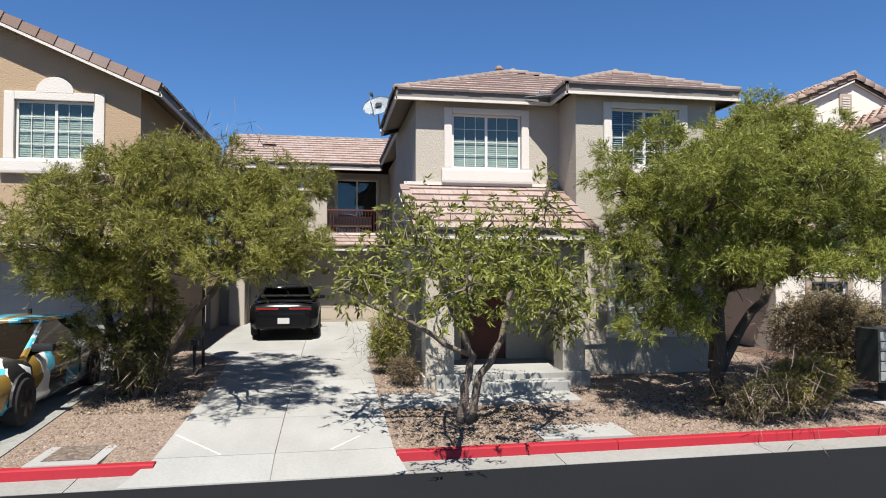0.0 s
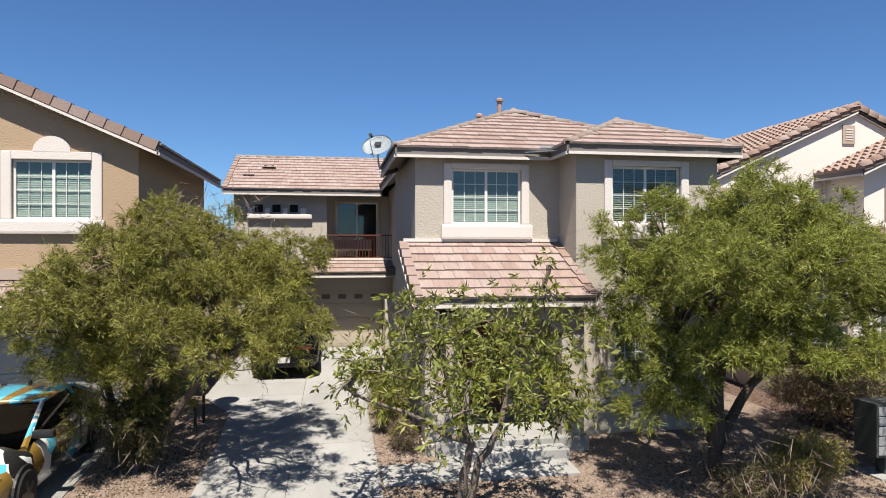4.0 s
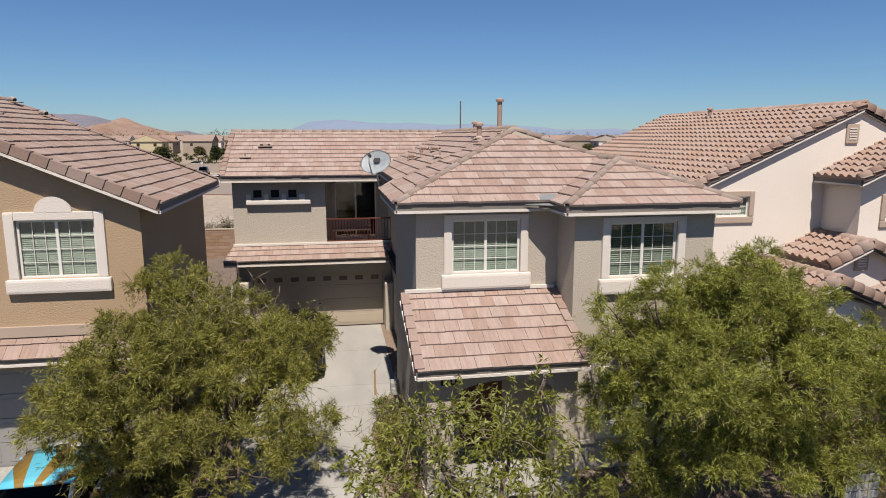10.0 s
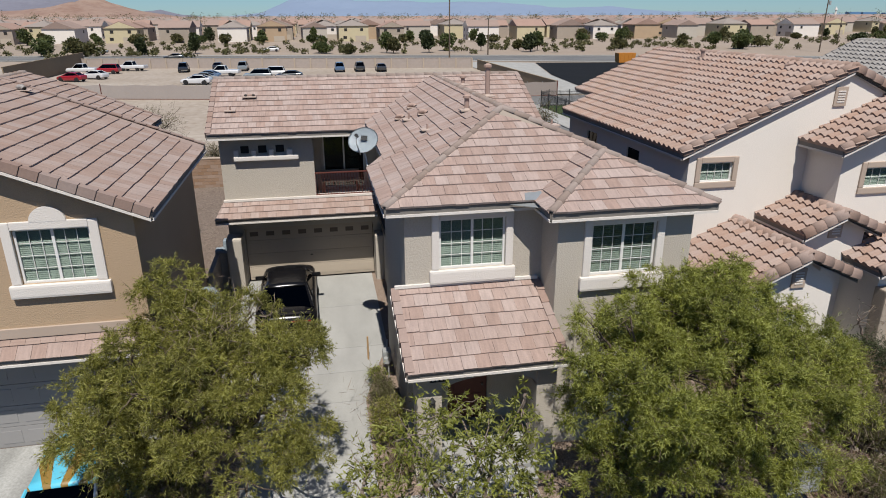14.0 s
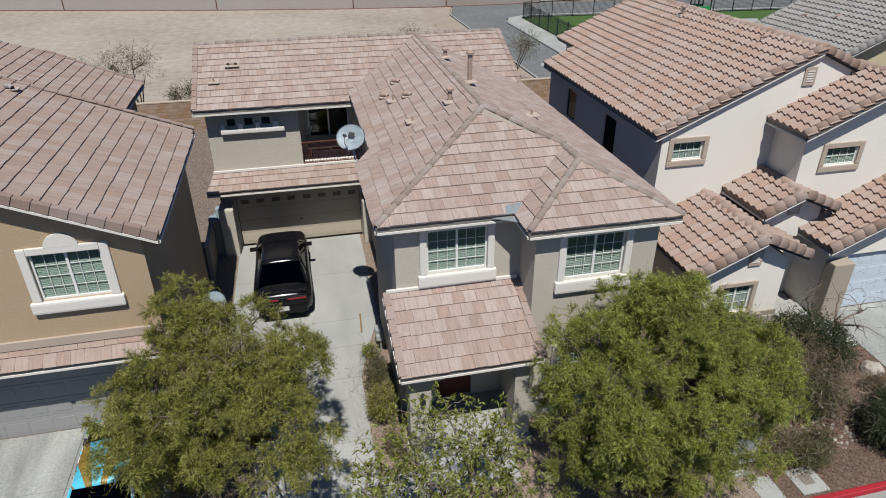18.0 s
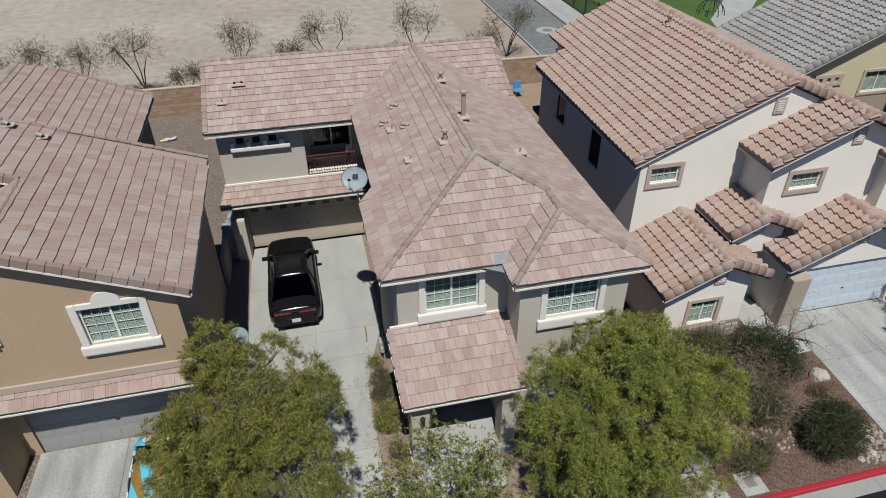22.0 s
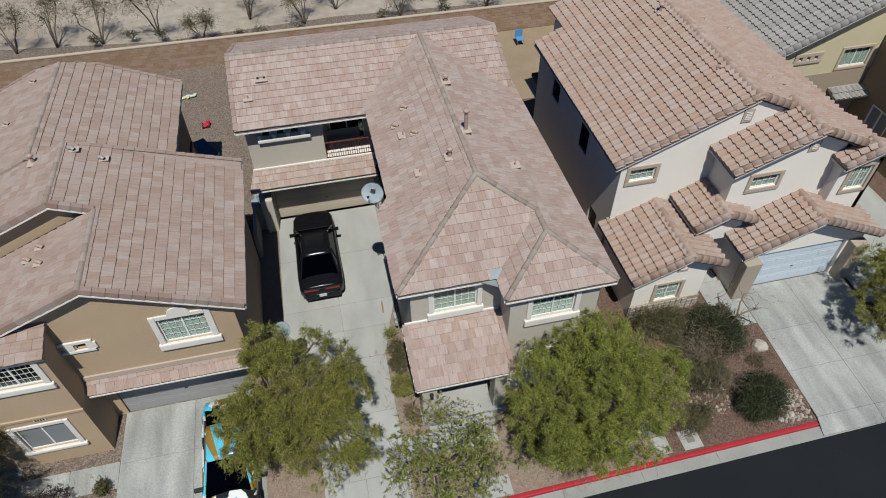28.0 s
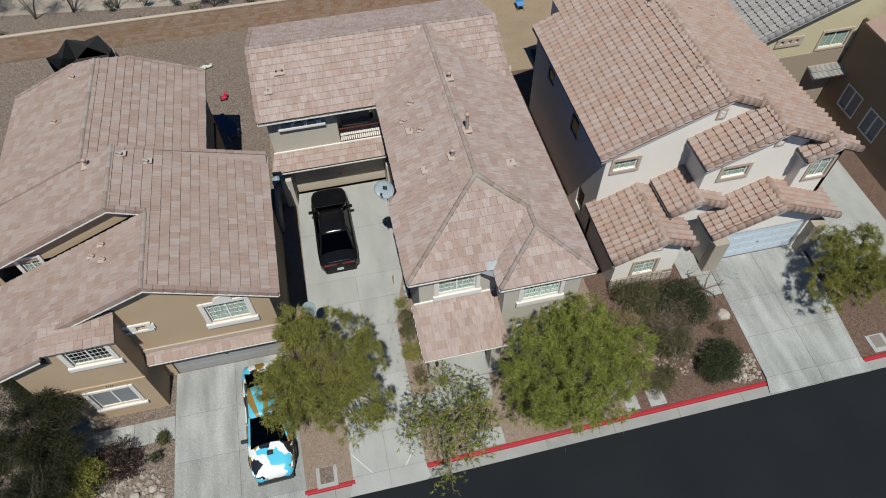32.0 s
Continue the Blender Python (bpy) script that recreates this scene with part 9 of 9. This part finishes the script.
# far neighbourhoods
def far_house(w, d, h, wall_m, roof_m, seed, hip=False):
    """A small two-storey house at the origin, facing -y."""
    rnd = random.Random(seed)
    t = thing("far_house", (0, 0, 0), "two-storey stucco house with tile roof in the far rows", "house", "houses in the far rows")
    part("wall", boxed(-w / 2, w / 2, -d / 2, d / 2, -0.1, h), wall_m, t)
    e, rise = 0.4, 0.2 * d if hip else 0.21 * w
    if hip:
        k = d / 2 + e
        v = [(-w / 2 - e, -d / 2 - e, h), (w / 2 + e, -d / 2 - e, h), (w / 2 + e, d / 2 + e, h), (-w / 2 - e, d / 2 + e, h), (-w / 2 - e + k, 0, h + rise), (w / 2 + e - k, 0, h + rise)]
        f = [(0, 1, 5, 4), (1, 2, 5), (2, 3, 4, 5), (3, 0, 4), (3, 2, 1, 0)]
    else:
        v = [(-w / 2 - e, -d / 2 - e, h - 0.1), (w / 2 + e, -d / 2 - e, h - 0.1), (w / 2 + e, d / 2 + e, h - 0.1), (-w / 2 - e, d / 2 + e, h - 0.1), (0, -d / 2 - e, h + rise), (0, d / 2 + e, h + rise)]
        f = [(0, 4, 5, 3), (1, 2, 5, 4), (0, 1, 4), (2, 3, 5), (3, 2, 1, 0)]
        bm = prism(bmesh.new(), [(-w / 2, -d / 2 - 0.01, h - 0.1), (w / 2, -d / 2 - 0.01, h - 0.1), (0, -d / 2 - 0.01, h + rise - 0.25)], (0, -e - 0.02 + 0.0, 0))
        part("gable", bm, wall_m, t)
    part("roof", mesh_of("roof", v, f, roof_m), roof_m, t)
    for i in range(2):
        a = -w * 0.27 + i * w * 0.54
        part("window", boxed(a - 0.6, a + 0.6, -d / 2 - 0.06, -d / 2 + 0.02, h - 2.0, h - 0.9), M["dark"], t)
    part("window", boxed(-w * 0.3 - 0.7, -w * 0.3 + 0.7, -d / 2 - 0.06, -d / 2 + 0.02, 0.9, 2.0), M["dark"], t)
    for s in (-1, 1):
        part("window", boxed(s * w / 2 - 0.05, s * w / 2 + 0.05, -d * 0.2 - 0.5, -d * 0.2 + 0.5, h - 2.0, h - 0.9), M["dark"], t)
    part("garage_door", boxed(w * 0.05, w * 0.42, -d / 2 - 0.07, -d / 2 + 0.02, 0, 2.1), M["garage"], t)
    return t


far_roof = [mat("far_tile_a", (0.266, 0.18, 0.144), (0.216, 0.144, 0.115), 0.95, 0.2, 3, 0.8, 0.2), mat("far_tile_b", (0.238, 0.176, 0.148), (0.194, 0.144, 0.122), 0.95, 0.2, 3, 0.8, 0.2), mat("far_tile_c", (0.216, 0.187, 0.166), (0.173, 0.151, 0.137), 0.95, 0.2, 3, 0.8, 0.2)]
far_wall = [M["stucco_yellow"], M["stucco_beige"], M["stucco_cream"], M["stucco_tan"], M["stucco"]]
protos = []
rnd = random.Random(77)
for i in range(8):
    protos.append(far_house(rnd.uniform(9.5, 12.5), rnd.uniform(11, 15), rnd.uniform(5.4, 6.0), far_wall[i % 5], far_roof[i % 3], i, i % 3 == 2))
spots = []
for row, y in enumerate((288, 312, 352, 378, 418)):
    x = -250 + rnd.uniform(0, 10)
    while x < 420:
        if rnd.random() < 0.92:
            spots.append((x, y + rnd.uniform(-3, 3) - 0.015 * x, rnd.choice((0, 0, 90, 180, -90)) + rnd.uniform(-4, 4)))
        x += rnd.uniform(15, 22)
for i, (x, y, a) in enumerate(spots):
    if i < len(protos):
        protos[i].matrix_basis = pose(x, y, 0, 0, 0, a)
    else:
        copy_thing(protos[i % len(protos)], pose(x, y, 0, 0, 0, a))
verts, faces = [[], [], []], [[], [], []]
wv, wf_ = [], []
for y in list(range(446, 760, 28)) + list(range(780, 2100, 60)):
    x = -y * 0.85
    while x < y * 1.2:
        w, d, h = rnd.uniform(9, 13) * (1 + (y > 770) * 0.8), rnd.uniform(10, 15), rnd.uniform(4.6, 6.0)
        k = rnd.randrange(3)
        yy = y + rnd.uniform(-8, 8)
        b0 = len(verts[k])
        verts[k] += [(x - w / 2, yy - d / 2, h), (x + w / 2, yy - d / 2, h), (x + w / 2, yy + d / 2, h), (x - w / 2, yy + d / 2, h), (x - w * 0.2, yy, h + 2.2), (x + w * 0.2, yy, h + 2.2)]
        faces[k] += [(b0, b0 + 1, b0 + 5, b0 + 4), (b0 + 1, b0 + 2, b0 + 5), (b0 + 2, b0 + 3, b0 + 4, b0 + 5), (b0 + 3, b0, b0 + 4)]
        b1 = len(wv)
        wv += [(x - w / 2 + .4, yy - d / 2 + .4, -0.1), (x + w / 2 - .4, yy - d / 2 + .4, -0.1), (x + w / 2 - .4, yy + d / 2 - .4, -0.1), (x - w / 2 + .4, yy + d / 2 - .4, -0.1), (x - w / 2 + .4, yy - d / 2 + .4, h), (x + w / 2 - .4, yy - d / 2 + .4, h), (x + w / 2 - .4, yy + d / 2 - .4, h), (x - w / 2 + .4, yy + d / 2 - .4, h)]
        wf_ += [(b1, b1 + 1, b1 + 5, b1 + 4), (b1 + 1, b1 + 2, b1 + 6, b1 + 5), (b1 + 2, b1 + 3, b1 + 7, b1 + 6), (b1 + 3, b1, b1 + 4, b1 + 7)]
        x += w + rnd.uniform(3, 9)
town = thing("distant_town", (0, 320, 0), "rows of distant tile-roofed houses across the valley", "houses", kind="stuff")
for k in range(3):
    part("roofs", mesh_of("roofs", verts[k], faces[k], far_roof[k]), far_roof[k], town)["kind"] = "stuff"
part("walls", mesh_of("walls", wv, wf_, M["stucco_beige"]), M["stucco_beige"], town)["kind"] = "stuff"

M["leaf_far"] = leaf_mat("street_tree_leaf", (0.125, 0.15, 0.05), (0.075, 0.095, 0.034))
# far trees and shrubs
def clump(base, size, n, rs):
    c = np.array(base) + np.array([0, 0, size[2] * 0.6])
    d = rs.normal(size=(n, 3))
    d /= np.linalg.norm(d, axis=1, keepdims=True)
    return c + d * np.array(size) * 0.5 * (0.5 + 0.5 * rs.rand(n, 1)) * (1 + 0.25 * np.sin(5 * d[:, :1] + base[0]))


def far_tree(x, y, h, w, seed, material):
    """A street tree whose crown is a handful of close leafy domes on a short trunk."""
    rs = np.random.RandomState(seed)
    t = thing("far_tree", (x, y, 0), "small green street tree far beyond the lot", "tree", "far street trees")
    part("trunk", tube(bmesh.new(), [(x, y, -0.1), (x + 0.1, y, h * 0.5)], [0.14, 0.07], 6), M["bark"], t)
    pts, ways = [], []
    for k in range(6):
        a = rs.uniform(0, math.tau)
        d = rs.uniform(0.1, 0.28) * w * (k > 0)
        c = np.array([x + d * math.cos(a), y + d * math.sin(a), h * (0.68 if k == 0 else rs.uniform(0.42, 0.7))])
        r = np.array([w * 0.3, w * 0.3, h * 0.3]) * rs.uniform(0.75, 1.05)
        n = rs.normal(size=(120, 3))
        n /= np.linalg.norm(n, axis=1, keepdims=True)
        pts.append(c + n * r * rs.uniform(0.6, 1.0, (120, 1)))
        ways.append(n + 0.6 * rs.normal(size=(120, 3)))
    p = np.concatenate(pts)
    leaves("crown", t, p, np.concatenate(ways), rs.uniform(0.5, 1.0, len(p)), rs.uniform(0.4, 0.7, len(p)), material)


rs = np.random.RandomState(91)
for i in range(150):
    x = rs.uniform(-190, 330)
    far_tree(x, rs.choice((rs.uniform(186, 200), rs.uniform(255, 280), rs.uniform(325, 340))) - 0.02 * x, rs.uniform(2.0, 5.8), rs.uniform(2.2, 6.5), 400 + i, M[("leaf_far", "leaf_bush", "leaf_dark", "leaf_bush", "leaf_far")[i % 5]])
sh = thing("desert_scrub", (0, 184, 0), "scattered low desert scrub along the far road", "shrubs", kind="stuff")
ps = np.concatenate([clump((rs.uniform(-220, 340), rs.uniform(178, 270), 0), (rs.uniform(1.2, 3), 2.0, rs.uniform(0.8, 1.6)), 60, rs) for _ in range(420)] + [clump((rs.uniform(-380, 560), rs.uniform(330, 900), 3.0), (6, 6, rs.uniform(6, 9)), 60, rs) for _ in range(420)])
leaves("scrub", sh, ps, rs.normal(size=ps.shape), np.full(len(ps), 0.7), np.full(len(ps), 0.45), M["leaf_bush"])["kind"] = "stuff"

# distant towers, hill and mountains
M["tower_glass"] = mat("blue_tower_glass", (0.072, 0.158, 0.288), (0.101, 0.194, 0.324), 0.4, 0.01, 0.05, 0.5, 0.0)
for x, y, w, h in ((1998, 2250, 50, 16), (2062, 2250, 60, 15), (2175, 2250, 90, 13), (2290, 2250, 60, 14)):
    tw = thing("distant_tower", (x, y, 0), "blue glass hotel tower on the horizon", "tower", "towers on the horizon")
    part("shaft", boxed(x - w / 2, x + w / 2, y - 10, y + 10, -1, h), M["tower_glass"], tw)
nd = thing("observation_tower", (1880, 2200, 0), "slim white observation tower on the horizon", "tower")
part("shaft", tube(bmesh.new(), [(1880, 2200, 0), (1880, 2200, 20), (1880, 2200, 23), (1880, 2200, 34)], [5, 2, 5, 1], 8), M["trim"], nd)


def ridge(name, label, y, x0, x1, top, material, seed, depth=500):
    """A range of mountains: a rough slope whose crest follows top(x)."""
    bm = bmesh.new()
    nx, ny = 160, 10
    rows = []
    for j in range(ny + 1):
        t = j / ny
        row = []
        for i in range(nx + 1):
            x = x0 + (x1 - x0) * i / nx
            n = noise.fractal(Vector((x / (depth * 0.8), t * 3.0, seed)), 1.0, 2.0, 5)
            z = top(x) * (1 - abs(1 - 1.0 * t) ** 1.3) * (1 + 0.28 * n) if t < 1 else top(x) * (1 + 0.28 * n)
            row.append(bm.verts.new((x, y + depth * t, max(-1.0, z))))
        rows.append(row)
    for a, b in zip(rows, rows[1:]):
        for i in range(nx):
            bm.faces.new((a[i], a[i + 1], b[i + 1], b[i]))
    return solid(name, bm, material, label, "mountain", "structure", smooth=True)


M["hill"] = mat("red_rock_hill", (0.17, 0.105, 0.08), (0.25, 0.18, 0.14), 0.95, 0.012, 0.05, 0.9, 0.3, 2.0)
M["hill_grey"] = mat("blue_grey_hill", (0.14, 0.142, 0.172), (0.112, 0.112, 0.138), 0.95, 0.01, 0.05, 0.9, 0.3, 2.0)
# distance haze is mixed into the rock's base colour
M["mountain"] = mat("haze_tinted_mountain", (0.155, 0.20, 0.275), (0.135, 0.18, 0.255), 1.0, 0.003, 0.02, 0.6, 0.0)
ridge("hill_red", "bare reddish rocky hill on the horizon", 2000, -1500, -300, interp((-1500, 14), (-1100, 20), (-900, 30), (-790, 46), (-715, 70), (-650, 44), (-560, 24), (-450, 8), (-300, 0)), M["hill"], 3)
ridge("hill_grey", "blue-grey hills on the horizon", 2700, -3200, -400, interp((-3200, 90), (-1500, 118), (-1190, 108), (-1000, 86), (-820, 46), (-720, 22), (-650, 40), (-560, 16), (-400, 0)), M["hill_grey"], 5)
ridge("mountain_range", "mountain range with pale blue haze in its colour", 3300, -500, 4300, interp((-500, 0), (-270, 22), (-100, 84), (57, 112), (260, 92), (461, 84), (700, 66), (1053, 76), (1400, 50), (1818, 54), (2200, 26), (2568, 28), (3200, 12), (4300, 5)), M["mountain"], 7, 700)


# ---- roof tiles, piece by piece ----
flat_tiles(porch_roof, P_porch, M["tile"], M["tile_piece"], seed=1)
flat_tiles(roof, P_front, M["tile"], M["tile_piece"], seed=2)
flat_tiles(roof, P_bay_f, M["tile"], M["tile_piece"], seed=3)
flat_tiles(roof, P_bay_w, M["tile_side"], seed=4)
flat_tiles(roof, P_east1, M["tile_side"], seed=5)
flat_tiles(roof, P_east2, M["tile_side"], seed=6)
flat_tiles(roof, P_west1, M["tile_side"], seed=7)
flat_tiles(roof, P_west2, M["tile_side"], seed=17)
flat_tiles(roof, P_west3, M["tile_side"], seed=19)
flat_tiles(roof, P_wing_f3, M["tile"], seed=16)
flat_tiles(roof, P_wing_f, M["tile"], seed=8)
flat_tiles(roof, P_wing_f2, M["tile"], seed=18)
flat_tiles(roof, P_wing_b, M["tile"], seed=9)
flat_tiles(pent_roof, P_pent, M["tile"], M["tile_piece"], seed=10)
for i, P in enumerate((Q_r1, Q_r2, Q_l1, Q_l2, Q_r3, Q_l3, Q_l4)):
    flat_tiles(lroof, P, M["tile_l"], seed=20 + i)
flat_tiles(bay_roof, Q_bay, M["tile_l"], seed=30)
flat_tiles(lpent, Q_pent, M["tile_l"], M["tile_piece"], seed=31)
for i, P in enumerate((R_w, R_w2, R_e, R2_w, R2_e, R3_w, R3_e)):
    barrel_tiles(rroof, P, M["tile_r"], seed=40 + i)
for i, P in enumerate((RA_w, RA_e, RB_w, RB_e, RC_w, RC_e)):
    barrel_tiles(rlow, P, M["tile_r"], seed=50 + i)
barrel_tiles(yroof, Y_w, M["tile_grey"], seed=60)
barrel_tiles(yroof, Y_e, M["tile_grey"], seed=62)
barrel_tiles(ypent, Y_p, M["tile_grey"], seed=61)
